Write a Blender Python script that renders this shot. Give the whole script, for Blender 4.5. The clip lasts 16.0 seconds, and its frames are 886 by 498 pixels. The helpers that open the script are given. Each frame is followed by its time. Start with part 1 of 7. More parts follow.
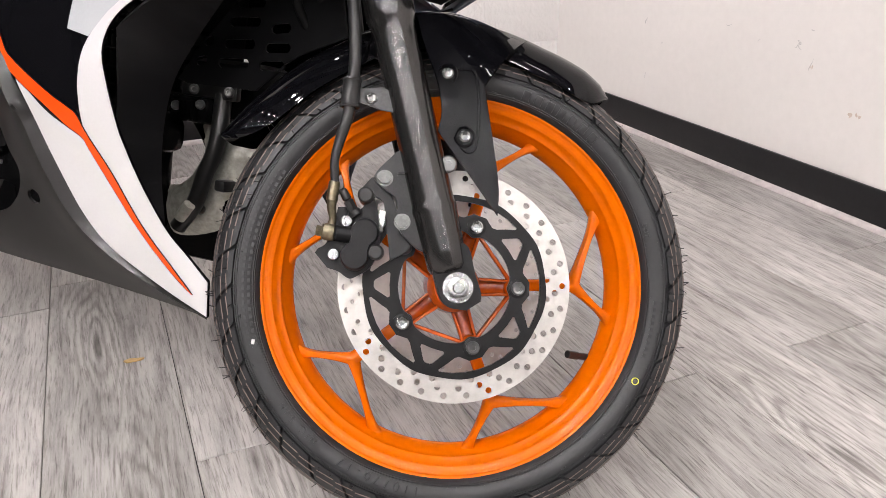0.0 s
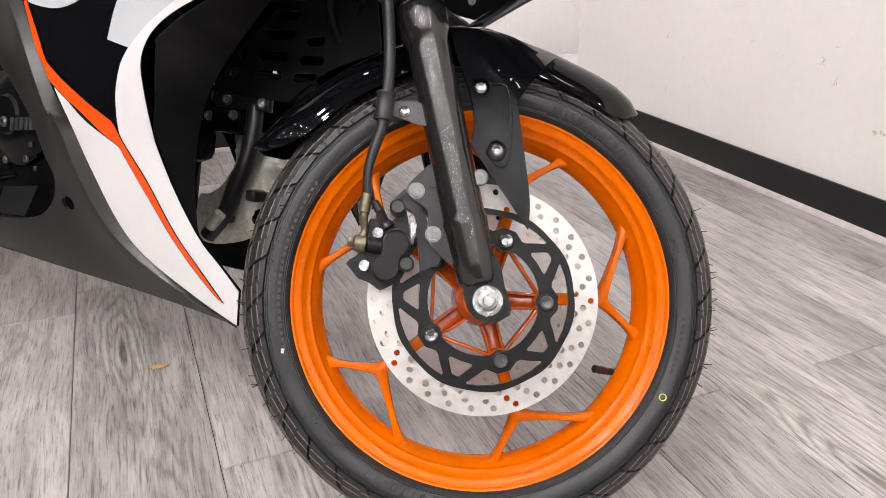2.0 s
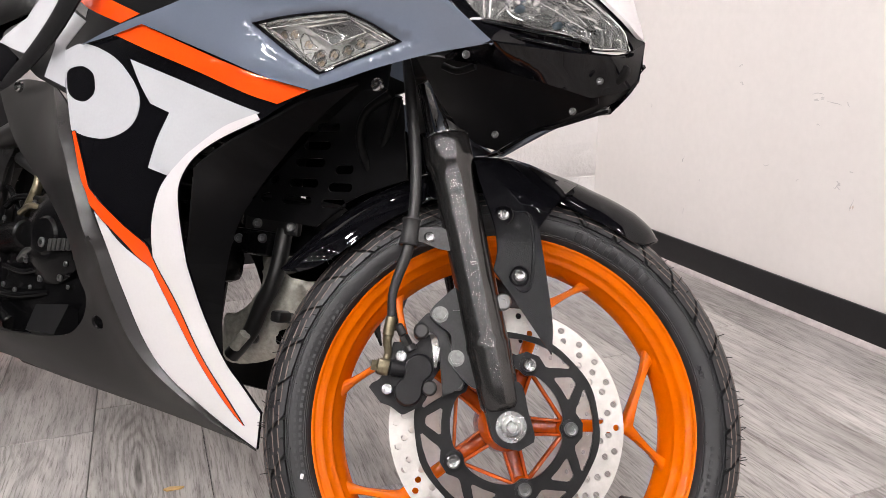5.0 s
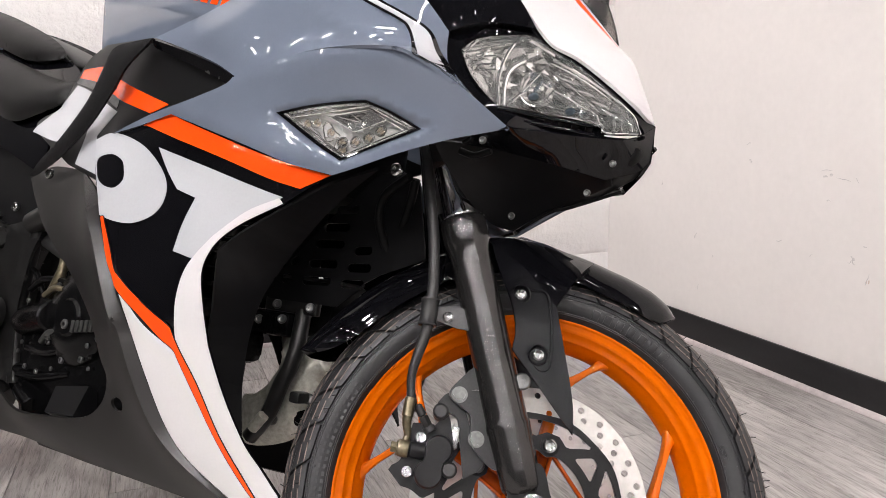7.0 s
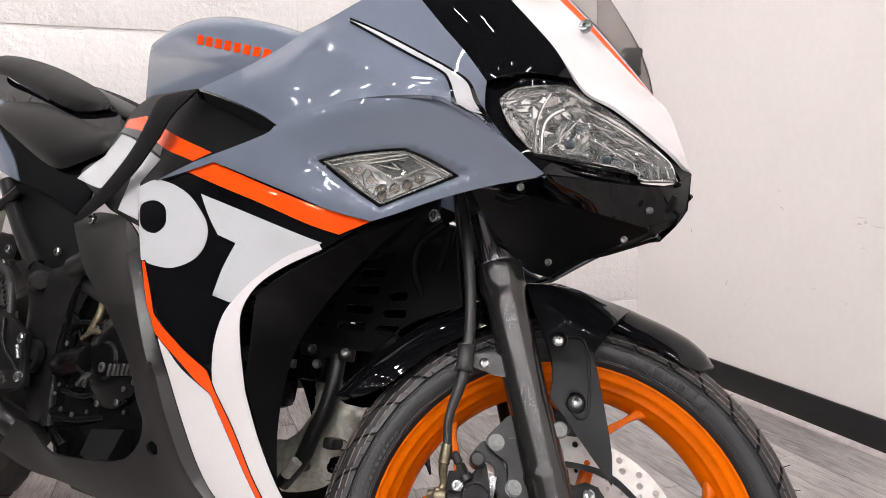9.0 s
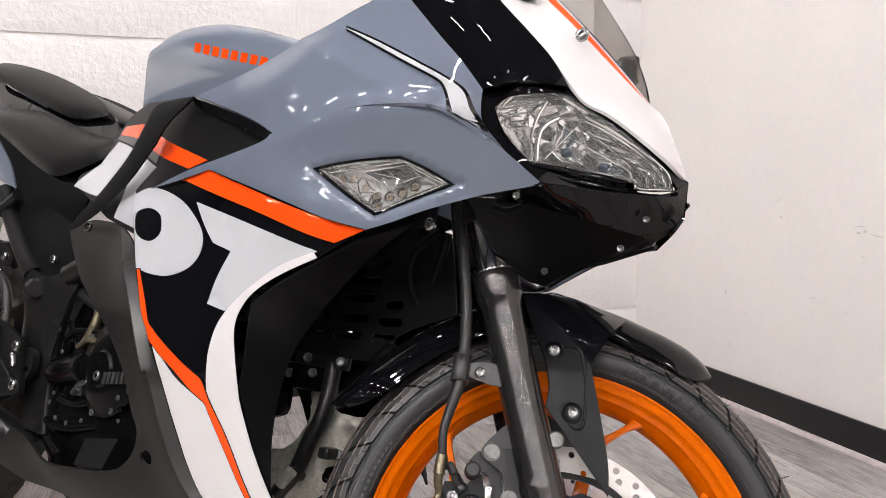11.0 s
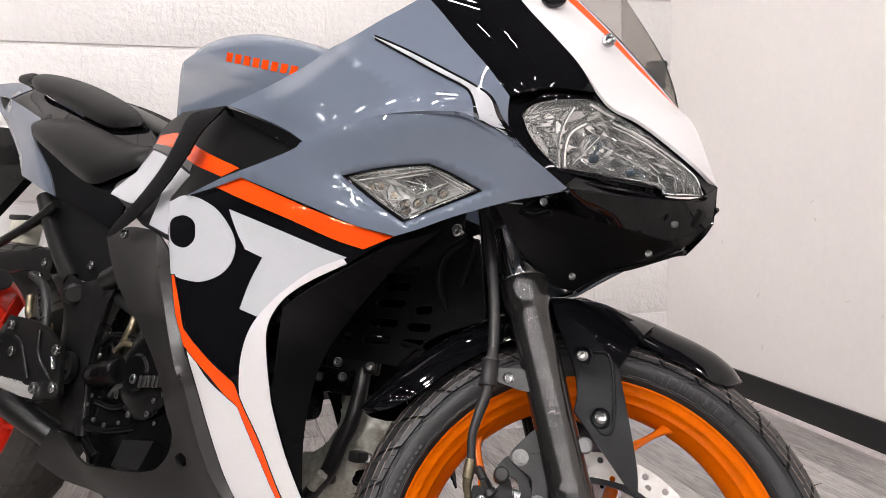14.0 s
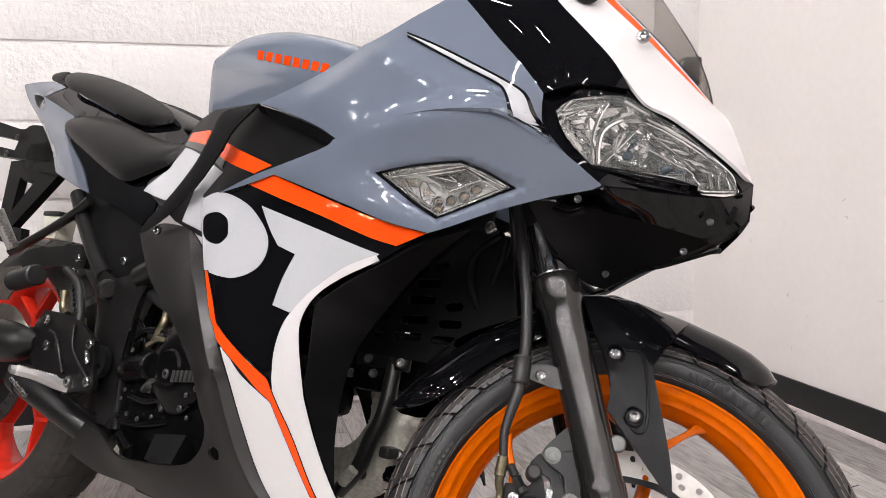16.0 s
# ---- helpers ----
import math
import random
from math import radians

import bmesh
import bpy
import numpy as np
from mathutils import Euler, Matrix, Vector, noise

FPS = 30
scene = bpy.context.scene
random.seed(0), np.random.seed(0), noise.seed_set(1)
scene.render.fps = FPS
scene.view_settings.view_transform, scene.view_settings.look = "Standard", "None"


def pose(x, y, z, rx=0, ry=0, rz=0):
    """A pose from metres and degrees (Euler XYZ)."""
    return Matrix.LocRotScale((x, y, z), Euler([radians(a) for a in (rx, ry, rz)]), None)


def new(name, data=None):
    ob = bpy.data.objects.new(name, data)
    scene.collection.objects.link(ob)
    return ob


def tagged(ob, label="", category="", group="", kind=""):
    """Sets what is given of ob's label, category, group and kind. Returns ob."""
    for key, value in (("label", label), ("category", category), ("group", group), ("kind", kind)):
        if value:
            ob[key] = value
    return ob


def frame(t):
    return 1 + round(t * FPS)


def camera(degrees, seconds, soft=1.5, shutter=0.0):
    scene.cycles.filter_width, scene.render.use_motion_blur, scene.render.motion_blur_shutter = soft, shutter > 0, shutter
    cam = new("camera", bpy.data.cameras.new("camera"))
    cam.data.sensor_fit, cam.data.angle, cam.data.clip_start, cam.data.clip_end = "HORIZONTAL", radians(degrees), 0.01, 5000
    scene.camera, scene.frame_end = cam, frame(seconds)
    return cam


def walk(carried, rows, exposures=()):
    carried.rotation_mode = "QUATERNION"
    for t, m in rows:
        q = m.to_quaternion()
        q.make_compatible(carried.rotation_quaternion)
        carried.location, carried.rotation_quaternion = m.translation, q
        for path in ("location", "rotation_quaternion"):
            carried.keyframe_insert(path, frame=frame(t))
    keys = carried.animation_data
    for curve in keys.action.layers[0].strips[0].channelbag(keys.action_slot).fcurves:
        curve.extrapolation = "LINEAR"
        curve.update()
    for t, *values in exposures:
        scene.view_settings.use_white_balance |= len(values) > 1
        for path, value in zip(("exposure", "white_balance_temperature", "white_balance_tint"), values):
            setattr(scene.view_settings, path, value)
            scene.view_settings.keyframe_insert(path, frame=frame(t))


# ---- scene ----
cam = camera(61.78, 16.0, soft=0.75)
# seconds, eye in metres, turn in degrees
ROWS = [
    (0.0, 0.0002, 0.0004, 0.6998, 64.74, 0.25, -24.56),
    (0.5, -0.0038, -0.0006, 0.7002, 64.86, 0.15, -24.22),
    (1.0, -0.0087, 0.0033, 0.7005, 65.02, 0.00, -23.88),
    (1.5, -0.0155, 0.0070, 0.7014, 65.29, -0.11, -23.55),
    (2.0, -0.0198, 0.0059, 0.7044, 65.53, -0.16, -23.33),
    (2.5, -0.0168, 0.0057, 0.7035, 65.95, -0.28, -23.09),
    (3.0, -0.0160, 0.0016, 0.7047, 66.67, -0.32, -22.89),
    (3.5, -0.0218, 0.0044, 0.7088, 68.10, -0.38, -22.59),
    (4.0, -0.0237, 0.0020, 0.7124, 69.95, -0.37, -22.31),
    (4.5, -0.0225, 0.0021, 0.7155, 72.14, -0.27, -22.06),
    (5.0, -0.0272, 0.0036, 0.7178, 74.35, -0.13, -21.84),
    (7.5, -0.0393, -0.0048, 0.7248, 81.33, 0.58, -20.62),
    (8.0, -0.0428, -0.0027, 0.7247, 82.27, 0.66, -20.03),
    (8.5, -0.0495, -0.0024, 0.7262, 83.04, 0.68, -19.53),
    (9.0, -0.0540, -0.0034, 0.7245, 83.89, 0.52, -19.18),
    (11.5, -0.0463, -0.0009, 0.7249, 84.58, 0.36, -19.07),
    (12.0, -0.0469, -0.0056, 0.7274, 84.64, 0.49, -18.78),
    (12.5, -0.0490, -0.0058, 0.7309, 84.58, 0.70, -18.36),
    (13.0, -0.0479, -0.0070, 0.7287, 84.71, 0.75, -17.85),
    (13.5, -0.0464, -0.0074, 0.7270, 84.76, 0.82, -17.37),
    (14.0, -0.0485, -0.0082, 0.7293, 84.73, 0.85, -16.93),
    (14.5, -0.0514, -0.0091, 0.7300, 84.77, 0.83, -16.54),
    (15.0, -0.0544, -0.0077, 0.7293, 84.81, 0.79, -16.02),
    (15.5, -0.0580, -0.0079, 0.7298, 84.71, 0.80, -15.59),
    (16.0, -0.0610, -0.0049, 0.7287, 84.58, 0.80, -15.26),
]
walk(cam, [(t, pose(x, y, z, rx, ry, rz)) for t, x, y, z, rx, ry, rz in ROWS],
     [(0.0, 0.17), (4.0, 0.17), (7.5, 0.04), (16.0, 0.0)])

# ---- world and lamps ----
world = bpy.data.worlds.new("room_world")
scene.world = world
world.use_nodes = True
world.node_tree.nodes["Background"].inputs[0].default_value = (0.9, 0.93, 1.0, 1)
world.node_tree.nodes["Background"].inputs[1].default_value = 0.02
scene.view_settings.exposure = 0.0

WALL_X, WALL_Y = 1.573, 2.412      # faces of the two walls that meet in the corner
WALL_END = -1.35                   # where the white block wall stops and an added, unseen dark one begins
ROOM_X, ROOM_Y, ROOM_Z = -5.6, -5.4, 2.9


# ---- materials ----
def mat(name, base=(0.5, 0.5, 0.5), rough=0.5, metal=0.0, coat=0.0, spec=0.5):
    m = bpy.data.materials.new(name)
    m.use_nodes = True
    p = m.node_tree.nodes["Principled BSDF"]
    p.inputs["Base Color"].default_value = (*base, 1)
    p.inputs["Roughness"].default_value = rough
    p.inputs["Metallic"].default_value = metal
    p.inputs["Coat Weight"].default_value = coat
    p.inputs["Coat Roughness"].default_value = 0.03
    p.inputs["Specular IOR Level"].default_value = spec
    return m


def node(m, kind, **values):
    n = m.node_tree.nodes.new(kind)
    for key, value in values.items():
        if key in n.inputs:
            n.inputs[key].default_value = value
        elif key == "operation":
            n.operation = value
        elif key == "data_type":
            n.data_type = value
        elif key == "blend_type":
            n.blend_type = value
    return n


def join(m, a, out, b, into):
    m.node_tree.links.new(a.outputs[out], b.inputs[into])


def ramp(m, stops):
    n = node(m, "ShaderNodeValToRGB")
    n.color_ramp.elements[0].position, n.color_ramp.elements[0].color = stops[0][0], (*stops[0][1], 1)
    n.color_ramp.elements[1].position, n.color_ramp.elements[1].color = stops[-1][0], (*stops[-1][1], 1)
    for p, c in stops[1:-1]:
        n.color_ramp.elements.new(p).color = (*c, 1)
    return n


def shader(m):
    return m.node_tree.nodes["Principled BSDF"]


def textured(name, base, rough, spread=0.12, scale=60.0, bump=0.05, metal=0.0, coat=0.0, spec=0.5, stretch=(1, 1, 1), wear=0.1, wear_scale=7.0, distance=0.001):
    """A base colour that varies at two scales, with a fine relief."""
    m = mat(name, base, rough, metal, coat, spec)
    co = node(m, "ShaderNodeTexCoord")
    mp = node(m, "ShaderNodeMapping")
    mp.inputs["Scale"].default_value = stretch
    join(m, co, "Object", mp, "Vector")
    fine = node(m, "ShaderNodeTexNoise", Scale=scale, Detail=5.0, Roughness=0.6)
    wide = node(m, "ShaderNodeTexNoise", Scale=wear_scale, Detail=4.0, Roughness=0.6)
    join(m, mp, "Vector", fine, "Vector")
    join(m, mp, "Vector", wide, "Vector")
    lo = tuple(c * (1 - spread) for c in base)
    hi = tuple(min(1, c * (1 + spread)) for c in base)
    r1 = ramp(m, [(0.3, lo), (0.7, hi)])
    join(m, fine, "Fac", r1, "Fac")
    mix = node(m, "ShaderNodeMix", data_type="RGBA", blend_type="MULTIPLY")
    mix.inputs[0].default_value = 1.0
    r2 = ramp(m, [(0.35, (1 - wear, 1 - wear, 1 - wear)), (0.65, (1, 1, 1))])
    join(m, wide, "Fac", r2, "Fac")
    m.node_tree.links.new(r1.outputs["Color"], mix.inputs[6])
    m.node_tree.links.new(r2.outputs["Color"], mix.inputs[7])
    m.node_tree.links.new(mix.outputs[2], shader(m).inputs["Base Color"])
    rr = node(m, "ShaderNodeMapRange")
    rr.inputs["To Min"].default_value, rr.inputs["To Max"].default_value = max(0.01, rough * 0.8), min(1, rough * 1.25)
    join(m, wide, "Fac", rr, "Value")
    join(m, rr, "Result", shader(m), "Roughness")
    if bump:
        b = node(m, "ShaderNodeBump", Strength=bump, Distance=distance)
        join(m, fine, "Fac", b, "Height")
        join(m, b, "Normal", shader(m), "Normal")
    return m


def plank_material():
    """Grey oak laminate: straight fine grain, darker streaks, and cathedral figure round a plank's own centres."""
    m = mat("grey_oak_laminate", (0.4, 0.38, 0.36), 0.38)
    link = m.node_tree.links.new
    co = node(m, "ShaderNodeTexCoord")
    info = node(m, "ShaderNodeObjectInfo")
    mul = node(m, "ShaderNodeMath", operation="MULTIPLY")
    mul.inputs[1].default_value = 37.0
    join(m, info, "Random", mul, 0)
    off = node(m, "ShaderNodeCombineXYZ")
    join(m, mul, "Value", off, "X")
    join(m, mul, "Value", off, "Y")
    add = node(m, "ShaderNodeVectorMath", operation="ADD")
    join(m, co, "Object", add, 0)
    join(m, off, "Vector", add, 1)

    def stretched(x, y, kind, **values):
        mp = node(m, "ShaderNodeMapping")
        mp.inputs["Scale"].default_value = (x, y, 1)
        join(m, warped, "Vector", mp, "Vector")
        n = node(m, kind, **values)
        join(m, mp, "Vector", n, "Vector")
        return n

    # a slow sideways drift of the grain
    warped = add
    drift = stretched(2.0, 1.1, "ShaderNodeTexNoise", Scale=1.6, Detail=2.0, Roughness=0.5)
    centre = node(m, "ShaderNodeVectorMath", operation="SUBTRACT")
    centre.inputs[1].default_value = (0.5, 0.5, 0.5)
    join(m, drift, "Color", centre, 0)
    amount = node(m, "ShaderNodeVectorMath", operation="MULTIPLY")
    amount.inputs[1].default_value = (0.055, 0.10, 0.0)
    join(m, centre, "Vector", amount, 0)
    moved = node(m, "ShaderNodeVectorMath", operation="ADD")
    join(m, add, "Vector", moved, 0)
    join(m, amount, "Vector", moved, 1)
    warped = moved
    # cathedral figure: long cells, ringed about their centres
    cells = stretched(6.0, 0.85, "ShaderNodeTexVoronoi", Scale=1.0, Randomness=1.0)
    cells.voronoi_dimensions = "2D"
    ring = node(m, "ShaderNodeMath", operation="MULTIPLY")
    ring.inputs[1].default_value = 105.0
    ripple = stretched(16, 2.2, "ShaderNodeTexNoise", Scale=2.0, Detail=3.0)
    bent = node(m, "ShaderNodeMath", operation="MULTIPLY_ADD")
    bent.inputs[1].default_value = 0.16
    join(m, ripple, "Fac", bent, 0)
    join(m, cells, "Distance", bent, 2)
    join(m, bent, "Value", ring, 0)
    wave = node(m, "ShaderNodeMath", operation="SINE")
    join(m, ring, "Value", wave, 0)
    figure = ramp(m, [(0.0, (0.62, 0.61, 0.60)), (0.40, (0.90, 0.895, 0.89)), (1.0, (1.03, 1.03, 1.03))])
    half = node(m, "ShaderNodeMapRange")
    half.inputs["From Min"].default_value = -1.0
    join(m, wave, "Value", half, "Value")
    join(m, half, "Result", figure, "Fac")
    near = ramp(m, [(0.20, (1, 1, 1)), (0.46, (0, 0, 0))])
    join(m, cells, "Distance", near, "Fac")
    patch = stretched(3.0, 0.9, "ShaderNodeTexNoise", Scale=1.2, Detail=1.0)
    where = ramp(m, [(0.44, (0, 0, 0)), (0.60, (1, 1, 1))])
    join(m, patch, "Fac", where, "Fac")
    both = node(m, "ShaderNodeMath", operation="MULTIPLY")
    join(m, near, "Color", both, 0)
    join(m, where, "Color", both, 1)
    # the knot at a cell's heart
    knot = ramp(m, [(0.012, (0.42, 0.40, 0.39)), (0.055, (1, 1, 1))])
    join(m, cells, "Distance", knot, "Fac")

    def dark_lines(n, sharp):
        r = ramp(m, [(0.36, (0.70, 0.685, 0.675)), (0.36 + sharp, (0.98, 0.98, 0.98)), (0.75, (1.04, 1.04, 1.04))])
        join(m, n, "Fac", r, "Fac")
        return r

    long_lines = dark_lines(stretched(84, 4.2, "ShaderNodeTexNoise", Scale=2.0, Detail=4.0, Roughness=0.6, Distortion=0.5), 0.10)
    streak = stretched(20, 2.6, "ShaderNodeTexNoise", Scale=2.0, Detail=9.0, Roughness=0.74)
    tone = ramp(m, [(0.30, (0.225, 0.212, 0.205)), (0.42, (0.355, 0.336, 0.327)), (0.52, (0.455, 0.432, 0.420)), (0.72, (0.555, 0.530, 0.517))])
    join(m, streak, "Fac", tone, "Fac")
    pores = stretched(150, 9.0, "ShaderNodeTexNoise", Scale=2.0, Detail=4.0, Roughness=0.65)
    pore_tone = ramp(m, [(0.34, (0.50, 0.485, 0.475)), (0.47, (0.97, 0.97, 0.97)), (0.7, (1.05, 1.05, 1.05))])
    join(m, pores, "Fac", pore_tone, "Fac")
    blotch = stretched(2.2, 0.7, "ShaderNodeTexNoise", Scale=2.4, Detail=3.0, Roughness=0.55)
    blotch_tone = ramp(m, [(0.32, (0.70, 0.69, 0.68)), (0.58, (1.0, 0.995, 0.99))])
    join(m, blotch, "Fac", blotch_tone, "Fac")

    def times(a, b, fac=None):
        n = node(m, "ShaderNodeMix", data_type="RGBA", blend_type="MULTIPLY")
        n.inputs[0].default_value = 1.0
        link(a, n.inputs[6])
        link(b, n.inputs[7])
        if fac is not None:
            link(fac, n.inputs[0])
        return n.outputs[2]

    colour = times(tone.outputs["Color"], pore_tone.outputs["Color"])
    colour = times(colour, blotch_tone.outputs["Color"])
    colour = times(colour, long_lines.outputs["Color"])
    colour = times(colour, figure.outputs["Color"], both.outputs["Value"])
    colour = times(colour, knot.outputs["Color"], where.outputs["Color"])
    plank_tone = node(m, "ShaderNodeMapRange")
    plank_tone.inputs["To Min"].default_value, plank_tone.inputs["To Max"].default_value = 0.80, 1.06
    join(m, info, "Random", plank_tone, "Value")
    scaled = node(m, "ShaderNodeVectorMath", operation="SCALE")
    link(colour, scaled.inputs[0])
    link(plank_tone.outputs["Result"], scaled.inputs["Scale"])
    link(scaled.outputs["Vector"], shader(m).inputs["Base Color"])
    b = node(m, "ShaderNodeBump", Strength=0.3, Distance=0.0006)
    join(m, pores, "Fac", b, "Height")
    join(m, b, "Normal", shader(m), "Normal")
    return m


def plaster_material(name, base, bump, scale):
    m = textured(name, base, 0.55, spread=0.02, scale=scale, bump=bump, wear=0.05, wear_scale=1.8, distance=0.002)
    return m


PLANK = plank_material()
PLASTER = plaster_material("painted_plaster", (0.75, 0.713, 0.692), 0.12, 45.0)
BLOCK = textured("painted_blockwork", (0.72, 0.697, 0.687), 0.55, spread=0.02, scale=42, bump=0.9, wear=0.04, wear_scale=1.8, distance=0.006)
# ceiling out of view, darkened to keep its reflection out of black surfaces
CEILING = plaster_material("unseen_dark_ceiling", (0.07, 0.069, 0.069), 0.1, 40.0)
# unseen walls, added near black so that the gloss panels mirror little light
FAR_WALL = plaster_material("unseen_dark_wall", (0.03, 0.029, 0.029), 0.1, 40.0)
SKIRT = textured("black_skirting_paint", (0.014, 0.0135, 0.015), 0.35, wear=0.3, scale=90, bump=0.15, spec=0.3)
TRIM = textured("pale_floor_trim", (0.52, 0.46, 0.46), 0.45, wear=0.15, bump=0.0)
LEAF = textured("dry_leaf", (0.62, 0.40, 0.17), 0.7, wear=0.3, scale=200)
SCUFF_TAN = textured("tan_scuff", (0.7, 0.58, 0.5), 0.6, wear=0.3)
SCUFF_GREY = textured("grey_scuff", (0.64, 0.61, 0.6), 0.6, wear=0.3)

ORANGE = textured("orange_wheel_paint", (0.63, 0.115, 0.0001), 0.15, spread=0.05, scale=150, bump=0.02, coat=0.0, wear=0.08, wear_scale=14, spec=0.17)
# the wheel's orange, darkened to hold the shade round the hub; rough cast relief
ORANGE_SHADED = textured("orange_hub_with_shade", (0.46, 0.07, 0.002), 0.24, spread=0.14, scale=320, bump=0.25, coat=0.1, wear=0.3, wear_scale=30)
RED = textured("red_wheel_paint", (0.68, 0.03, 0.014), 0.25, spread=0.06, bump=0.04, coat=0.0, spec=0.35)
RUBBER = textured("tyre_rubber", (0.013, 0.0133, 0.015), 0.46, spread=0.2, scale=140, bump=0.2, wear=0.30, wear_scale=22, spec=0.5)
RUBBER_DUSTY = textured("dusty_tyre_rubber", (0.032, 0.029, 0.026), 0.6, spread=0.3, scale=60, bump=0.2, wear=0.45, wear_scale=9, spec=0.35)
RUBBER_LETTER = textured("raised_rubber", (0.016, 0.016, 0.018), 0.42, spread=0.2, scale=140, bump=0.1, spec=0.42)
TREAD = textured("tread_groove_mould_line", (0.2, 0.155, 0.135), 0.7, wear=0.3)
DISC = textured("brushed_disc_steel", (0.52, 0.50, 0.475), 0.40, spread=0.10, scale=90, bump=0.05, metal=0.65, wear=0.10)
STEEL = textured("zinc_steel", (0.36, 0.36, 0.36), 0.26, spread=0.12, scale=200, bump=0.05, metal=1.0, wear=0.15, wear_scale=60)
DULL_STEEL = textured("dull_bolt_steel", (0.13, 0.132, 0.13), 0.32, spread=0.2, scale=200, bump=0.1, metal=0.9)
BRASS = textured("yellow_passivated_steel", (0.22, 0.19, 0.125), 0.34, spread=0.3, scale=150, bump=0.1, metal=0.9, wear=0.4, wear_scale=60)
ANODISED = textured("black_carrier", (0.007, 0.007, 0.0075), 0.36, spread=0.2, scale=300, bump=0.05, spec=0.2)
FORK = textured("black_fork_slider", (0.060, 0.058, 0.058), 0.20, spread=0.03, scale=60, bump=0.0, metal=0.8, spec=0.5, stretch=(1, 1, 0.2), wear=0.06, wear_scale=10)
CHROME = textured("chrome_tube", (0.80, 0.80, 0.81), 0.07, spread=0.03, bump=0.0, metal=1.0)
CASTING = textured("grey_black_casting", (0.040, 0.040, 0.041), 0.38, spread=0.2, scale=380, bump=0.25, metal=0.3, wear=0.2, wear_scale=40)
MOUNT = textured("dark_painted_casting", (0.019, 0.019, 0.020), 0.36, spread=0.15, scale=380, bump=0.2, metal=0.3, spec=0.35, wear=0.15, wear_scale=40)
CALIPER = textured("satin_black_caliper", (0.009, 0.009, 0.01), 0.42, spread=0.2, scale=420, bump=0.2, spec=0.2)
GLOSS = textured("gloss_black_plastic", (0.003, 0.003, 0.004), 0.022, spread=0.1, bump=0.0, scale=120, coat=0.0, wear=0.15, spec=0.30)
GLOSS_SOFT = textured("semi_gloss_black_plastic", (0.003, 0.003, 0.004), 0.24, spread=0.1, bump=0.0, scale=120, wear=0.1, spec=0.17)
MATTE = textured("matt_black_plastic", (0.0055, 0.0055, 0.006), 0.36, spread=0.15, scale=620, bump=0.12, wear=0.12, distance=0.0005, spec=0.13)
MATTE_GREY = textured("matt_graphite_plastic", (0.009, 0.0087, 0.0086), 0.36, spread=0.12, scale=620, bump=0.08, wear=0.12, distance=0.0004, spec=0.20)
SATIN_GREY = textured("satin_graphite_edge", (0.045, 0.043, 0.043), 0.25, spread=0.08, scale=620, bump=0.08, wear=0.10, distance=0.0004, spec=0.4, metal=0.3)
INNER = textured("black_inner_plastic", (0.004, 0.004, 0.0042), 0.45, spread=0.2, scale=300, bump=0.2, spec=0.10)
GREY = textured("slate_grey_gloss_paint", (0.127, 0.149, 0.193), 0.02, spread=0.02, scale=420, bump=0.0, coat=0.0, wear=0.04, wear_scale=12)
WHITE = textured("white_gloss_paint", (0.6, 0.585, 0.59), 0.12, spread=0.015, scale=300, bump=0.006, coat=0.0, wear=0.03)
PALE = textured("pale_grey_decal", (0.43, 0.44, 0.46), 0.06, spread=0.02, scale=300, bump=0.005, coat=0.0, wear=0.04)
FLAME = textured("orange_red_decal", (0.86, 0.070, 0.006), 0.07, spread=0.03, scale=300, bump=0.005, coat=0.0, wear=0.05, spec=0.35)
PIN = mat("black_decal_edge", (0.006, 0.006, 0.007), 0.05)
VINYL = textured("black_seat_vinyl", (0.007, 0.0069, 0.0069), 0.40, spread=0.2, scale=900, bump=0.15, wear=0.12, distance=0.0004, spec=0.26)
RUBBER_TRIM = textured("black_ribbed_trim", (0.007, 0.007, 0.0075), 0.6, spread=0.2, scale=700, bump=0.6, distance=0.001, spec=0.16)
ENGINE = textured("black_engine_casting", (0.003, 0.003, 0.0033), 0.2, spread=0.25, scale=330, bump=0.15, wear=0.25, wear_scale=30, spec=0.14)
FRAME = textured("satin_black_frame", (0.008, 0.0079, 0.0079), 0.30, spread=0.15, scale=420, bump=0.08, wear=0.15, spec=0.32)
DUSTY = textured("raw_cast_alloy", (0.42, 0.41, 0.36), 0.5, spread=0.25, scale=120, bump=0.3, metal=0.35, wear=0.35, wear_scale=18)
ALLOY = textured("polished_alloy", (0.55, 0.55, 0.54), 0.32, spread=0.1, scale=200, bump=0.1, metal=1.0)
SILENCER = textured("stainless_heat_shield", (0.62, 0.56, 0.49), 0.28, spread=0.12, metal=1.0, bump=0.05)
HOSE = textured("black_rubber_hose", (0.013, 0.013, 0.0135), 0.4, spread=0.2, scale=300, bump=0.2, spec=0.45)
FLUID = textured("milky_fluid_tank", (0.55, 0.54, 0.46), 0.35, wear=0.2)
SILVER_PAINT = textured("silver_reflector", (0.94, 0.94, 0.93), 0.05, spread=0.06, metal=0.95, bump=0.02, scale=90)
CHROME_DARK = textured("shaded_reflector", (0.74, 0.74, 0.735), 0.07, spread=0.10, metal=0.95, bump=0.02, scale=90)
SHIELD = textured("blue_grey_shield", (0.10, 0.125, 0.15), 0.15, spread=0.1, metal=0.5, bump=0.0)
SILVER_SOFT = textured("satin_silver_reflector", (0.86, 0.86, 0.85), 0.12, spread=0.06, metal=0.5, bump=0.05, scale=90)
YELLOW = mat("yellow_paint_ring", (0.75, 0.72, 0.10), 0.6)


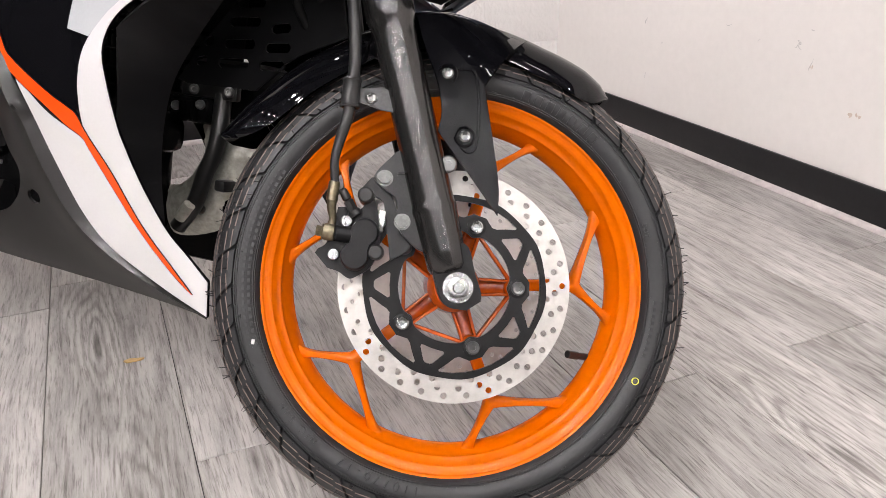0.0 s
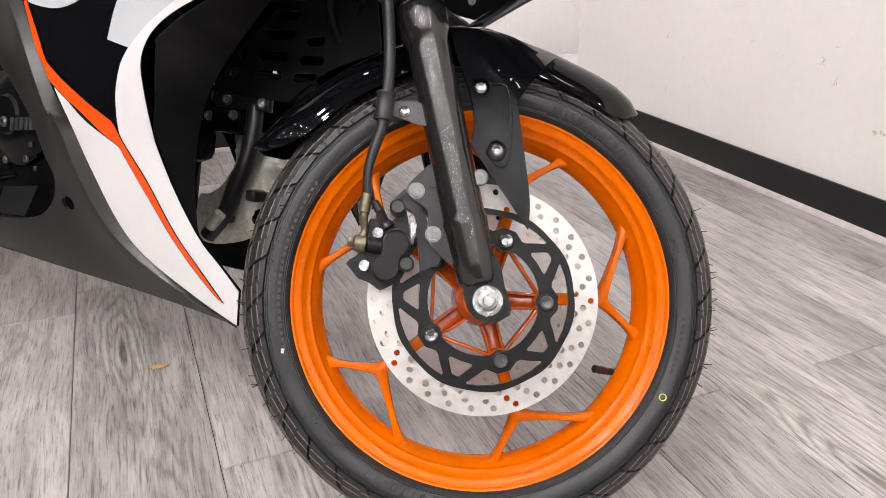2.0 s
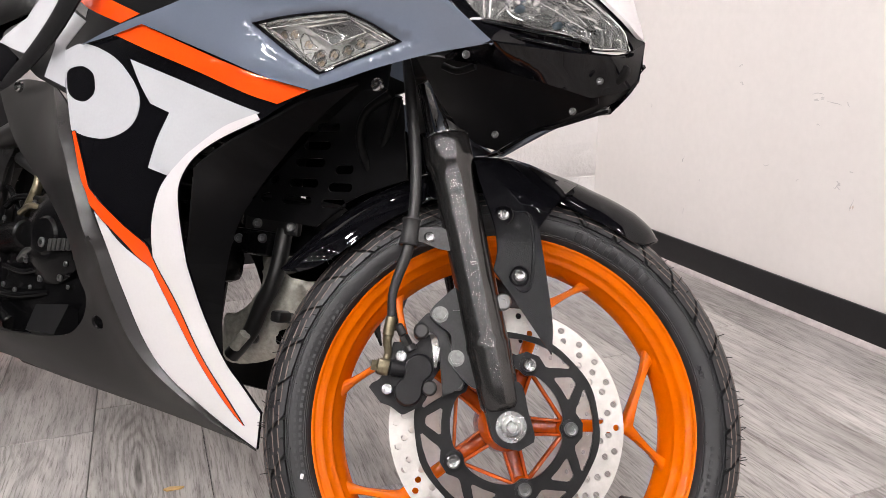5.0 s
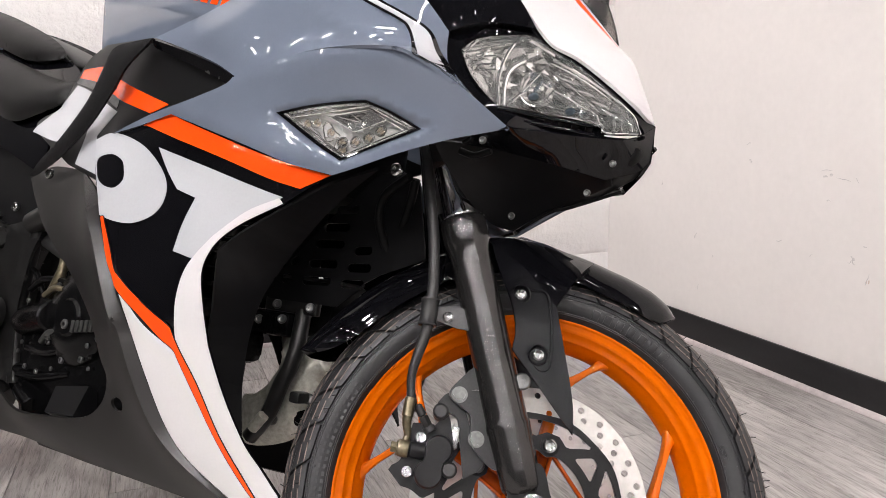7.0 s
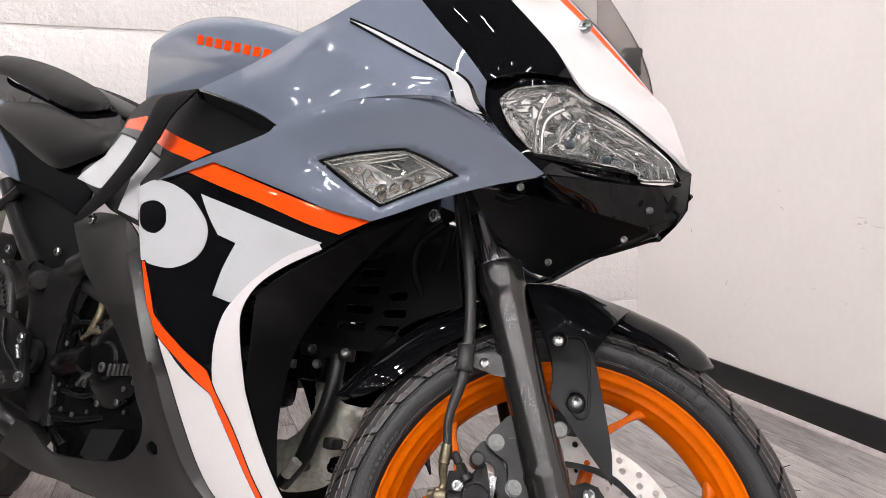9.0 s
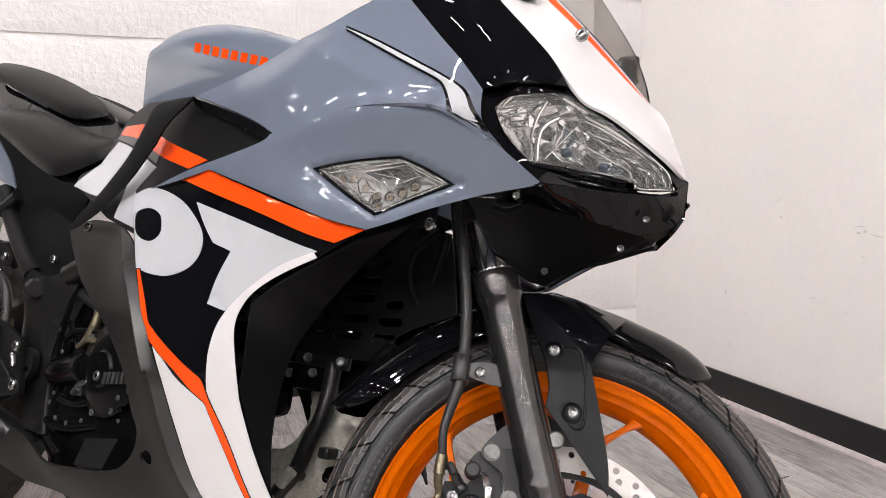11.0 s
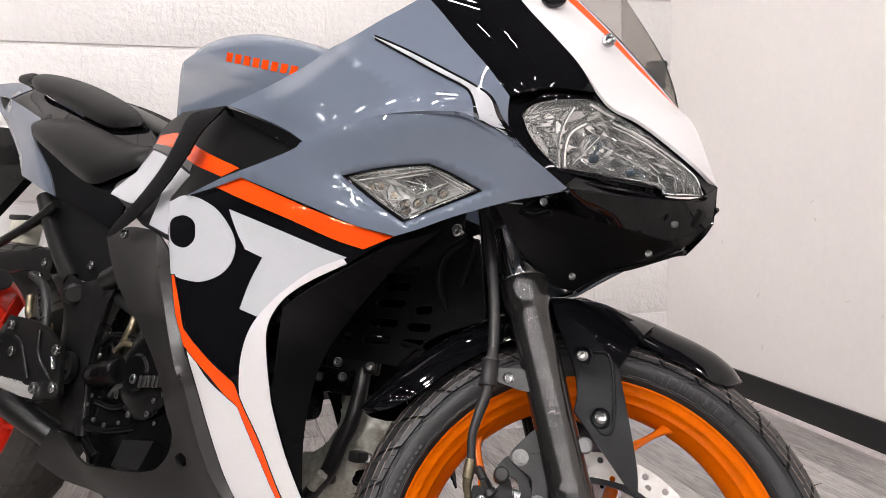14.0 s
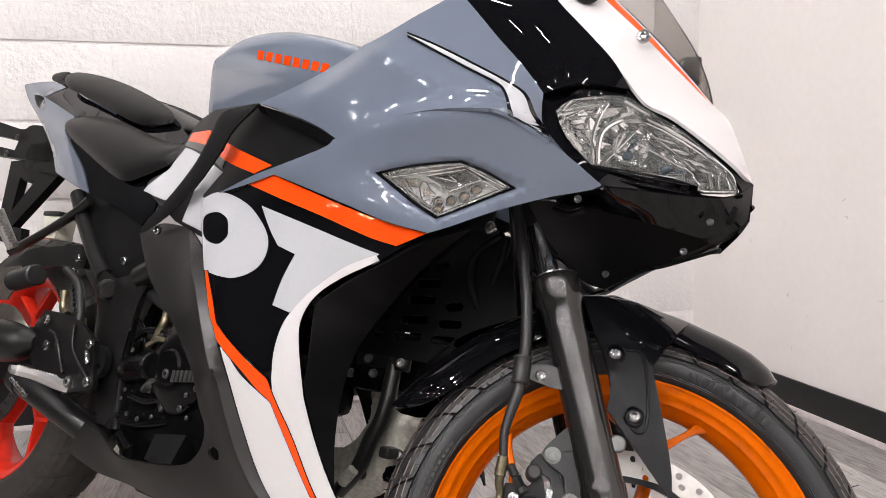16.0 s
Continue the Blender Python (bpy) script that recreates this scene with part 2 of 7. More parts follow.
def glass(name, tint, rough=0.0, ior=1.45):
    m = mat(name, tint, rough)
    shader(m).inputs["Transmission Weight"].default_value = 1.0
    shader(m).inputs["IOR"].default_value = ior
    return m


LENS = glass("clear_lamp_lens", (0.98, 0.985, 0.985), 0.0, 1.22)
SMOKE = glass("smoked_screen", (0.62, 0.60, 0.58), 0.02, 1.15)
BULB = glass("pale_amber_bulb", (0.92, 0.80, 0.66), 0.1)


# ---- mesh helpers ----
def mesh_object(name, bm, material, smooth=35.0):
    me = bpy.data.meshes.new(name)
    bmesh.ops.recalc_face_normals(bm, faces=bm.faces)
    bm.to_mesh(me)
    bm.free()
    me.materials.append(material)
    if smooth:
        me.shade_smooth()
        me.set_sharp_from_angle(angle=radians(smooth))
    if "true_normal" in me.attributes:              # a skin's own smooth normals on its visible face
        at = np.zeros(len(me.vertices) * 3, np.float32)
        me.attributes["true_normal"].data.foreach_get("vector", at)
        at = at.reshape(-1, 3)
        loops = np.zeros((len(me.loops), 3), np.float32)
        for f in me.polygons:
            for i in f.loop_indices:
                a = at[me.loops[i].vertex_index]
                loops[i] = a if float(a @ a) > 0.1 and Vector(a).dot(f.normal) > 0.7 else f.normal
        me.attributes.remove(me.attributes["true_normal"])
        me.normals_split_custom_set([tuple(float(c) for c in r) for r in loops])
    return new(name, me)


def part(name, bm, material, parent, label="", smooth=35.0):
    ob = mesh_object(name, bm, material, smooth)
    ob.parent = parent
    if label:
        tagged(ob, label=label)
    return ob


def add_box(bm, lo, hi, m=None, bevel=0.0):
    made = bmesh.ops.create_cube(bm, size=1.0)["verts"]
    for v in made:
        v.co = Vector([lo[i] + (v.co[i] + 0.5) * (hi[i] - lo[i]) for i in range(3)])
    if bevel:
        edges = list({e for v in made for e in v.link_edges})
        got = bmesh.ops.bevel(bm, geom=edges, offset=bevel, segments=2, affect="EDGES", profile=0.5)
        made = list({v for f in got["faces"] for v in f.verts} | {v for v in made if v.is_valid})
    if m is not None:
        bmesh.ops.transform(bm, matrix=m, verts=made)
    return made


def add_lathe(bm, profile, axis_m, steps=48, closed=True):
    """Turns a profile of (radius, height) about the local z of axis_m; the profile is a closed loop, or open."""
    rows = []
    for r, h in profile:
        rows.append([bm.verts.new(axis_m @ Vector((r * math.cos(2 * math.pi * k / steps), r * math.sin(2 * math.pi * k / steps), h))) for k in range(steps)])
    n = len(rows)
    for i in range(n if closed else n - 1):
        a, b = rows[i], rows[(i + 1) % n]
        for k in range(steps):
            bm.faces.new((a[k], a[(k + 1) % steps], b[(k + 1) % steps], b[k]))
    if not closed:
        for row in (rows[0], rows[-1]):
            bm.faces.new(row)
    return rows


def between(a, b):
    """The pose whose local z runs from a to b, with its origin at a."""
    a, b = Vector(a), Vector(b)
    return Matrix.Translation(a) @ (b - a).to_track_quat("Z", "Y").to_matrix().to_4x4()


def add_rod(bm, a, b, r, r2=None, steps=20, round_end=0.15):
    d = (Vector(b) - Vector(a)).length
    r2 = r if r2 is None else r2
    e = min(r, r2) * round_end
    add_lathe(bm, [(r - e, 0), (r, e), (r2, d - e), (r2 - e, d)], between(a, b), steps, closed=False)


def spline(points, per=8, closed=False):
    """A smooth line through points (Catmull-Rom)."""
    p = [Vector(q) for q in points]
    out, n = [], len(p)
    for i in range(n if closed else n - 1):
        if closed:
            a, b, c, d = p[i - 1], p[i], p[(i + 1) % n], p[(i + 2) % n]
        else:
            b, c = p[i], p[i + 1]
            a = p[i - 1] if i else b * 2 - c
            d = p[i + 2] if i + 2 < n else c * 2 - b
        for k in range(per):
            t = k / per
            out.append(0.5 * ((2 * b) + (c - a) * t + (2 * a - 5 * b + 4 * c - d) * t * t + (3 * b - a - 3 * c + d) * t ** 3))
    if not closed:
        out.append(p[-1])
    return out


def add_tube(bm, points, radius, steps=14, per=8, scale=None):
    """A tube along a smooth line; radius may be a list with one value for each point."""
    line = spline(points, per)
    n = len(line)
    radii = [radius] * n if not isinstance(radius, (list, tuple)) else [float(np.interp(i / (n - 1) * (len(radius) - 1), range(len(radius)), radius)) for i in range(n)]
    rows, side = [], None
    for i, c in enumerate(line):
        t = (line[min(i + 1, n - 1)] - line[max(i - 1, 0)]).normalized()
        if side is None:
            side = t.orthogonal().normalized()
        side = (side - t * side.dot(t)).normalized()
        up = t.cross(side)
        rows.append([bm.verts.new(c + (side * math.cos(2 * math.pi * k / steps) + up * math.sin(2 * math.pi * k / steps)) * radii[i]) for k in range(steps)])
    for a, b in zip(rows, rows[1:]):
        for k in range(steps):
            bm.faces.new((a[k], a[(k + 1) % steps], b[(k + 1) % steps], b[k]))
    bm.faces.new(rows[0])
    bm.faces.new(rows[-1])


def add_plate(bm, outline, thick, m, holes=(), bevel=0.0):
    """A flat plate: its outline in the local x-y of m, from z = 0 up to thick, with holes cut through."""
    start = len(bm.verts)
    edges = []
    for loop in (outline, *holes):
        vs = [bm.verts.new((p[0], p[1], 0.0)) for p in loop]
        edges += [bm.edges.new((vs[i], vs[(i + 1) % len(vs)])) for i in range(len(vs))]
    made = bmesh.ops.triangle_fill(bm, edges=edges, use_beauty=True, use_dissolve=False)
    faces = [g for g in made["geom"] if isinstance(g, bmesh.types.BMFace)]
    ext = bmesh.ops.extrude_face_region(bm, geom=faces)
    top = [g for g in ext["geom"] if isinstance(g, bmesh.types.BMVert)]
    bmesh.ops.translate(bm, verts=top, vec=(0, 0, thick))
    bm.verts.ensure_lookup_table()
    bmesh.ops.transform(bm, matrix=m, verts=[bm.verts[i] for i in range(start, len(bm.verts))])


def circle(r, n=24, cx=0.0, cy=0.0):
    return [(cx + r * math.cos(2 * math.pi * k / n), cy + r * math.sin(2 * math.pi * k / n)) for k in range(n)]




# ---- panels: curved plastic skins ----
def line_distance(q, line, closed):
    """Distance of places q to a flat line, and whether they lie inside it."""
    a = np.asarray([p[:2] for p in line], float)
    b = np.roll(a, -1, 0)
    if not closed:
        a, b = a[:-1], b[:-1]
    s, seg = a[None] - q[:, None], (b - a)[None]
    u = np.clip(-(s * seg).sum(2) / ((seg ** 2).sum(2) + 1e-12), 0, 1)
    d = np.linalg.norm(s + u[:, :, None] * seg, axis=2).min(1)
    up = (a[None, :, 1] > q[:, None, 1]) != (b[None, :, 1] > q[:, None, 1])
    with np.errstate(divide="ignore", invalid="ignore"):
        cross = a[None, :, 0] + (q[:, None, 1] - a[None, :, 1]) / (b - a)[None, :, 1] * (b - a)[None, :, 0]
    return d, (up & (q[:, None, 0] < cross)).sum(1) % 2 == 1


class Skin:
    """A curved sheet over an outline: seen along axis (0 x, 1 y, 2 z) its height follows the outline's own heights smoothly, and swells inside."""

    def __init__(self, outline, axis=1, swell=0.0, reach=0.05, calm=0.0):
        self.axis, self.swell, self.reach, self.calm = axis, swell, reach, calm
        self.dents, self.ridges = [], []
        self.keep = [i for i in range(3) if i != axis]
        pts = []
        n = len(outline)
        for i in range(n):
            b, c = np.array(outline[i][:3], float), np.array(outline[(i + 1) % n][:3], float)
            hard_b, hard_c = len(outline[i]) > 3, len(outline[(i + 1) % n]) > 3
            a = 2 * b - c if hard_b else np.array(outline[i - 1][:3], float)
            d = 2 * c - b if hard_c else np.array(outline[(i + 2) % n][:3], float)
            for k in range(6):
                t = k / 6
                pts.append(0.5 * ((2 * b) + (c - a) * t + (2 * a - 5 * b + 4 * c - d) * t * t + (3 * b - a - 3 * c + d) * t ** 3))
        self.loop = np.array(pts)
        self.flat, self.rise = self.loop[:, self.keep], self.loop[:, axis]
        self.form = np.linalg.lstsq(self.terms(self.flat), self.rise, rcond=None)[0]

    def terms(self, q):
        """Terms of the even form that a calm sheet takes away from its rim."""
        x, z = (q - self.flat.mean(0)).T / 0.2
        return np.stack([np.ones_like(x), x, z, x * x, x * z, z * z], 1)

    def heights(self, q):
        """Mean-value heights of places q (n x 2) on the sheet."""
        q = np.asarray(q, float).reshape(-1, 2)
        s = self.flat[None] - q[:, None]
        d = np.linalg.norm(s, axis=2) + 1e-9
        nxt, dn = np.roll(s, -1, 1), np.roll(d, -1, 1)
        cross = s[:, :, 0] * nxt[:, :, 1] - s[:, :, 1] * nxt[:, :, 0]
        dot = (s * nxt).sum(2)
        half = np.tan(np.arctan2(cross, dot) / 2)
        w = (half + np.roll(half, 1, 1)) / d
        total = w.sum(1)
        h = (w * self.rise[None]).sum(1) / np.where(np.abs(total) < 1e-12, 1e-12, total)
        # on or past the rim the sheet keeps the rim's own height
        seg = nxt - s
        u = np.clip(-(s * seg).sum(2) / ((seg ** 2).sum(2) + 1e-12), 0, 1)
        gap = np.linalg.norm(s + u[:, :, None] * seg, axis=2)
        i, row = gap.argmin(1), np.arange(len(q))
        on = (gap[row, i] < 1e-4) | ~line_distance(q, self.flat, True)[1]
        rim = self.rise[i] * (1 - u[row, i]) + np.roll(self.rise, -1)[i] * u[row, i]
        h[on] = rim[on]
        edge = np.minimum(2.0 / np.maximum(np.abs(total), 1e-6), 1.0)
        edge[on] = 0.0
        if self.calm:
            u = np.clip(edge / self.calm, 0, 1)
            u = u * u * (3 - 2 * u)
            h = h * (1 - u) + (self.terms(q) @ self.form) * u
        k = np.clip(edge / self.reach, 0, 1)
        h = h + self.swell * (1 - (1 - k) ** 2)
        for poly, depth, width in self.dents:           # a sunk panel with sloping sides
            d, inside = line_distance(q, poly, True)
            h = h + np.where(inside, depth * np.clip(d / width, 0, 1), 0)
        for line, rise, width in self.ridges:           # a raised fold
            d, _ = line_distance(q, line, False)
            d = np.sqrt(d * d + 0.0025 ** 2) - 0.0025
            h = h - rise * (1 - np.clip(d / width, 0, 1)) ** 2
        return h

    def normals(self, q):
        """Unit normals of the sheet's visible face."""
        q = np.asarray(q, float).reshape(-1, 2)
        e = 0.0012
        gu = (self.heights(q + (e, 0)) - self.heights(q - (e, 0))) / (2 * e)
        gv = (self.heights(q + (0, e)) - self.heights(q - (0, e))) / (2 * e)
        out = np.zeros((len(q), 3))
        out[:, self.keep[0]], out[:, self.keep[1]], out[:, self.axis] = -gu, -gv, 1.0
        out /= np.linalg.norm(out, axis=1)[:, None]
        return -out if self.axis == 1 else out

    def rim_distance(self, q):
        return line_distance(np.asarray(q, float).reshape(-1, 2), self.flat, True)[0]

    def place(self, q, lift=0.0):
        h = self.heights(q) + lift
        out = np.zeros((len(h), 3))
        out[:, self.keep], out[:, self.axis] = np.asarray(q, float).reshape(-1, 2), h
        return out


def sheet(skin, thick, step=0.016, outline=None, lift=0.0, holes=()):
    """A bmesh of a skin, or of a decal outline (flat places) that lies on it, with thickness."""
    bm = bmesh.new()
    edges = []
    loops = [skin.flat if outline is None else np.array(outline)] + [np.array(h) for h in holes]
    for loop in loops:
        vs = [bm.verts.new((p[0], p[1], 0)) for p in loop]
        edges += [bm.edges.new((vs[i], vs[(i + 1) % len(vs)])) for i in range(len(vs))]
    bmesh.ops.triangle_fill(bm, edges=edges, use_beauty=True, use_dissolve=False)
    lo, hi = loops[0].min(0), loops[0].max(0)
    for ax in (0, 1):
        for c in np.arange(lo[ax] + step, hi[ax], step):
            co, no = [0, 0, 0], [0, 0, 0]
            co[ax], no[ax] = c, 1
            bmesh.ops.bisect_plane(bm, geom=bm.verts[:] + bm.edges[:] + bm.faces[:], plane_co=co, plane_no=no, dist=1e-5)
    bmesh.ops.remove_doubles(bm, verts=bm.verts, dist=2e-5)
    bm.verts.ensure_lookup_table()
    spots = skin.place([(v.co.x, v.co.y) for v in bm.verts], lift)
    flat = np.array([(v.co.x, v.co.y) for v in bm.verts])
    true = skin.normals(flat)
    rim_near = skin.rim_distance(flat) < 0.0016
    layer = bm.verts.layers.float_vector.new("true_normal")
    for v, p, n, near in zip(bm.verts, spots, true, rim_near):
        v.co = p
        v[layer] = (0, 0, 0) if near else n
    bm.verts.index_update()
    for _ in range(2):                                  # the rim takes its neighbours' normals
        todo = []
        for v in bm.verts:
            if rim_near[v.index] and Vector(v[layer]).length < 0.1:
                got = [Vector(e.other_vert(v)[layer]) for e in v.link_edges]
                got = [g for g in got if g.length > 0.5]
                if got:
                    todo.append((v, sum(got, Vector()).normalized()))
        for v, n in todo:
            v[layer] = n
    bmesh.ops.recalc_face_normals(bm, faces=bm.faces)
    bm.normal_update()
    # the visible face looks to the rider's right (-y), forward (+x) or up (+z)
    want = Vector(((1, 0, 0), (0, -1, 0), (0, 0, 1))[skin.axis])
    if sum((f.normal.dot(want) * f.calc_area() for f in bm.faces)) < 0:
        bmesh.ops.reverse_faces(bm, faces=bm.faces)
    bm.normal_update()
    top = bm.faces[:]
    rim = [e for e in bm.edges if e.is_boundary]
    ups = {v: bm.verts.new(v.co - v.normal * thick) for v in bm.verts[:]}   # the back stays without
    for f in top:
        bm.faces.new([ups[v] for v in reversed(f.verts)])
    for e in rim:
        f = e.link_faces[0]
        a, b = e.verts
        vs = list(f.verts)
        if vs[(vs.index(a) + 1) % len(vs)] != b:
            a, b = b, a
        bm.faces.new((b, a, ups[a], ups[b]))
    return bm


def smooth_flat(points):
    """A smooth closed flat loop; a third value marks a corner."""
    out, n = [], len(points)
    for i in range(n):
        b, c = np.array(points[i][:2], float), np.array(points[(i + 1) % n][:2], float)
        a = 2 * b - c if len(points[i]) > 2 else np.array(points[i - 1][:2], float)
        d = 2 * c - b if len(points[(i + 1) % n]) > 2 else np.array(points[(i + 2) % n][:2], float)
        for k in range(5):
            t = k / 5
            out.append(0.5 * ((2 * b) + (c - a) * t + (2 * a - 5 * b + 4 * c - d) * t * t + (3 * b - a - 3 * c + d) * t ** 3))
    return np.array(out)


def mirrored(bm):
    """The same bmesh on the bike's other side."""
    twin = bm.copy()
    layer = twin.verts.layers.float_vector.get("true_normal")
    for v in twin.verts:
        v.co.y = -v.co.y
        if layer:
            v[layer] = (v[layer].x, -v[layer].y, v[layer].z)
    bmesh.ops.reverse_faces(twin, faces=twin.faces)
    return twin




# ---- the room ----
def plain_box(name, lo, hi, material, label, bevel=0.0):
    bm = bmesh.new()
    add_box(bm, lo, hi, bevel=bevel)
    ob = mesh_object(name, bm, material, 30)
    return tagged(ob, label=label, category=name.split("_")[0], kind="structure")


floor = plain_box("floor", (ROOM_X, ROOM_Y, -0.12), (WALL_X, WALL_Y, -0.0075), SKIRT, "grey oak laminate floor of long planks")
wall_right = plain_box("wall_right", (WALL_X, ROOM_Y, -0.12), (WALL_X + 0.12, WALL_Y + 0.12, ROOM_Z), PLASTER, "off-white painted plaster wall with small scuffs")
plain_box("wall_recess", (ROOM_X, WALL_Y + 0.006, -0.12), (WALL_END, WALL_Y + 0.12, ROOM_Z), FAR_WALL, "unseen wall, added dark to keep reflections in the paint dark")
wall_back = plain_box("wall_back", (WALL_END, WALL_Y + 0.006, -0.12), (WALL_X, WALL_Y + 0.12, ROOM_Z), BLOCK, "white painted concrete block wall")
plain_box("wall_left", (ROOM_X - 0.12, ROOM_Y, -0.12), (ROOM_X, WALL_Y + 0.12, ROOM_Z), FAR_WALL, "unseen wall, added dark to keep reflections in the paint dark")
plain_box("wall_front", (ROOM_X, ROOM_Y - 0.12, -0.12), (WALL_X, ROOM_Y, ROOM_Z), FAR_WALL, "unseen wall, added dark to keep reflections in the paint dark")
plain_box("ceiling", (ROOM_X - 0.12, ROOM_Y - 0.12, ROOM_Z), (WALL_X + 0.12, WALL_Y + 0.12, ROOM_Z + 0.1), CEILING, "unseen ceiling, added dark to keep reflections in the paint dark")

# skirting board on both walls, with a pale trim along the floor
SK = 0.010
for name, lo, hi in (
    ("skirting_right", (WALL_X - SK, ROOM_Y, 0.0), (WALL_X, WALL_Y, 0.095)),
    ("skirting_back", (ROOM_X, WALL_Y - SK, 0.0), (WALL_X - SK, WALL_Y + 0.006, 0.095)),
):
    tagged(plain_box(name, lo, hi, SKIRT, "black painted skirting board", bevel=0.003), category="baseboard")
for name, along in (("trim_right", 1), ("trim_back", 0)):
    bm = bmesh.new()
    prof = [(0, 0)] + [(0.012 * math.cos(a), 0.013 * math.sin(a)) for a in np.linspace(0, math.pi / 2, 7)]
    rows = []
    for end in (0, 1):
        if along:
            rows.append([bm.verts.new((WALL_X - SK - d, (ROOM_Y, WALL_Y - SK)[end], 0.0 + h)) for d, h in prof])
        else:
            rows.append([bm.verts.new(((ROOM_X, WALL_X - SK - 0.012)[end], WALL_Y - SK - d, h)) for d, h in prof])
    for k in range(len(prof)):
        j = (k + 1) % len(prof)
        bm.faces.new((rows[0][k], rows[0][j], rows[1][j], rows[1][k]))
    bm.faces.new(rows[0])
    bm.faces.new(rows[1])
    tagged(mesh_object(name, bm, TRIM), label="pale scotia strip between skirting and floor", category="trim", kind="structure")


def wall_marks():
    """Scuffs and nicks on the plaster: thin flakes of bared filler and rubber marks."""
    rng = random.Random(4)
    for y, z, w, h, kind in ((1.285, 0.335, 0.006, 0.020, 0), (1.141, 0.237, 0.020, 0.022, 0), (1.338, 0.377, 0.014, 0.010, 1), (1.427, 0.58, 0.030, 0.009, 1),
                             (1.694, 0.606, 0.012, 0.008, 1), (1.917, 0.357, 0.005, 0.016, 1), (1.897, 0.183, 0.004, 0.016, 1), (1.831, 0.301, 0.008, 0.006, 1), (1.30, 0.41, 0.01, 0.006, 1)):
        bm = bmesh.new()
        for k in range(3):
            cy, cz = y + rng.uniform(-w, w) * 0.7, z + rng.uniform(-h, h) * 0.5
            loop = []
            for i in range(10):
                a = 2 * math.pi * i / 10
                s = rng.uniform(0.4, 1.0) * (0.55 if k else 0.8)
                loop.append((WALL_X - 0.0006, cy + w * s * math.cos(a) * 0.5, cz + h * s * math.sin(a) * 0.5))
            a = [bm.verts.new(p) for p in loop]
            b = [bm.verts.new((WALL_X + 0.001, p[1], p[2])) for p in loop]
            bm.faces.new(a)
            for i in range(10):
                bm.faces.new((a[i], a[(i + 1) % 10], b[(i + 1) % 10], b[i]))
        ob = part("scuff", bm, SCUFF_GREY if kind else SCUFF_TAN, wall_right, "rubbed scuff in the wall paint")


wall_marks()


def wall_scratches():
    """Thin curved scratches where things rubbed along the plaster."""
    rng = random.Random(9)
    for y, z, dy, dz in ((1.450, 0.590, -0.040, 0.004), (1.400, 0.575, -0.045, -0.004), (1.345, 0.580, -0.012, -0.016), (1.414, 0.515, 0.012, 0.002), (1.285, 0.345, 0.006, -0.028), (1.335, 0.375, -0.012, -0.014),
                         (1.335, 0.375, 0.012, -0.012), (1.562, 0.392, 0.020, -0.006), (1.719, 0.652, -0.020, 0.004), (2.098, 0.516, 0.004, -0.012), (1.893, 0.203, 0.003, -0.022), (1.454, 0.370, 0.012, -0.008)):
        bm = bmesh.new()
        pts = [(WALL_X - 0.0001, y + dy * u + rng.uniform(-0.003, 0.003), z + dz * u + rng.uniform(-0.003, 0.003)) for u in (0.0, 0.35, 0.7, 1.0)]
        add_tube(bm, pts, [0.0004, 0.0011, 0.0009, 0.0003], 6, 5)
        part("scratch", bm, SCUFF_GREY, wall_right, "thin grey scratch in the wall paint")


wall_scratches()


def dry_leaf():
    bm = bmesh.new()
    line = [(-0.016, -0.004), (-0.008, 0.004), (0.004, 0.005), (0.016, 0.003), (0.012, -0.002), (0.002, -0.005), (-0.009, -0.008)]
    a = [bm.verts.new((x, y, 0.0012 + 0.002 * abs(x) / 0.016)) for x, y in line]
    b = [bm.verts.new((x, y, 0.0003)) for x, y in line]
    bm.faces.new(a)
    bm.faces.new(list(reversed(b)))
    for i in range(len(line)):
        bm.faces.new((a[i], b[i], b[(i + 1) % 7], a[(i + 1) % 7]))
    ob = mesh_object("leaf", bm, LEAF)
    ob.matrix_world = pose(-0.040, 1.171, 0.0, 0, 0, -18)
    tagged(ob, label="small dry tan leaf scrap lying on the floor", category="leaf")


dry_leaf()


# ---- ceiling lights: the strip fittings that show as reflections in the paint ----
def ceiling_light(x, y, turn, watts, kelvin=(1.0, 0.95, 0.94), size=(0.24, 0.034)):
    top = new("ceiling_light")
    top.matrix_world = pose(x, y, ROOM_Z, 0, 0, turn)
    bm = bmesh.new()
    add_box(bm, (-size[0] / 2 - 0.03, -size[1] / 2 - 0.03, -0.05), (size[0] / 2 + 0.03, size[1] / 2 + 0.03, 0.0), bevel=0.006)
    part("housing", bm, CEILING, top)
    glow = mat("lit_diffuser", (1, 1, 1), 0.5)
    shader(glow).inputs["Emission Color"].default_value = (*kelvin, 1)
    shader(glow).inputs["Emission Strength"].default_value = watts / (size[0] * size[1] * math.pi)
    bm = bmesh.new()
    add_box(bm, (-size[0] / 2, -size[1] / 2, -0.058), (size[0] / 2, size[1] / 2, -0.0505))
    part("diffuser", bm, glow, top, "glowing opal diffuser")
    tagged(top, label="white ceiling strip light with a lit opal diffuser", category="ceiling light", group="ceiling strip lights")
    return top


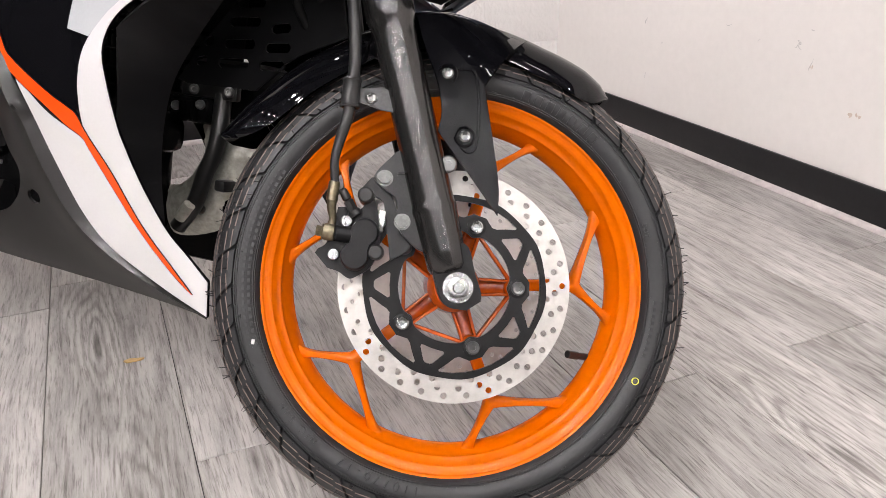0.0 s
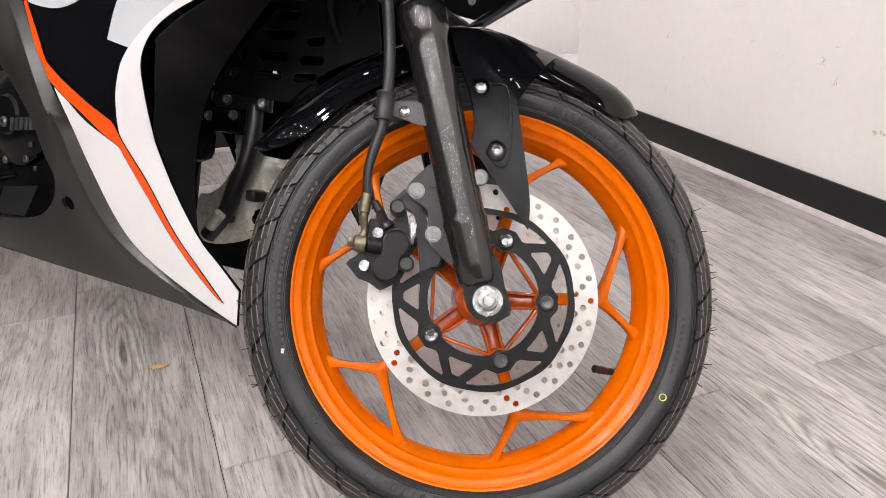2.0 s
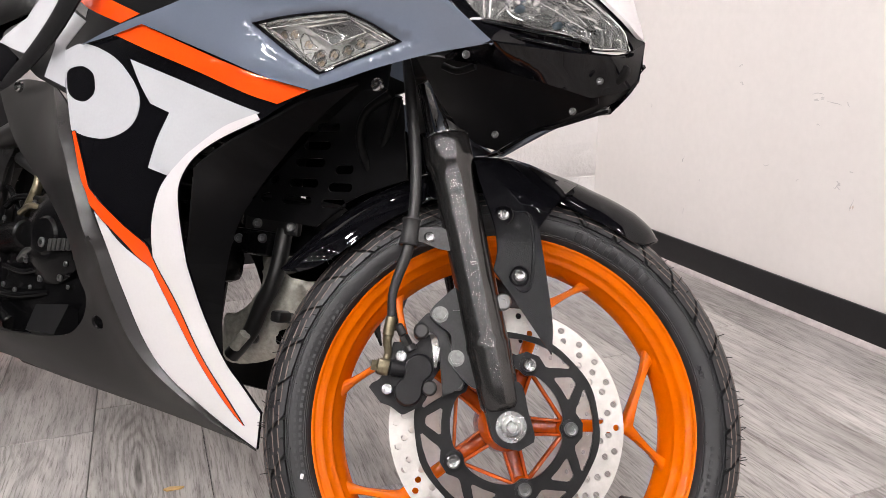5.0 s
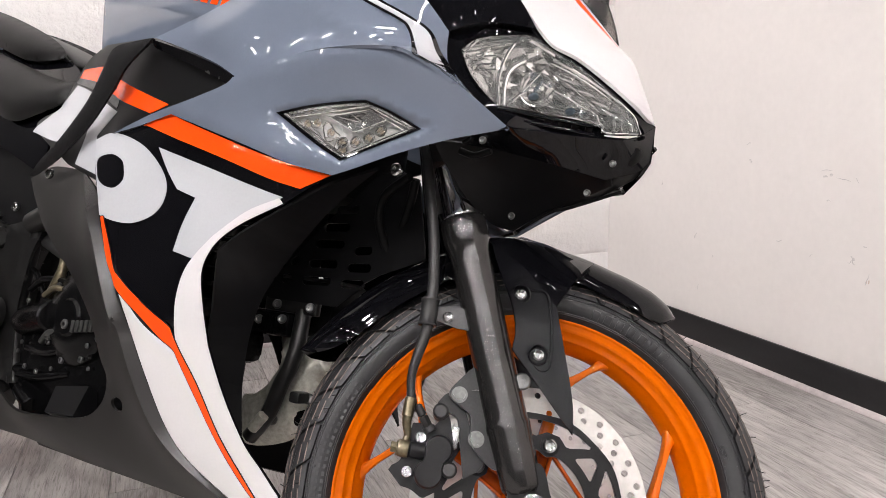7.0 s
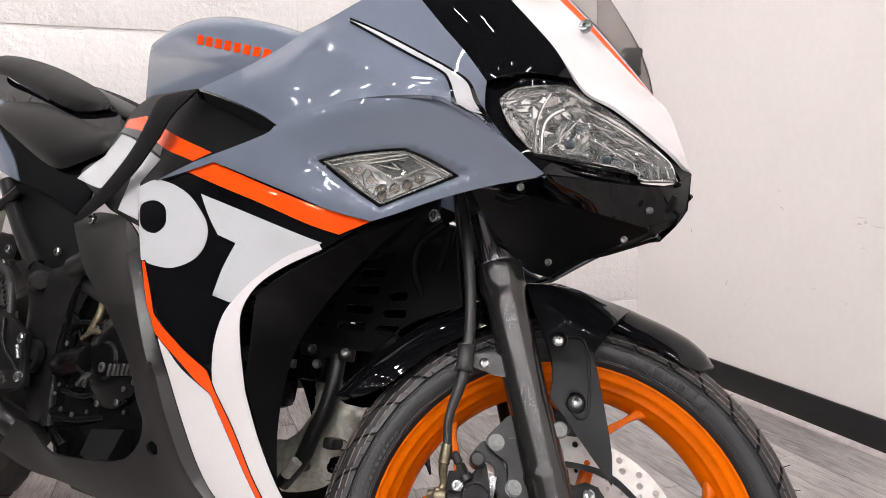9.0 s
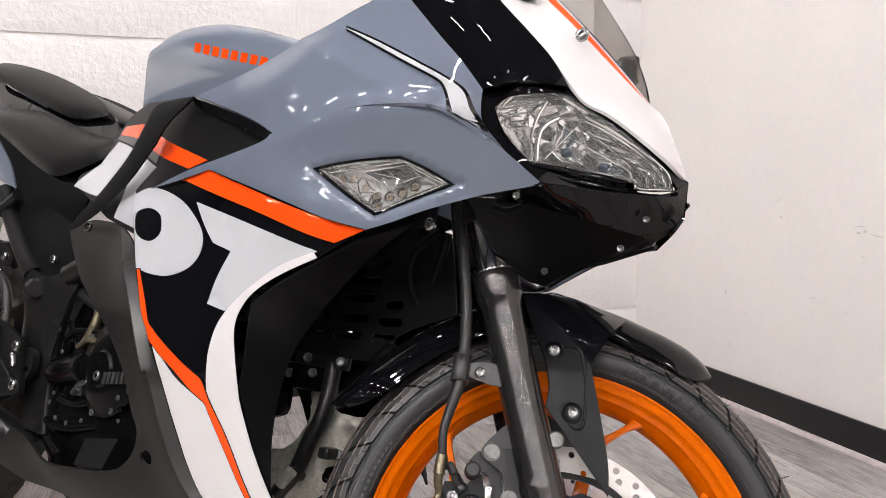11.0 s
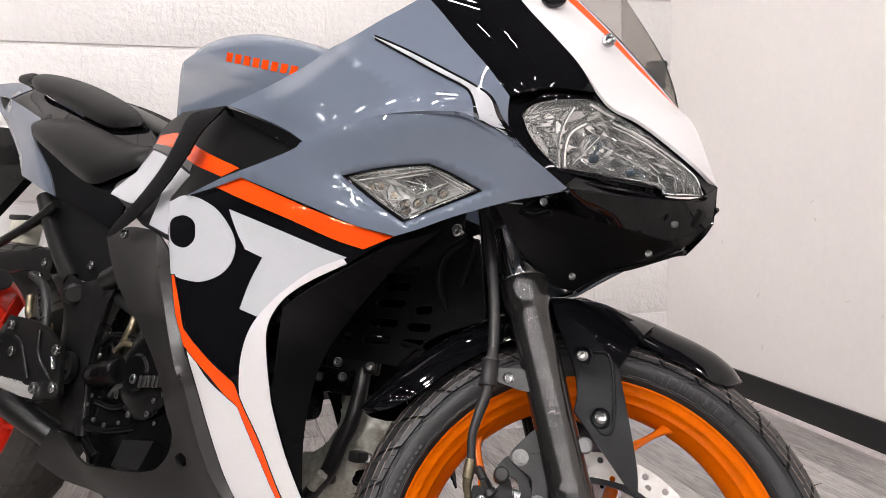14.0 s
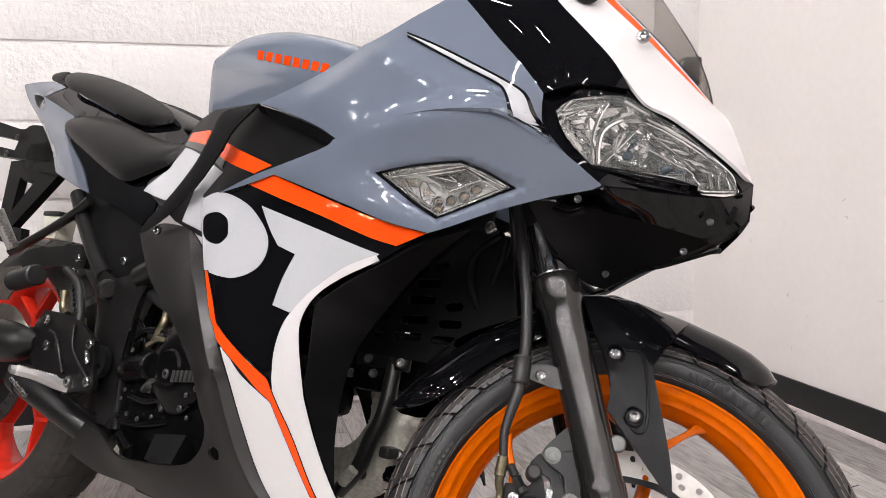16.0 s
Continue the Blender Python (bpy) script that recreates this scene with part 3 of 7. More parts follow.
for lx in (-4.4, -3.2, -2.0, -1.2, -0.45, 0.35, 1.05):
    for ly in (-4.4, -3.4, -2.4, -1.5, -0.6, 0.3, 1.4):
        if -2.5 < lx < -1.0 and -2.0 < ly < 0.5:        # the row that faces the bike's right side
            power = 17.0
        elif lx > -0.6 and ly > -1.0:
            power = 0.8 if lx > 1.0 else 2.8
        else:
            power = 8.0 if ly < -1.4 else 5.0
        ceiling_light(lx, ly, 90, power)
# brighter fittings over the bike, which throw its shadow on the floor
ceiling_light(0.12, 1.02, -51, 9.0, size=(0.24, 0.05))
ceiling_light(0.30, 1.95, -51, 14.0, size=(0.24, 0.05))


# ---- the motorcycle ----
BIKE = new("motorcycle")
BIKE.matrix_world = Matrix.Translation((0.2699, 0.6749, -0.0102)) @ pose(0, 0, 0, 0, 0, -51.31) @ pose(0, 0, 0, -17.72)
tagged(BIKE, label="grey, white and orange faired sports motorcycle leaning on its side stand", category="motorcycle")

RAKE, STEER = 22.65, 29.97
AXLE = Vector((0, 0, 0.293))
UPFORK = Vector((-math.sin(radians(RAKE)), 0, math.cos(radians(RAKE))))
STEM = AXLE - Vector((math.cos(radians(RAKE)), 0, math.sin(radians(RAKE)))) * 0.0291
ST = Matrix.Translation(STEM) @ Matrix.Rotation(radians(STEER), 4, UPFORK) @ Matrix.Translation(-STEM)


def fpart(name, bm, material, parent=BIKE, label="", smooth=35.0):
    """A part of the steered front end, built with the bars straight."""
    bm.transform(ST)
    layer = bm.verts.layers.float_vector.get("true_normal")
    if layer:
        for v in bm.verts:
            v[layer] = ST.to_3x3() @ Vector(v[layer])
    return part(name, bm, material, parent, label, smooth)


# the wheel's own frame: local z is the axle, pointing to the bike's right; local x forward
def wheel_frame(centre, spin=0.0):
    m = Matrix(((1, 0, 0), (0, 0, -1), (0, 1, 0))).to_4x4()
    return Matrix.Translation(centre) @ m @ Matrix.Rotation(radians(spin), 4, "Z")


def polar(r, a):
    return (r * math.cos(radians(a)), r * math.sin(radians(a)))


def loft(bm, rows, caps=True):
    for a, b in zip(rows, rows[1:]):
        for k in range(len(a)):
            bm.faces.new((a[k], a[(k + 1) % len(a)], b[(k + 1) % len(a)], b[k]))
    if caps:
        bm.faces.new(rows[0])
        bm.faces.new(rows[-1])


def add_beam(bm, a, b, wa, wb, ta, tb, m, za=0.0, zb=0.0, waist=0.0):
    """A cast spoke from a to b in the wheel's plane, its width and depth tapering; rounded section."""
    a, b = Vector((*a, 0)), Vector((*b, 0))
    d = (b - a).normalized()
    s = Vector((-d.y, d.x, 0))
    rows = []
    for i in range(7):
        u = i / 6
        w = (wa + (wb - wa) * u) * (1 - waist * math.sin(math.pi * u))
        th = ta + (tb - ta) * u
        zc = za + (zb - za) * u
        c = a + (b - a) * u
        row = []
        for k in range(12):
            q = 2 * math.pi * k / 12
            cx, cy = math.cos(q), math.sin(q)
            e = 0.55
            row.append(bm.verts.new(m @ (c + s * (w / 2 * math.copysign(abs(cx) ** e, cx)) + Vector((0, 0, zc + th / 2 * math.copysign(abs(cy) ** e, cy))))))
        rows.append(row)
    loft(bm, rows)


def add_arm(bm, a, b, m, w0, w1, flare):
    """A fork of a spoke that runs into the rim with a smooth flare."""
    a, b = Vector((*a, 0)), Vector((*b, 0))
    d = (b - a).normalized()
    s = Vector((-d.y, d.x, 0))
    rows = []
    for i in range(15):
        u = i / 14
        w = w0 + (w1 - w0) * min(1, u * 1.6) + flare * u ** 7 + 0.006 * (1 - u) ** 6
        th, zc = 0.024 - 0.004 * u, 0.016 - 0.010 * u
        row = []
        for k in range(12):
            q = 2 * math.pi * k / 12
            cx, cy = math.cos(q), math.sin(q)
            row.append(bm.verts.new(m @ (a.lerp(b, u) + s * (w / 2 * math.copysign(abs(cx) ** 0.55, cx)) + Vector((0, 0, zc + th / 2 * math.copysign(abs(cy) ** 0.55, cy))))))
        rows.append(row)
    loft(bm, rows)


def front_wheel():
    W = wheel_frame(AXLE)
    # rim: flange, well and the spoke pads
    bm = bmesh.new()
    face = [(0.2315, 0.0425), (0.2290, 0.0434), (0.2262, 0.0428), (0.2250, 0.0412), (0.2236, 0.0396), (0.2190, 0.0384), (0.2160, 0.0376), (0.2148, 0.0362), (0.2138, 0.0342), (0.2078, 0.0290), (0.2064, 0.0286), (0.2056, 0.0270), (0.2050, 0.0226), (0.2036, 0.0210), (0.1985, 0.0120), (0.1955, 0.0050), (0.1948, 0.0)]
    well = [(0.2325, 0.0405), (0.229, 0.0365), (0.222, 0.035), (0.212, 0.020), (0.207, 0.012)]
    prof = face + [(r, -h) for r, h in reversed(face[:-1])] + [(r, -h) for r, h in well] + [(r, h) for r, h in reversed(well)]
    add_lathe(bm, prof, W, 144)
    rim = fpart("front_wheel", bm, ORANGE, BIKE, "orange painted cast alloy wheel", 60)
    for k in range(5):
        base = 10.0 + 72 * k
        bm = bmesh.new()
        fork = polar(0.149, base)
        add_beam(bm, polar(0.030, base), fork, 0.018, 0.0165, 0.040, 0.024, W, 0.004, 0.016, 0.12)
        for end in (26.0, -13.0):
            add_arm(bm, fork, polar(0.2045, base + end), W, 0.0115, 0.0078, 0.013)
        fpart("spoke", bm, ORANGE, rim, "", 50)
        # a boxed arm from the hub to each disc pad, and a straight rib from pad to pad
        bm = bmesh.new()
        pad, after = polar(0.0735, base - 2), polar(0.0735, base + 70)
        side = Vector((-math.sin(radians(base - 2)), math.cos(radians(base - 2)), 0))
        for off in (-0.0095, 0.0095):
            o = side * off
            add_beam(bm, (polar(0.030, base - 2)[0] + o.x, polar(0.030, base - 2)[1] + o.y), (pad[0] + o.x * 0.8, pad[1] + o.y * 0.8), 0.0042, 0.0042, 0.020, 0.020, W, 0.034, 0.040)
        add_beam(bm, polar(0.028, base - 2), pad, 0.017, 0.015, 0.012, 0.012, W, 0.026, 0.032)
        add_beam(bm, pad, after, 0.0046, 0.0046, 0.016, 0.016, W, 0.040, 0.040)
        add_rod(bm, W @ Vector((*pad, 0.02)), W @ Vector((*pad, 0.054)), 0.0135, 0.0125)
        fpart("hub_rib", bm, ORANGE_SHADED, rim, "", 50)
    bm = bmesh.new()
    add_lathe(bm, [(0.018, -0.055), (0.028, -0.055), (0.031, -0.045), (0.034, -0.018), (0.034, 0.018), (0.032, 0.036), (0.030, 0.052), (0.024, 0.062), (0.018, 0.062)], W, 48)
    fpart("hub", bm, ORANGE_SHADED, rim, "rough cast orange hub with its shade in the colour", 50)

    # tyre carcass and tread
    bm = bmesh.new()
    half = []
    for r, w in ((0.2265, 0.0400), (0.2300, 0.0470), (0.2350, 0.0515), (0.2420, 0.0545), (0.2490, 0.0556), (0.2550, 0.0552), (0.2568, 0.0535)):
        half.append((r, w))
    crown = [(0.2562 + 0.0315 * math.sin(a), 0.0515 * math.cos(a)) for a in np.linspace(0.06, math.pi / 2, 11)]
    side = half + crown
    prof = side + [(r, -w) for r, w in reversed(side[:-1])]
    add_lathe(bm, prof + [(0.2225, -0.030), (0.2225, 0.030)], W, 128)
    tyre = fpart("tyre", bm, RUBBER, rim, "black road tyre with moulding hairs", 60)

    # shoulder tread: raised blocks between slanted grooves
    def skin(u):
        """The tyre's outside from shoulder (u = 0) to crown (u = 1): radius, offset."""
        a = 0.06 + u * (math.pi / 2 - 0.06)
        return 0.2560 + 0.0340 * math.sin(a), 0.0545 * math.cos(a)

    def tread_patch(bm, pts, lift, sign):
        """pts: (angle, u) corners round a block."""
        top, low = [], []
        for a, u in pts:
            r, w = skin(u)
            n = Vector((r - 0.240, w, 0)).normalized()
            for dst, l in ((top, lift), (low, -0.0045)):
                rr, ww = r + n.x * l, w + n.y * l
                dst.append(bm.verts.new(W @ Vector((*polar(rr, a), sign * ww))))
        bm.faces.new(top)
        n_ = len(pts)
        for i in range(n_):
            bm.faces.new((top[i], low[i], low[(i + 1) % n_], top[(i + 1) % n_]))

    for sign in (1, -1):
        for k in range(36):
            a0 = k * 10.0
            bm = bmesh.new()
            # a block between two jogged grooves, cut into strips that bend with the tyre
            cuts = [0.0, 0.12, 0.25, 0.40, 0.46, 0.58, 0.70, 0.84]
            for u0, u1 in zip(cuts, cuts[1:]):
                s0, s1 = (float(np.interp(u, [0, 0.40, 0.46, 0.84], [0.0, 4.0, 6.8, 12.0])) for u in (u0, u1))
                tread_patch(bm, [(a0 + s0, u0), (a0 + s1, u1), (a0 + 8.75 + s1, u1), (a0 + 8.75 + s0, u0)], 0.0021, sign)
            fpart("tread_block", bm, RUBBER, tyre, "", 0)
    # thin mould lines that run round the shoulder
    bm = bmesh.new()
    rng = random.Random(2)
    for sign in (1, -1):
        for u in (0.14, 0.28, 0.52, 0.68):
            r, w = skin(u)
            n = Vector((r - 0.240, w, 0)).normalized()
            for k in range(64):
                a0 = k * 360 / 64 + u * 6
                quad = []
                for a, du in ((a0, 0), (a0 + 4.8, 0.0016), (a0 + 4.8, 0.0026), (a0, 0.0010)):
                    rr, ww = r + n.x * 0.0024 - n.y * du, w + n.y * 0.0024 + n.x * du
                    quad.append(W @ Vector((*polar(rr, a), sign * ww)))
                low = [q + (AXLE - q).normalized() * 0.0004 for q in quad]
                vs = [bm.verts.new(q) for q in quad] + [bm.verts.new(q) for q in low]
                bm.faces.new(vs[:4])
                for i in range(4):
                    bm.faces.new((vs[i], vs[4 + i], vs[4 + (i + 1) % 4], vs[(i + 1) % 4]))
    tagged(fpart("mould_line", bm, TREAD, tyre, "pale mould flash lines in the tread", 0), kind="stuff")
    # moulding hairs
    bm = bmesh.new()
    for k in range(420):
        a = rng.uniform(0, 360)
        u = rng.choice((0.0, 0.12, 0.3, 0.55))
        r, w = skin(u)
        sign = rng.choice((1, 1, -1))
        n = Vector((r - 0.240, w, 0)).normalized()
        l = rng.uniform(0.005, 0.012)
        p = W @ Vector((*polar(r, a), sign * w))
        q = W @ Vector((*polar(r + n.x * l, a + rng.uniform(-1, 1)), sign * (w + n.y * l)))
        add_rod(bm, p, q, 0.0006, 0.0004, 4)
    for k in range(150):
        a = rng.uniform(0, 360)
        r = rng.choice((0.236, 0.250, 0.254))
        w = float(np.interp(r, [0.235, 0.242, 0.249, 0.255], [0.0515, 0.0545, 0.0556, 0.0552]))
        p = W @ Vector((*polar(r, a), w - 0.0005))
        q = W @ Vector((*polar(r + rng.uniform(-0.001, 0.001), a + rng.uniform(-0.8, 0.8)), w + rng.uniform(0.0012, 0.0035)))
        add_rod(bm, p, q, 0.0006, 0.0004, 4)
    tagged(fpart("moulding_hair", bm, RUBBER, tyre, "short rubber moulding hairs", 0), kind="stuff")
    # raised circular ribs and the raised brand bars on the side wall
    bm = bmesh.new()
    for r, w in ((0.2335, 0.0496), (0.2352, 0.0512), (0.2530, 0.0552), (0.2558, 0.0548)):
        h = 0.0014 if r > 0.255 else 0.0008
        add_lathe(bm, [(r - 0.0012, w - 0.001), (r - 0.0005, w + h), (r + 0.0005, w + h), (r + 0.0009, w - 0.001)], W, 128)
    fpart("side_rib", bm, RUBBER, tyre)

    def side_text(body, angle, radius, size, squeeze=1.0):
        """Raised writing round the side wall, letter by letter, read from outside."""
        step = size * 0.74 / radius * 57.3 * squeeze
        for i, ch in enumerate(body):
            if ch == " ":
                continue
            cu = bpy.data.curves.new("letter", "FONT")
            cu.body, cu.size, cu.extrude, cu.align_x, cu.align_y = ch, size, 0.0009, "CENTER", "CENTER"
            tmp = bpy.data.objects.new("letter", cu)
            scene.collection.objects.link(tmp)
            dg = bpy.context.evaluated_depsgraph_get()
            me = bpy.data.meshes.new_from_object(tmp.evaluated_get(dg))
            bpy.data.objects.remove(tmp)
            a = angle - (i - (len(body) - 1) / 2) * step
            bm = bmesh.new()
            bm.from_mesh(me)
            bpy.data.meshes.remove(me)
            bm.transform(W @ Matrix.Rotation(radians(a - 90), 4, "Z") @ Matrix.Translation((0, radius, 0.0554)))
            fpart("letter", bm, RUBBER_LETTER, tyre, "", 0)

    side_text("110/70-17", -102, 0.2420, 0.0160)
    side_text("M/C 54H", -129, 0.2420, 0.0120)
    side_text("DOT", 26, 0.2400, 0.0080)
    for k in range(7):                                  # maker's name as plain raised bars
        bm = bmesh.new()
        m = W @ Matrix.Rotation(radians(79.0 - k * 3.7 - 90), 4, "Z")
        add_box(bm, (-0.0046, -0.006, -0.002), (0.0046, 0.006, 0.0018), m @ Matrix.Translation((0, 0.2428, 0.0545)) @ Matrix.Rotation(radians(17), 4, "X"), bevel=0.0007)
        fpart("name_bar", bm, RUBBER, tyre)
    bm = bmesh.new()
    for k in range(26):                                 # small unreadable print
        a = 206 - k * 2.0
        m = W @ Matrix.Rotation(radians(a - 90), 4, "Z")
        add_box(bm, (-0.0024, 0.2375, 0.0520), (0.0024, 0.2410, 0.0543), m)
        add_box(bm, (-0.0024, 0.2440, 0.0530), (0.0024, 0.2470, 0.0556), m)
    for k in range(9):
        m = W @ Matrix.Rotation(radians(5 - k * 1.9 - 90), 4, "Z")
        add_box(bm, (-0.0022, 0.2400, 0.0520), (0.0022, 0.2440, 0.0551), m)
    tagged(fpart("small_print", bm, RUBBER_LETTER, tyre), kind="stuff")
    bm = bmesh.new()
    add_lathe(bm, [(0.0034, -0.001), (0.0034, 0.0003), (0.0046, 0.0003), (0.0046, -0.001)], W @ Matrix.Translation((*polar(0.2440, -17.8), 0.0555)), 20)
    fpart("paint_mark", bm, YELLOW, tyre, "small yellow painted ring")
    bm = bmesh.new()
    add_box(bm, (-0.002, -0.003, -0.001), (0.002, 0.003, 0.001), W @ Matrix.Translation((*polar(0.2420, -155.0), 0.0540)), bevel=0.0006)
    fpart("paint_fleck", bm, WHITE, tyre, "fleck of white paint")

    # valve
    bm = bmesh.new()
    v0, v1 = Vector((*polar(0.196, -18.0), -0.004)), Vector((*polar(0.170, -20.5), 0.012))
    add_rod(bm, W @ v0, W @ v1, 0.0048, 0.0040)
    add_rod(bm, W @ (v0 + (v1 - v0) * 0.55), W @ (v1 + (v1 - v0) * 0.12), 0.0052, 0.0050)
    fpart("valve", bm, HOSE, rim, "black rubber tyre valve with cap")

    # brake disc: perforated steel ring on a black carrier
    R0, R1, Z = 0.1015, 0.1365, 0.0545
    holes = []
    for k in range(30):
        for j, r in enumerate((0.1100, 0.1190, 0.1280)):
            if (k + j) % 3 == 2 and j == 0:
                continue
            a = k * 12 + j * 4.0 + 2
            holes.append(circle(0.0038, 12, *polar(r, a)))
    bm = bmesh.new()
    add_plate(bm, circle(R1, 120), 0.0040, W @ Matrix.Translation((0, 0, Z)), [circle(R0, 96)] + holes)
    disc = fpart("brake_disc", bm, DISC, rim, "drilled brushed steel brake disc", 40)
    outline, inner = [], []
    n = 240
    for k in range(n):
        a = k * 360 / n
        # ten small outer bobbins, five inner lobes at the bolts
        lobe = max(math.exp(-(((a - 8 - 72 * j + 180) % 360 - 180) / 6.5) ** 2) for j in range(5))
        outline.append(polar(0.1075 + 0.0008 * math.cos(radians(a * 10)), a))
        inner.append(polar(0.0660 - 0.0050 * lobe, a))
    wins = []
    for j in range(5):
        a = 8 + 72 * j                                  # a long lens outside each bolt
        lens_out = [(0.1005, d) for d in (-27, -18, -9, 0, 9, 18, 27)]
        lens_in = [(0.0980, 27.5), (0.0900, 22.0), (0.0830, 16.5), (0.0815, 13.0), (0.0840, 9.5), (0.0880, 5.0), (0.0880, -5.0), (0.0840, -9.5), (0.0815, -13.0), (0.0830, -16.5), (0.0900, -22.0), (0.0980, -27.5)]
        wins.append([polar(r, a + d) for r, d in lens_out + lens_in])
        a += 36                                         # and a rounded triangle between two bolts
        wins.append([polar(r, a + d) for r, d in ((0.0772, -10.5), (0.0764, -9.0), (0.0762, 0), (0.0764, 9.0), (0.0772, 10.5), (0.0795, 10.6), (0.0930, 3.4), (0.0945, 1.8), (0.0945, -1.8), (0.0930, -3.4), (0.0795, -10.6))])
    bm = bmesh.new()
    add_plate(bm, outline, 0.0055, W @ Matrix.Translation((0, 0, Z + 0.0035)), [inner] + wins)
    fpart("disc_carrier", bm, ANODISED, rim, "black anodised disc carrier", 40)
    for j in range(5):
        p = Vector((*polar(0.0740, 8 + 72 * j), Z + 0.009))
        bm = bmesh.new()
        mat_ = STEEL if j in (1, 3) else DULL_STEEL
        add_lathe(bm, [(0.0035, 0.0010), (0.0035, 0.0048), (0.0062, 0.0052), (0.0078, 0.0040), (0.0082, 0.0)], W @ Matrix.Translation(p), 24, closed=False)
        fpart("disc_bolt", bm, mat_, rim, "socket-head disc bolt", 40)
        bm = bmesh.new()
        add_lathe(bm, [(0.0080, -0.0030), (0.0112, -0.0030), (0.0112, 0.0008), (0.0100, 0.0016), (0.0080, 0.0016)], W @ Matrix.Translation(p), 28)
        fpart("washer", bm, ANODISED, rim, "", 40)
    return rim


FRONT_WHEEL = front_wheel()


def along(s, y=0.0, fwd=0.0):
    """A place on the right fork leg's line: s metres up from the axle, y sideways, fwd square to it."""
    return AXLE + UPFORK * s + Vector((math.cos(radians(RAKE)) * fwd, y, math.sin(radians(RAKE)) * fwd))


def fork():
    for sgn, word in ((-1, "right"), (1, "left")):
        y = 0.088 * sgn
        BACK = -0.005
        bm = bmesh.new()
        prof = [(0.010, 0.018), (0.0200, 0.020), (0.0228, 0.026), (0.0238, 0.045), (0.0248, 0.070), (0.0254, 0.088), (0.0258, 0.0925), (0.0255, 0.0955), (0.0245, 0.099), (0.0244, 0.104), (0.0246, 0.290), (0.0248, 0.297), (0.0256, 0.303), (0.0272, 0.309), (0.0284, 0.314), (0.0288, 0.319), (0.0288, 0.334), (0.0285, 0.341), (0.0277, 0.3445), (0.0262, 0.346), (0.018, 0.3465)]
        add_lathe(bm, prof, between(along(0, y, BACK), along(1, y, BACK)), 56, closed=False)
        leg = fpart("fork_leg", bm, FORK, BIKE, "satin black fork slider", 60)
        bm = bmesh.new()
        add_rod(bm, along(0.33, y, BACK), along(0.72, y, BACK), 0.0205, None, 40)
        fpart("stanchion", bm, CHROME, leg, "chromed fork tube")
        # added black sleeve: stands in for the dark reflection on the upper chrome tube
        bm = bmesh.new()
        add_rod(bm, along(0.420, y, BACK), along(0.72, y, BACK), 0.0209, None, 40)
        fpart("fork_cover", bm, FRAME, leg, "black sleeve standing in for the chrome's dark reflection")
        bm = bmesh.new()
        add_lathe(bm, [(0.0262, -0.0012), (0.0280, -0.0012), (0.0280, 0.0006), (0.0262, 0.0006)], between(along(0.3462, y, BACK), along(1, y, BACK)), 48)
        fpart("seal_ring", bm, STEEL, leg, "bright dust seal ring", 40)
        # axle lug
        bm = bmesh.new()
        lug = [(-0.019, 0.046), (0.019, 0.046), (0.0225, 0.012), (0.0240, -0.012), (0.0215, -0.021, 1), (0.004, -0.027, 1), (-0.016, -0.018), (-0.0225, 0.0)]
        base = Matrix.Translation(along(0, y - 0.014)) @ Matrix(((math.cos(radians(RAKE)), UPFORK.x, 0), (0, 0, 1), (math.sin(radians(RAKE)), UPFORK.z, 0))).to_4x4()
        add_plate(bm, smooth_flat(lug), 0.028, base)
        fpart("axle_lug", bm, CALIPER, leg, "black axle lug", 40)
    # axle and nut
    bm = bmesh.new()
    add_rod(bm, (0, -0.110, AXLE.z), (0, 0.110, AXLE.z), 0.0080)
    fpart("axle", bm, STEEL)
    W = wheel_frame(AXLE)
    bm = bmesh.new()
    add_lathe(bm, [(0.008, 0.1025), (0.0170, 0.1025), (0.0172, 0.1045), (0.008, 0.1045)], W, 32)
    add_plate(bm, [polar(0.0142, 60 * k + 12) for k in range(6)], 0.0085, W @ Matrix.Translation((0, 0, 0.1045)))
    add_lathe(bm, [(0.0122, 0.1125), (0.0118, 0.1136), (0.0100, 0.1142), (0.0080, 0.1142)], W, 32, closed=False)
    fpart("axle_nut", bm, STEEL, BIKE, "zinc plated axle nut with flange", 30)
    bm = bmesh.new()
    add_rod(bm, (0, -0.110, AXLE.z), (0, -0.1165, AXLE.z), 0.0066)
    fpart("axle_end", bm, STEEL)


fork()

# ---- outlines of the body skins, in the bike's own metres (x forward, y to its left, z up; a last 1 marks a corner) ----
FAIRING_UPPER = [(-0.3276, -0.255, 0.7485, 1), (-0.2613, -0.258, 0.7641), (-0.1933, -0.256, 0.7743), (-0.1234, -0.246, 0.7754), (-0.0894, -0.235, 0.7696), (-0.0451, -0.207, 0.7433), (-0.0036, -0.165, 0.7108, 1), (-0.0304, -0.17, 0.7299), (-0.0547, -0.176, 0.7513), (-0.0768, -0.182, 0.7766), (-0.0819, -0.185, 0.7958), (-0.0821, -0.188, 0.8149, 1), (-0.1111, -0.195, 0.8489), (-0.1432, -0.202, 0.8812), (-0.1883, -0.208, 0.9284), (-0.2102, -0.21, 0.949, 1), (-0.2372, -0.218, 0.9311), (-0.2725, -0.225, 0.9115), (-0.3164, -0.232, 0.8832, 1), (-0.3666, -0.236, 0.8607), (-0.422, -0.238, 0.839), (-0.5117, -0.238, 0.8126, 1), (-0.4495, -0.242, 0.795), (-0.3703, -0.249, 0.7678)]
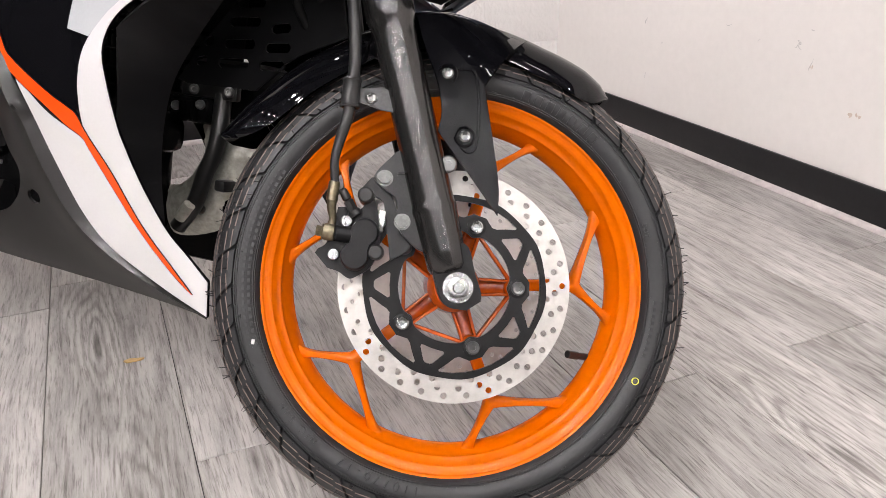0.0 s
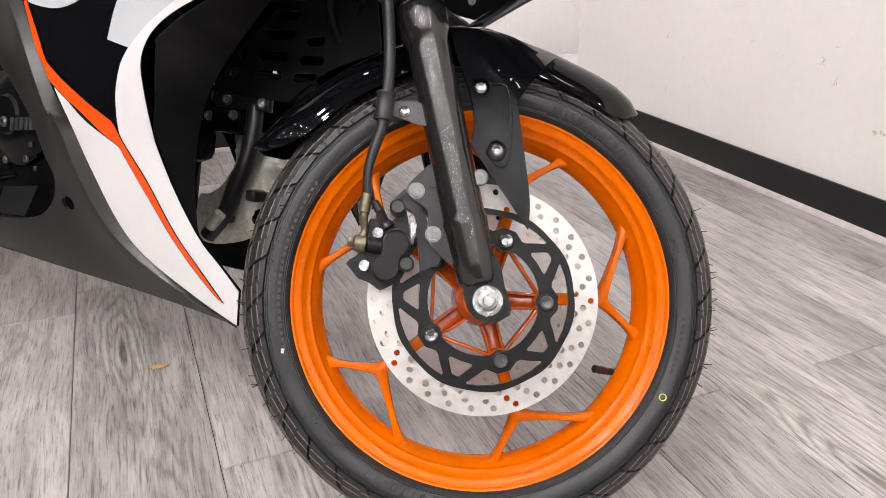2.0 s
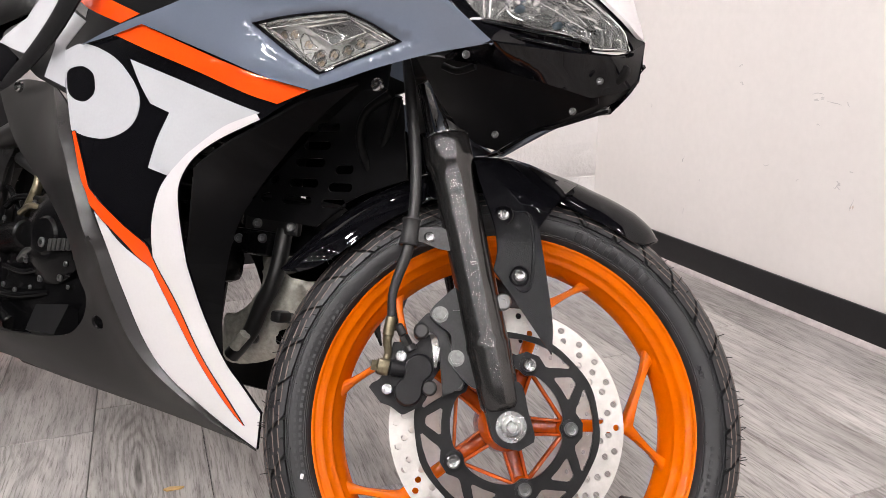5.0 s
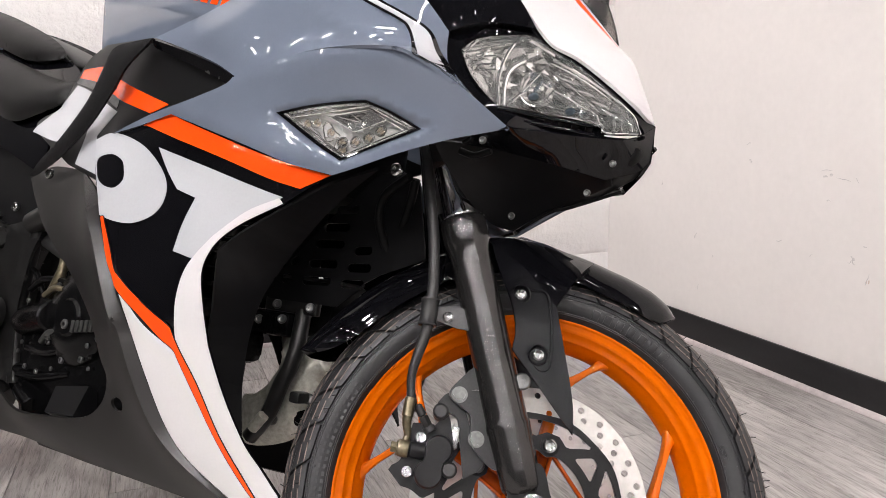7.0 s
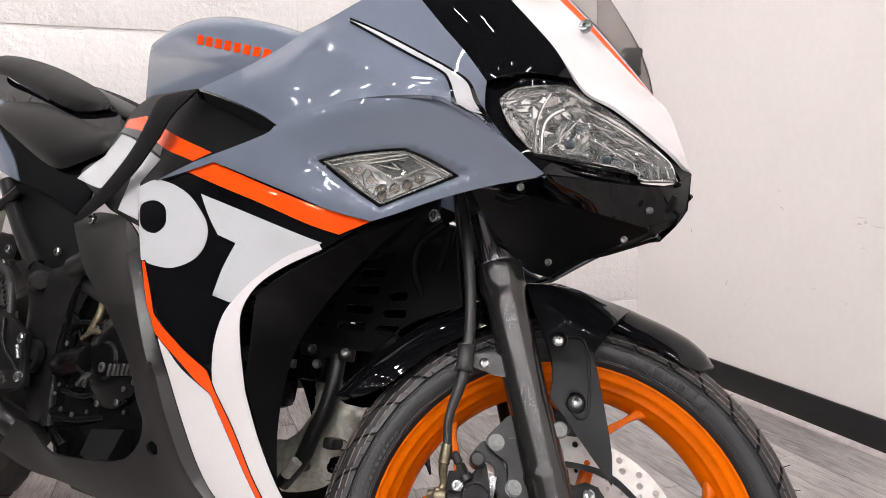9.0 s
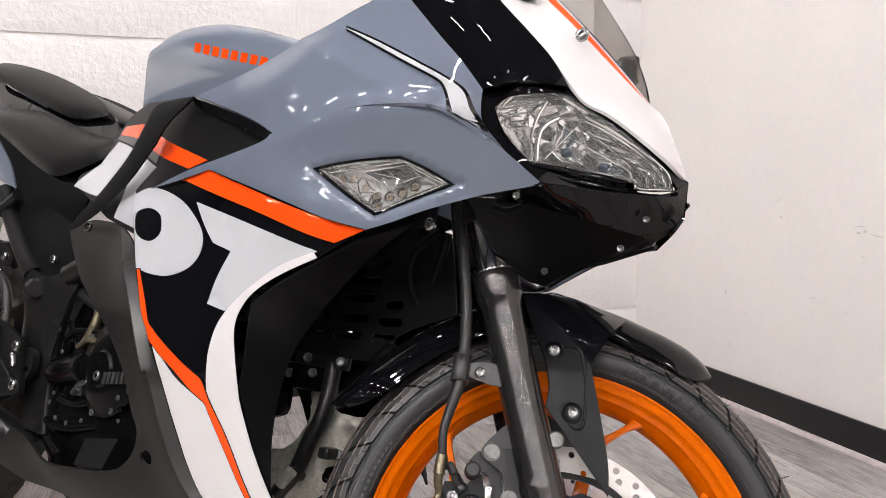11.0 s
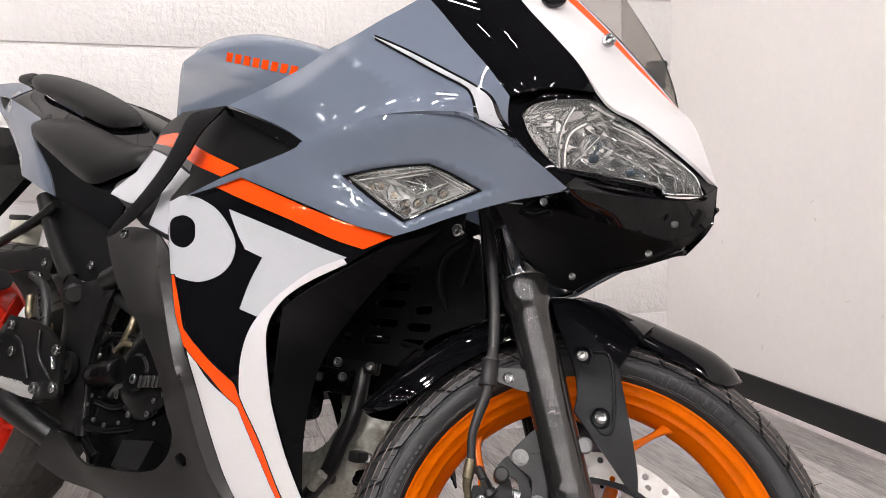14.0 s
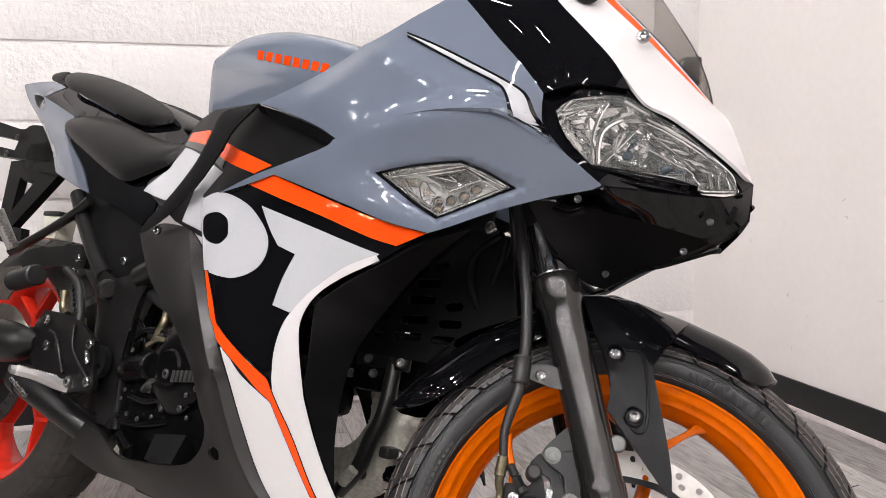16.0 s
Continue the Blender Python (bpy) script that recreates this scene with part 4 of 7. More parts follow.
FAIRING_LOWER = [(-0.0036, -0.165, 0.7108, 1), (-0.0451, -0.207, 0.7433), (-0.0894, -0.235, 0.7696), (-0.1234, -0.246, 0.7754), (-0.1933, -0.256, 0.7743), (-0.2613, -0.258, 0.7641), (-0.3276, -0.255, 0.7485, 1), (-0.3414, -0.255, 0.738), (-0.3999, -0.249, 0.7247), (-0.4791, -0.243, 0.7072), (-0.5582, -0.236, 0.6837, 1), (-0.5032, -0.239, 0.6934), (-0.4393, -0.243, 0.7074, 1), (-0.311, -0.243, 0.6709), (-0.2396, -0.236, 0.6502), (-0.181, -0.226, 0.6396, 1), (-0.1529, -0.221, 0.6502), (-0.1125, -0.208, 0.67), (-0.0633, -0.188, 0.6914), (-0.0302, -0.176, 0.7019)]
SIDE = [(-0.5978, -0.228, 0.6775, 1), (-0.5128, -0.232, 0.6972), (-0.4485, -0.236, 0.7121, 1), (-0.3186, -0.236, 0.675), (-0.2463, -0.229, 0.6539), (-0.1859, -0.22, 0.6423, 1), (-0.2491, -0.222, 0.6041, 1), (-0.3024, -0.226, 0.5765), (-0.3361, -0.229, 0.5508), (-0.3504, -0.23, 0.5204), (-0.3479, -0.226, 0.4862), (-0.3383, -0.216, 0.44), (-0.3327, -0.211, 0.4214), (-0.3126, -0.197, 0.3715), (-0.2849, -0.182, 0.3239), (-0.2625, -0.17, 0.2976), (-0.2369, -0.158, 0.2688, 1), (-0.2413, -0.15, 0.2228, 1), (-0.3017, -0.162, 0.247), (-0.3729, -0.178, 0.2838), (-0.4105, -0.19, 0.32), (-0.4457, -0.205, 0.3785), (-0.4721, -0.218, 0.4303), (-0.4935, -0.232, 0.4734), (-0.5142, -0.236, 0.5104), (-0.5343, -0.236, 0.5399), (-0.5553, -0.236, 0.5784), (-0.5818, -0.234, 0.6354)]
GRAPHITE = [(-0.8519, -0.16, 0.6319, 1), (-0.7885, -0.166, 0.6511), (-0.667, -0.195, 0.6413, 1), (-0.6074, -0.219, 0.5789), (-0.5687, -0.228, 0.5385), (-0.5335, -0.23, 0.4859), (-0.509, -0.226, 0.4431), (-0.5033, -0.214, 0.427), (-0.4808, -0.2, 0.3736), (-0.4457, -0.186, 0.318), (-0.4001, -0.173, 0.2795), (-0.3244, -0.158, 0.2444), (-0.2466, -0.145, 0.2207, 1), (-0.3225, -0.13, 0.2187), (-0.4349, -0.12, 0.2176), (-0.5569, -0.112, 0.215), (-0.6866, -0.108, 0.2141), (-0.7945, -0.115, 0.2216), (-0.8821, -0.12, 0.2228), (-0.97, -0.13, 0.2402, 1), (-0.9177, -0.14, 0.2989, 1), (-0.8606, -0.145, 0.293), (-0.7902, -0.15, 0.2691), (-0.724, -0.152, 0.2722), (-0.6197, -0.157, 0.2883), (-0.5677, -0.168, 0.3177), (-0.5514, -0.178, 0.3539), (-0.5678, -0.183, 0.3826), (-0.6074, -0.182, 0.4338), (-0.6834, -0.176, 0.494), (-0.7726, -0.169, 0.5513), (-0.8216, -0.164, 0.5975)]
GRAPHITE_EDGE = [(-0.667, -0.195, 0.6413, 1), (-0.5995, -0.213, 0.6061), (-0.5677, -0.221, 0.5644), (-0.5326, -0.222, 0.5107), (-0.5125, -0.217, 0.4729), (-0.4914, -0.204, 0.429), (-0.464, -0.191, 0.3761), (-0.4264, -0.177, 0.3166), (-0.3866, -0.166, 0.28), (-0.3117, -0.152, 0.2434), (-0.2467, -0.1449, 0.2206, 1), (-0.3244, -0.158, 0.2444), (-0.4001, -0.173, 0.2795), (-0.4457, -0.186, 0.318), (-0.4808, -0.2, 0.3736), (-0.5033, -0.214, 0.427), (-0.509, -0.226, 0.4431), (-0.5335, -0.23, 0.4859), (-0.5687, -0.228, 0.5385), (-0.6074, -0.219, 0.5789)]
INNER_PANEL = [(-0.1396, -0.198, 0.6538, 1), (-0.189, -0.21, 0.6339), (-0.2372, -0.216, 0.6067), (-0.2966, -0.221, 0.5723), (-0.339, -0.222, 0.5433, 1), (-0.3372, -0.214, 0.475), (-0.3396, -0.204, 0.4185), (-0.292, -0.176, 0.3243, 1), (-0.3228, -0.158, 0.383), (-0.3324, -0.15, 0.443), (-0.3226, -0.148, 0.4976), (-0.289, -0.15, 0.5487), (-0.2662, -0.158, 0.5683), (-0.2263, -0.168, 0.6049), (-0.1839, -0.182, 0.6319)]
DEC_STRIPE = [(-0.4971, 0.6953, 1), (-0.4506, 0.7108, 1), (-0.4023, 0.6956), (-0.3065, 0.667), (-0.2374, 0.6495), (-0.1857, 0.6403, 1), (-0.2247, 0.623, 1), (-0.2665, 0.6318), (-0.3397, 0.6532), (-0.4271, 0.6769), (-0.4844, 0.6933)]
DEC_D = [(-0.6005, 0.6775, 1), (-0.569, 0.6865), (-0.528, 0.6812), (-0.4823, 0.6651), (-0.4463, 0.6397), (-0.4303, 0.6174), (-0.4322, 0.5947), (-0.4493, 0.5771), (-0.4822, 0.5655), (-0.5172, 0.566), (-0.55, 0.5722, 1), (-0.5715, 0.6187)]
DEC_HOLE = [(-0.5491, 0.6559), (-0.5259, 0.6477), (-0.5167, 0.634), (-0.5153, 0.6203), (-0.5301, 0.61), (-0.5531, 0.6125), (-0.5691, 0.6204), (-0.5774, 0.6329), (-0.5813, 0.6473), (-0.5717, 0.6541)]
DEC_T = [(-0.4558, 0.6653, 1), (-0.3663, 0.6425), (-0.2815, 0.6202), (-0.2477, 0.6122, 1), (-0.2701, 0.5987, 1), (-0.2946, 0.5873), (-0.3324, 0.5627), (-0.354, 0.5426), (-0.3689, 0.53, 1), (-0.4022, 0.5362, 1), (-0.3919, 0.5712), (-0.3765, 0.6035, 1), (-0.4101, 0.6127, 1), (-0.4315, 0.6348)]
DEC_WHITE = [(-0.2523, 0.6109, 1), (-0.2476, 0.6049, 1), (-0.3025, 0.5775), (-0.3354, 0.5516), (-0.3495, 0.5205), (-0.3465, 0.4864), (-0.3374, 0.4402), (-0.3321, 0.4202), (-0.3118, 0.3716), (-0.2842, 0.3234), (-0.2619, 0.2963), (-0.2376, 0.2679, 1), (-0.2419, 0.2242, 1), (-0.3012, 0.2486), (-0.3723, 0.2853), (-0.4097, 0.3222), (-0.4442, 0.3794), (-0.47, 0.4298), (-0.4902, 0.48, 1), (-0.4523, 0.4442), (-0.4146, 0.4252), (-0.3947, 0.4185, 1), (-0.3882, 0.429, 1), (-0.3907, 0.451), (-0.3889, 0.4824), (-0.3767, 0.517), (-0.3505, 0.549), (-0.3339, 0.5649), (-0.2956, 0.5926)]
DEC_PIN = [(-0.5396, 0.5708, 1), (-0.5129, 0.5281), (-0.5004, 0.5046), (-0.4894, 0.4954), (-0.471, 0.4823), (-0.4394, 0.4628), (-0.4141, 0.4507), (-0.4004, 0.4443), (-0.3945, 0.4380), (-0.3890, 0.4290), (-0.3797, 0.416), (-0.3513, 0.3795), (-0.3189, 0.3256), (-0.286, 0.2829), (-0.2584, 0.2491, 1), (-0.287, 0.2763), (-0.3205, 0.317), (-0.3539, 0.3658), (-0.3818, 0.4053), (-0.3910, 0.4172), (-0.4141, 0.4279), (-0.4401, 0.4443), (-0.4716, 0.4643), (-0.4854, 0.4747), (-0.4935, 0.4812), (-0.502, 0.4955), (-0.5177, 0.5167), (-0.5448, 0.5698, 1)]
INDICATOR = [(-0.2591, 0.7067, 1), (-0.2274, 0.7141), (-0.1831, 0.7206), (-0.1505, 0.7237, 1), (-0.1239, 0.7147), (-0.0933, 0.6999, 1), (-0.1294, 0.6807), (-0.1737, 0.658, 1), (-0.2131, 0.6785)]
FAIR_FLASH_GREY = [(-0.2605, 0.8881, 1), (-0.2024, 0.8621), (-0.1512, 0.8372), (-0.1198, 0.8218), (-0.0968, 0.8072), (-0.0848, 0.7843), (-0.069, 0.763, 1), (-0.0865, 0.7705, 1), (-0.0988, 0.7858), (-0.1146, 0.81), (-0.1273, 0.8203), (-0.1681, 0.84), (-0.223, 0.8682)]
RECESS = [(-0.2737, 0.708), (-0.2356, 0.7192), (-0.1833, 0.7262), (-0.1453, 0.7293), (-0.1166, 0.72), (-0.0686, 0.7027), (-0.1235, 0.6761), (-0.1721, 0.6507), (-0.2258, 0.6754)]
FOLD_A = [(-0.3277, 0.8818), (-0.226, 0.8262), (-0.148, 0.7913), (-0.0931, 0.769)]
GRAPH_HOLE = [(-0.5269, 0.3344), (-0.5141, 0.3301), (-0.5164, 0.3188), (-0.53, 0.3145), (-0.5399, 0.3202), (-0.5389, 0.329)]
STRAP = [(-0.4984, -0.246, 0.8109, 1), (-0.5389, -0.245, 0.8084), (-0.5802, -0.243, 0.8025), (-0.5998, -0.24, 0.7751), (-0.6336, -0.232, 0.7324), (-0.7106, -0.212, 0.6852), (-0.7902, -0.19, 0.6526), (-0.8235, -0.18, 0.6309, 1), (-0.7956, -0.182, 0.6352), (-0.7073, -0.205, 0.6614), (-0.627, -0.226, 0.6989), (-0.5775, -0.236, 0.7409), (-0.5478, -0.242, 0.7743), (-0.5154, -0.246, 0.7962)]
COVER = [(-0.5335, -0.222, 0.8232, 1), (-0.3539, -0.228, 0.7632, 1), (-0.3596, -0.228, 0.7466), (-0.4688, -0.224, 0.7163), (-0.582, -0.218, 0.6821, 1), (-0.6068, -0.212, 0.6231, 1), (-0.6991, -0.2, 0.6483, 1), (-0.8491, -0.17, 0.7153), (-0.8099, -0.16, 0.7485, 1), (-0.7801, -0.15, 0.8274), (-0.7061, -0.17, 0.8453, 1)]
COVER_ORANGE = [(-0.7744, 0.8143, 1), (-0.6942, 0.8064, 1), (-0.5754, 0.7611), (-0.4707, 0.7272, 1), (-0.5075, 0.7162, 1), (-0.5965, 0.7424), (-0.6852, 0.778), (-0.7792, 0.7996, 1)]
COVER_BLACK = [(-0.7792, 0.7996, 1), (-0.6852, 0.778), (-0.5965, 0.7424, 1), (-0.5974, 0.7289, 1), (-0.6874, 0.7643), (-0.7859, 0.7917, 1)]
COVER_PALE = [(-0.7744, 0.7857, 1), (-0.7059, 0.7664), (-0.5945, 0.7241, 1), (-0.6372, 0.6905, 1), (-0.6108, 0.6318, 1), (-0.6768, 0.6482, 1), (-0.6753, 0.7066), (-0.745, 0.6853), (-0.8545, 0.7072, 1), (-0.8097, 0.7484)]
COWL = [(-0.0073, -0.118, 0.8431, 1), (-0.0318, -0.128, 0.876), (-0.0631, -0.136, 0.9096), (-0.0975, -0.142, 0.9447), (-0.1184, -0.146, 0.9678, 1), (-0.0692, -0.088, 0.9906, 1), (-0.0202, -0.07, 0.942), (0.0188, -0.045, 0.9), (0.0486, 0, 0.8662, 1), (0.0698, 0, 0.8435), (0.0889, 0, 0.8033), (0.1054, 0, 0.764, 1), (0.1002, -0.02, 0.7674), (0.0911, -0.04, 0.7761), (0.0628, -0.065, 0.7975), (0.0334, -0.092, 0.8162), (0.0087, -0.108, 0.826)]
COWL_STRIPE = [(-0.0734, 0.9804, 1), (-0.0644, 0.9821, 1), (-0.0222, 0.9404), (0.0169, 0.8983), (0.0497, 0.8634, 1), (0.0124, 0.8976), (-0.0271, 0.9368)]
BLACK_SIDE = [(-0.0902, -0.18, 0.8175, 1), (-0.0635, -0.175, 0.8275), (-0.0446, -0.158, 0.8357), (-0.009, -0.12, 0.8417, 1), (-0.0309, -0.13, 0.875), (-0.062, -0.138, 0.9085), (-0.0964, -0.144, 0.9434), (-0.1172, -0.148, 0.9665, 1), (-0.2212, -0.203, 0.9547, 1), (-0.2002, -0.2, 0.933), (-0.154, -0.194, 0.8843), (-0.1205, -0.188, 0.851)]
SCREEN = [(-0.0707, -0.09, 0.9914, 1), (-0.0196, -0.072, 0.9424), (0.0193, -0.047, 0.9005), (0.0488, -0.001, 0.8672, 1), (0.0394, -0.001, 0.8971), (0.021, -0.001, 0.9371), (-0.0056, -0.001, 0.9796), (-0.0453, -0.001, 1.0386, 1)]
LAMP = [(-0.0758, -0.165, 0.8019, 1), (-0.0645, -0.155, 0.8181), (-0.0373, -0.14, 0.8269), (-0.0096, -0.122, 0.8313), (0.0074, -0.11, 0.8212), (0.0402, -0.088, 0.8031), (0.0735, -0.062, 0.7779), (0.0951, -0.048, 0.7561), (0.1022, -0.048, 0.7396, 1), (0.0697, -0.075, 0.7316), (0.0614, -0.08, 0.7406), (0.0066, -0.12, 0.7433), (-0.0288, -0.15, 0.7409, 1), (-0.0458, -0.16, 0.7565), (-0.0616, -0.165, 0.7753)]
SURROUND = [(-0.0917, -0.172, 0.8237, 1), (-0.072, -0.16, 0.836), (-0.05, -0.148, 0.8419), (-0.0114, -0.112, 0.8474, 1), (0.0068, -0.1, 0.8293), (0.0322, -0.085, 0.819), (0.0618, -0.058, 0.8001), (0.0901, -0.032, 0.7787), (0.1057, 0.002, 0.7632, 1), (0.0958, -0.035, 0.7361), (0.0641, -0.075, 0.7257), (0.0064, -0.128, 0.7186), (-0.0094, -0.155, 0.7132, 1), (-0.0344, -0.162, 0.7325), (-0.059, -0.168, 0.7542), (-0.0814, -0.174, 0.7798), (-0.0887, -0.176, 0.7999)]
BEAK = [(-0.0049, -0.168, 0.7105, 1), (0.0106, -0.138, 0.7163), (0.0663, -0.082, 0.7244), (0.0926, -0.042, 0.7354), (0.1062, 0, 0.7626, 1), (0.1048, -0.004, 0.7190, 1), (0.0921, -0.012, 0.7030), (0.0656, -0.040, 0.6872, 1), (0.0202, -0.085, 0.6922), (-0.0321, -0.125, 0.6977), (-0.0578, -0.165, 0.6929, 1), (-0.0321, -0.172, 0.7025)]
DUCT = [(-0.1158, -0.135, 0.7064, 1), (-0.0349, -0.12, 0.7017), (0.0179, -0.08, 0.6961), (0.0656, -0.036, 0.6892), (0.0691, -0.020, 0.6849, 1), (0.0107, -0.012, 0.6608), (-0.0149, -0.008, 0.6522), (-0.0564, -0.006, 0.6246, 1), (-0.0741, -0.04, 0.6284), (-0.0929, -0.09, 0.6571)]
TAIL = [(-1.713, -0.05, 1.0264, 1), (-1.702, -0.05, 1.0336), (-1.5474, -0.06, 1.0213), (-1.4352, -0.075, 0.9901, 1), (-1.5103, -0.085, 0.9691, 1), (-1.4073, -0.09, 0.9336), (-1.3058, -0.1, 0.8983, 1), (-1.3267, -0.105, 0.8752), (-1.2869, -0.11, 0.8408), (-1.1922, -0.115, 0.775), (-1.1444, -0.115, 0.7198, 1), (-1.2106, -0.11, 0.7361), (-1.3283, -0.1, 0.7712, 1), (-1.401, -0.09, 0.8365), (-1.517, -0.075, 0.9096), (-1.6415, -0.06, 0.9776)]
TAIL_SIDE = [(-1.5057, -0.083, 0.9679, 1), (-1.4308, -0.073, 0.9888), (-1.3294, -0.076, 0.9539), (-1.2185, -0.081, 0.9168), (-1.0774, -0.086, 0.8696), (-1.0102, -0.086, 0.862), (-0.9432, -0.081, 0.8663), (-0.868, -0.091, 0.827, 1), (-0.8663, -0.096, 0.8127), (-0.8727, -0.106, 0.7831), (-0.886, -0.116, 0.7539), (-0.8847, -0.126, 0.7249), (-0.8722, -0.131, 0.6852), (-0.9026, -0.131, 0.6541, 1), (-1.0088, -0.126, 0.6893), (-1.1386, -0.114, 0.7189, 1), (-1.1882, -0.113, 0.7743), (-1.2827, -0.108, 0.8399), (-1.3224, -0.103, 0.8742), (-1.3016, -0.098, 0.8973, 1), (-1.4029, -0.088, 0.9325)]
SEAT = [(-1.3152, -0.112, 0.873), (-1.3109, -0.108, 0.8891), (-1.2677, -0.104, 0.8943), (-1.2049, -0.102, 0.8912), (-1.1296, -0.102, 0.8804), (-1.0525, -0.103, 0.8595), (-0.9788, -0.104, 0.8365), (-0.9097, -0.106, 0.819), (-0.8547, -0.11, 0.8097), (-0.8618, -0.118, 0.7845), (-0.8783, -0.124, 0.7677), (-0.9203, -0.13, 0.7513), (-0.9573, -0.132, 0.7401), (-0.9871, -0.132, 0.7382), (-1.0252, -0.13, 0.746), (-1.0914, -0.126, 0.7694), (-1.177, -0.121, 0.8048), (-1.2689, -0.116, 0.8431)]
PILLION = [(-1.4162, -0.09, 0.999), (-1.4216, -0.085, 1.0142), (-1.4054, -0.078, 1.0225), (-1.3601, -0.074, 1.0186), (-1.2783, -0.072, 1.002), (-1.1853, -0.072, 0.9771), (-1.0922, -0.074, 0.946), (-1.0186, -0.078, 0.9178), (-0.9656, -0.084, 0.8925), (-0.9424, -0.09, 0.8737), (-0.9482, -0.094, 0.865), (-0.9985, -0.098, 0.8631), (-1.044, -0.1, 0.8664), (-1.1, -0.1, 0.8829), (-1.1954, -0.098, 0.9152), (-1.2986, -0.096, 0.9503), (-1.3803, -0.093, 0.9748)]
TANK = [(-0.7832, 0.8161), (-0.8055, 0.8812), (-0.8183, 0.9475), (-0.8093, 0.9883), (-0.7582, 1.0169), (-0.6718, 1.0177), (-0.5702, 0.9973), (-0.4623, 0.9626), (-0.3641, 0.9234), (-0.3455, 0.8395), (-0.5217, 0.8187), (-0.7077, 0.8028)]
NAME = [(-0.6696, 0.9554), (-0.5101, 0.916)]
FRAME_PLATE = [(-1.065, -0.125, 0.5607, 1), (-1.0039, -0.13, 0.57), (-0.9454, -0.13, 0.5547), (-0.8942, -0.12, 0.5684), (-0.8587, -0.12, 0.5544), (-0.8771, -0.12, 0.5043), (-0.8921, -0.115, 0.4009), (-0.8772, -0.11, 0.2956, 1), (-0.9364, -0.11, 0.2966, 1), (-0.9886, -0.115, 0.3979), (-1.0026, -0.12, 0.5011)]
VENT_LIP = [(-0.5055, -0.243, 0.8109, 1), (-0.4446, -0.246, 0.7931), (-0.367, -0.252, 0.7665), (-0.3255, -0.256, 0.748, 1), (-0.3388, -0.25, 0.7397, 1), (-0.3895, -0.24, 0.7598), (-0.4527, -0.236, 0.7837), (-0.502, -0.236, 0.8009, 1)]


def far_side(bm, cut=None):
    """The left twin of a panel; cut shortens its nose, where the two sides differ."""
    twin = mirrored(bm)
    if cut is not None:
        gone = [f for f in twin.faces if f.calc_center_median().x > cut and f.calc_center_median().z < 0.36]
        bmesh.ops.delete(twin, geom=gone, context="FACES")
    return twin


def skin_part(name, outline, material, label="", thick=0.004, swell=0.0, reach=0.05, holes=(), parent=None, twin=True, step=0.011, dents=(), ridges=(), cut=None, calm=0.0):
    """A body skin on the bike's right side, and its twin on the left."""
    skin = Skin(outline, 1, -swell, reach, calm)
    skin.dents, skin.ridges = list(dents), list(ridges)
    bm = sheet(skin, thick, step, holes=holes)
    if twin:
        part(name, far_side(bm, cut), material, parent or BIKE, label, 30)
    return skin, part(name, bm, material, parent or BIKE, label, 30)


def decal(name, skin, flat, material, parent, label="", lift=0.0009, holes=(), step=0.011, twin=True, cut=None):
    bm = sheet(skin, 0.0009, step, outline=smooth_flat(flat), lift=-lift, holes=[smooth_flat(h) for h in holes])
    if twin:
        part(name, far_side(bm, cut), material, parent, "", 30)
    return part(name, bm, material, parent, label, 30)


def grown(flat, d):
    """A flat outline pushed outwards by d, for dark edges under decals."""
    loop = smooth_flat(flat)
    area = 0.5 * np.sum(loop[:, 0] * np.roll(loop[:, 1], -1) - np.roll(loop[:, 0], -1) * loop[:, 1])
    t = np.roll(loop, -1, 0) - np.roll(loop, 1, 0)
    n = np.stack([t[:, 1], -t[:, 0]], 1) / (np.linalg.norm(t, axis=1)[:, None] + 1e-9)
    return loop + n * d * (1 if area > 0 else -1)


def inflate(profile, w, blunt=4.0, taper=None, stations=8):
    """A rounded cushion: a side profile of (x, z) carried across the bike to half width w; its section is a blunt oval."""
    loop = smooth_flat(profile)
    xs = np.linspace(loop[:, 0].min(), loop[:, 0].max(), 60)
    mid = []
    for x in xs:
        hits = []
        for p, q in zip(loop, np.roll(loop, -1, 0)):
            if (p[0] - x) * (q[0] - x) <= 0 and p[0] != q[0]:
                hits.append(p[1] + (q[1] - p[1]) * (x - p[0]) / (q[0] - p[0]))
        mid.append(0.5 * (min(hits) + max(hits)) if hits else np.nan)
    mid = np.array(mid)
    mid[np.isnan(mid)] = np.interp(xs[np.isnan(mid)], xs[~np.isnan(mid)], mid[~np.isnan(mid)])
    xc = 0.5 * (xs[0] + xs[-1])
    bm = bmesh.new()
    rows = []
    for a in np.linspace(-1, 1, 2 * stations + 1):
        t = math.copysign(1 - (1 - abs(a)) ** 1.7, a) * 0.985
        s = (1 - abs(t) ** blunt) ** (1 / blunt)
        row = []
        for p in loop:
            zc = float(np.interp(p[0], xs, mid))
            k = taper(p[0], p[1]) if taper else 1.0
            row.append(bm.verts.new((xc + (p[0] - xc) * (0.93 + 0.07 * s), t * w * k, zc + (p[1] - zc) * s)))
        rows.append(row)
    loft(bm, rows)
    return bm


def smooth_open(points):
    return [(p.x, p.z) for p in spline([(q[0], 0, q[1]) for q in points], 8)]


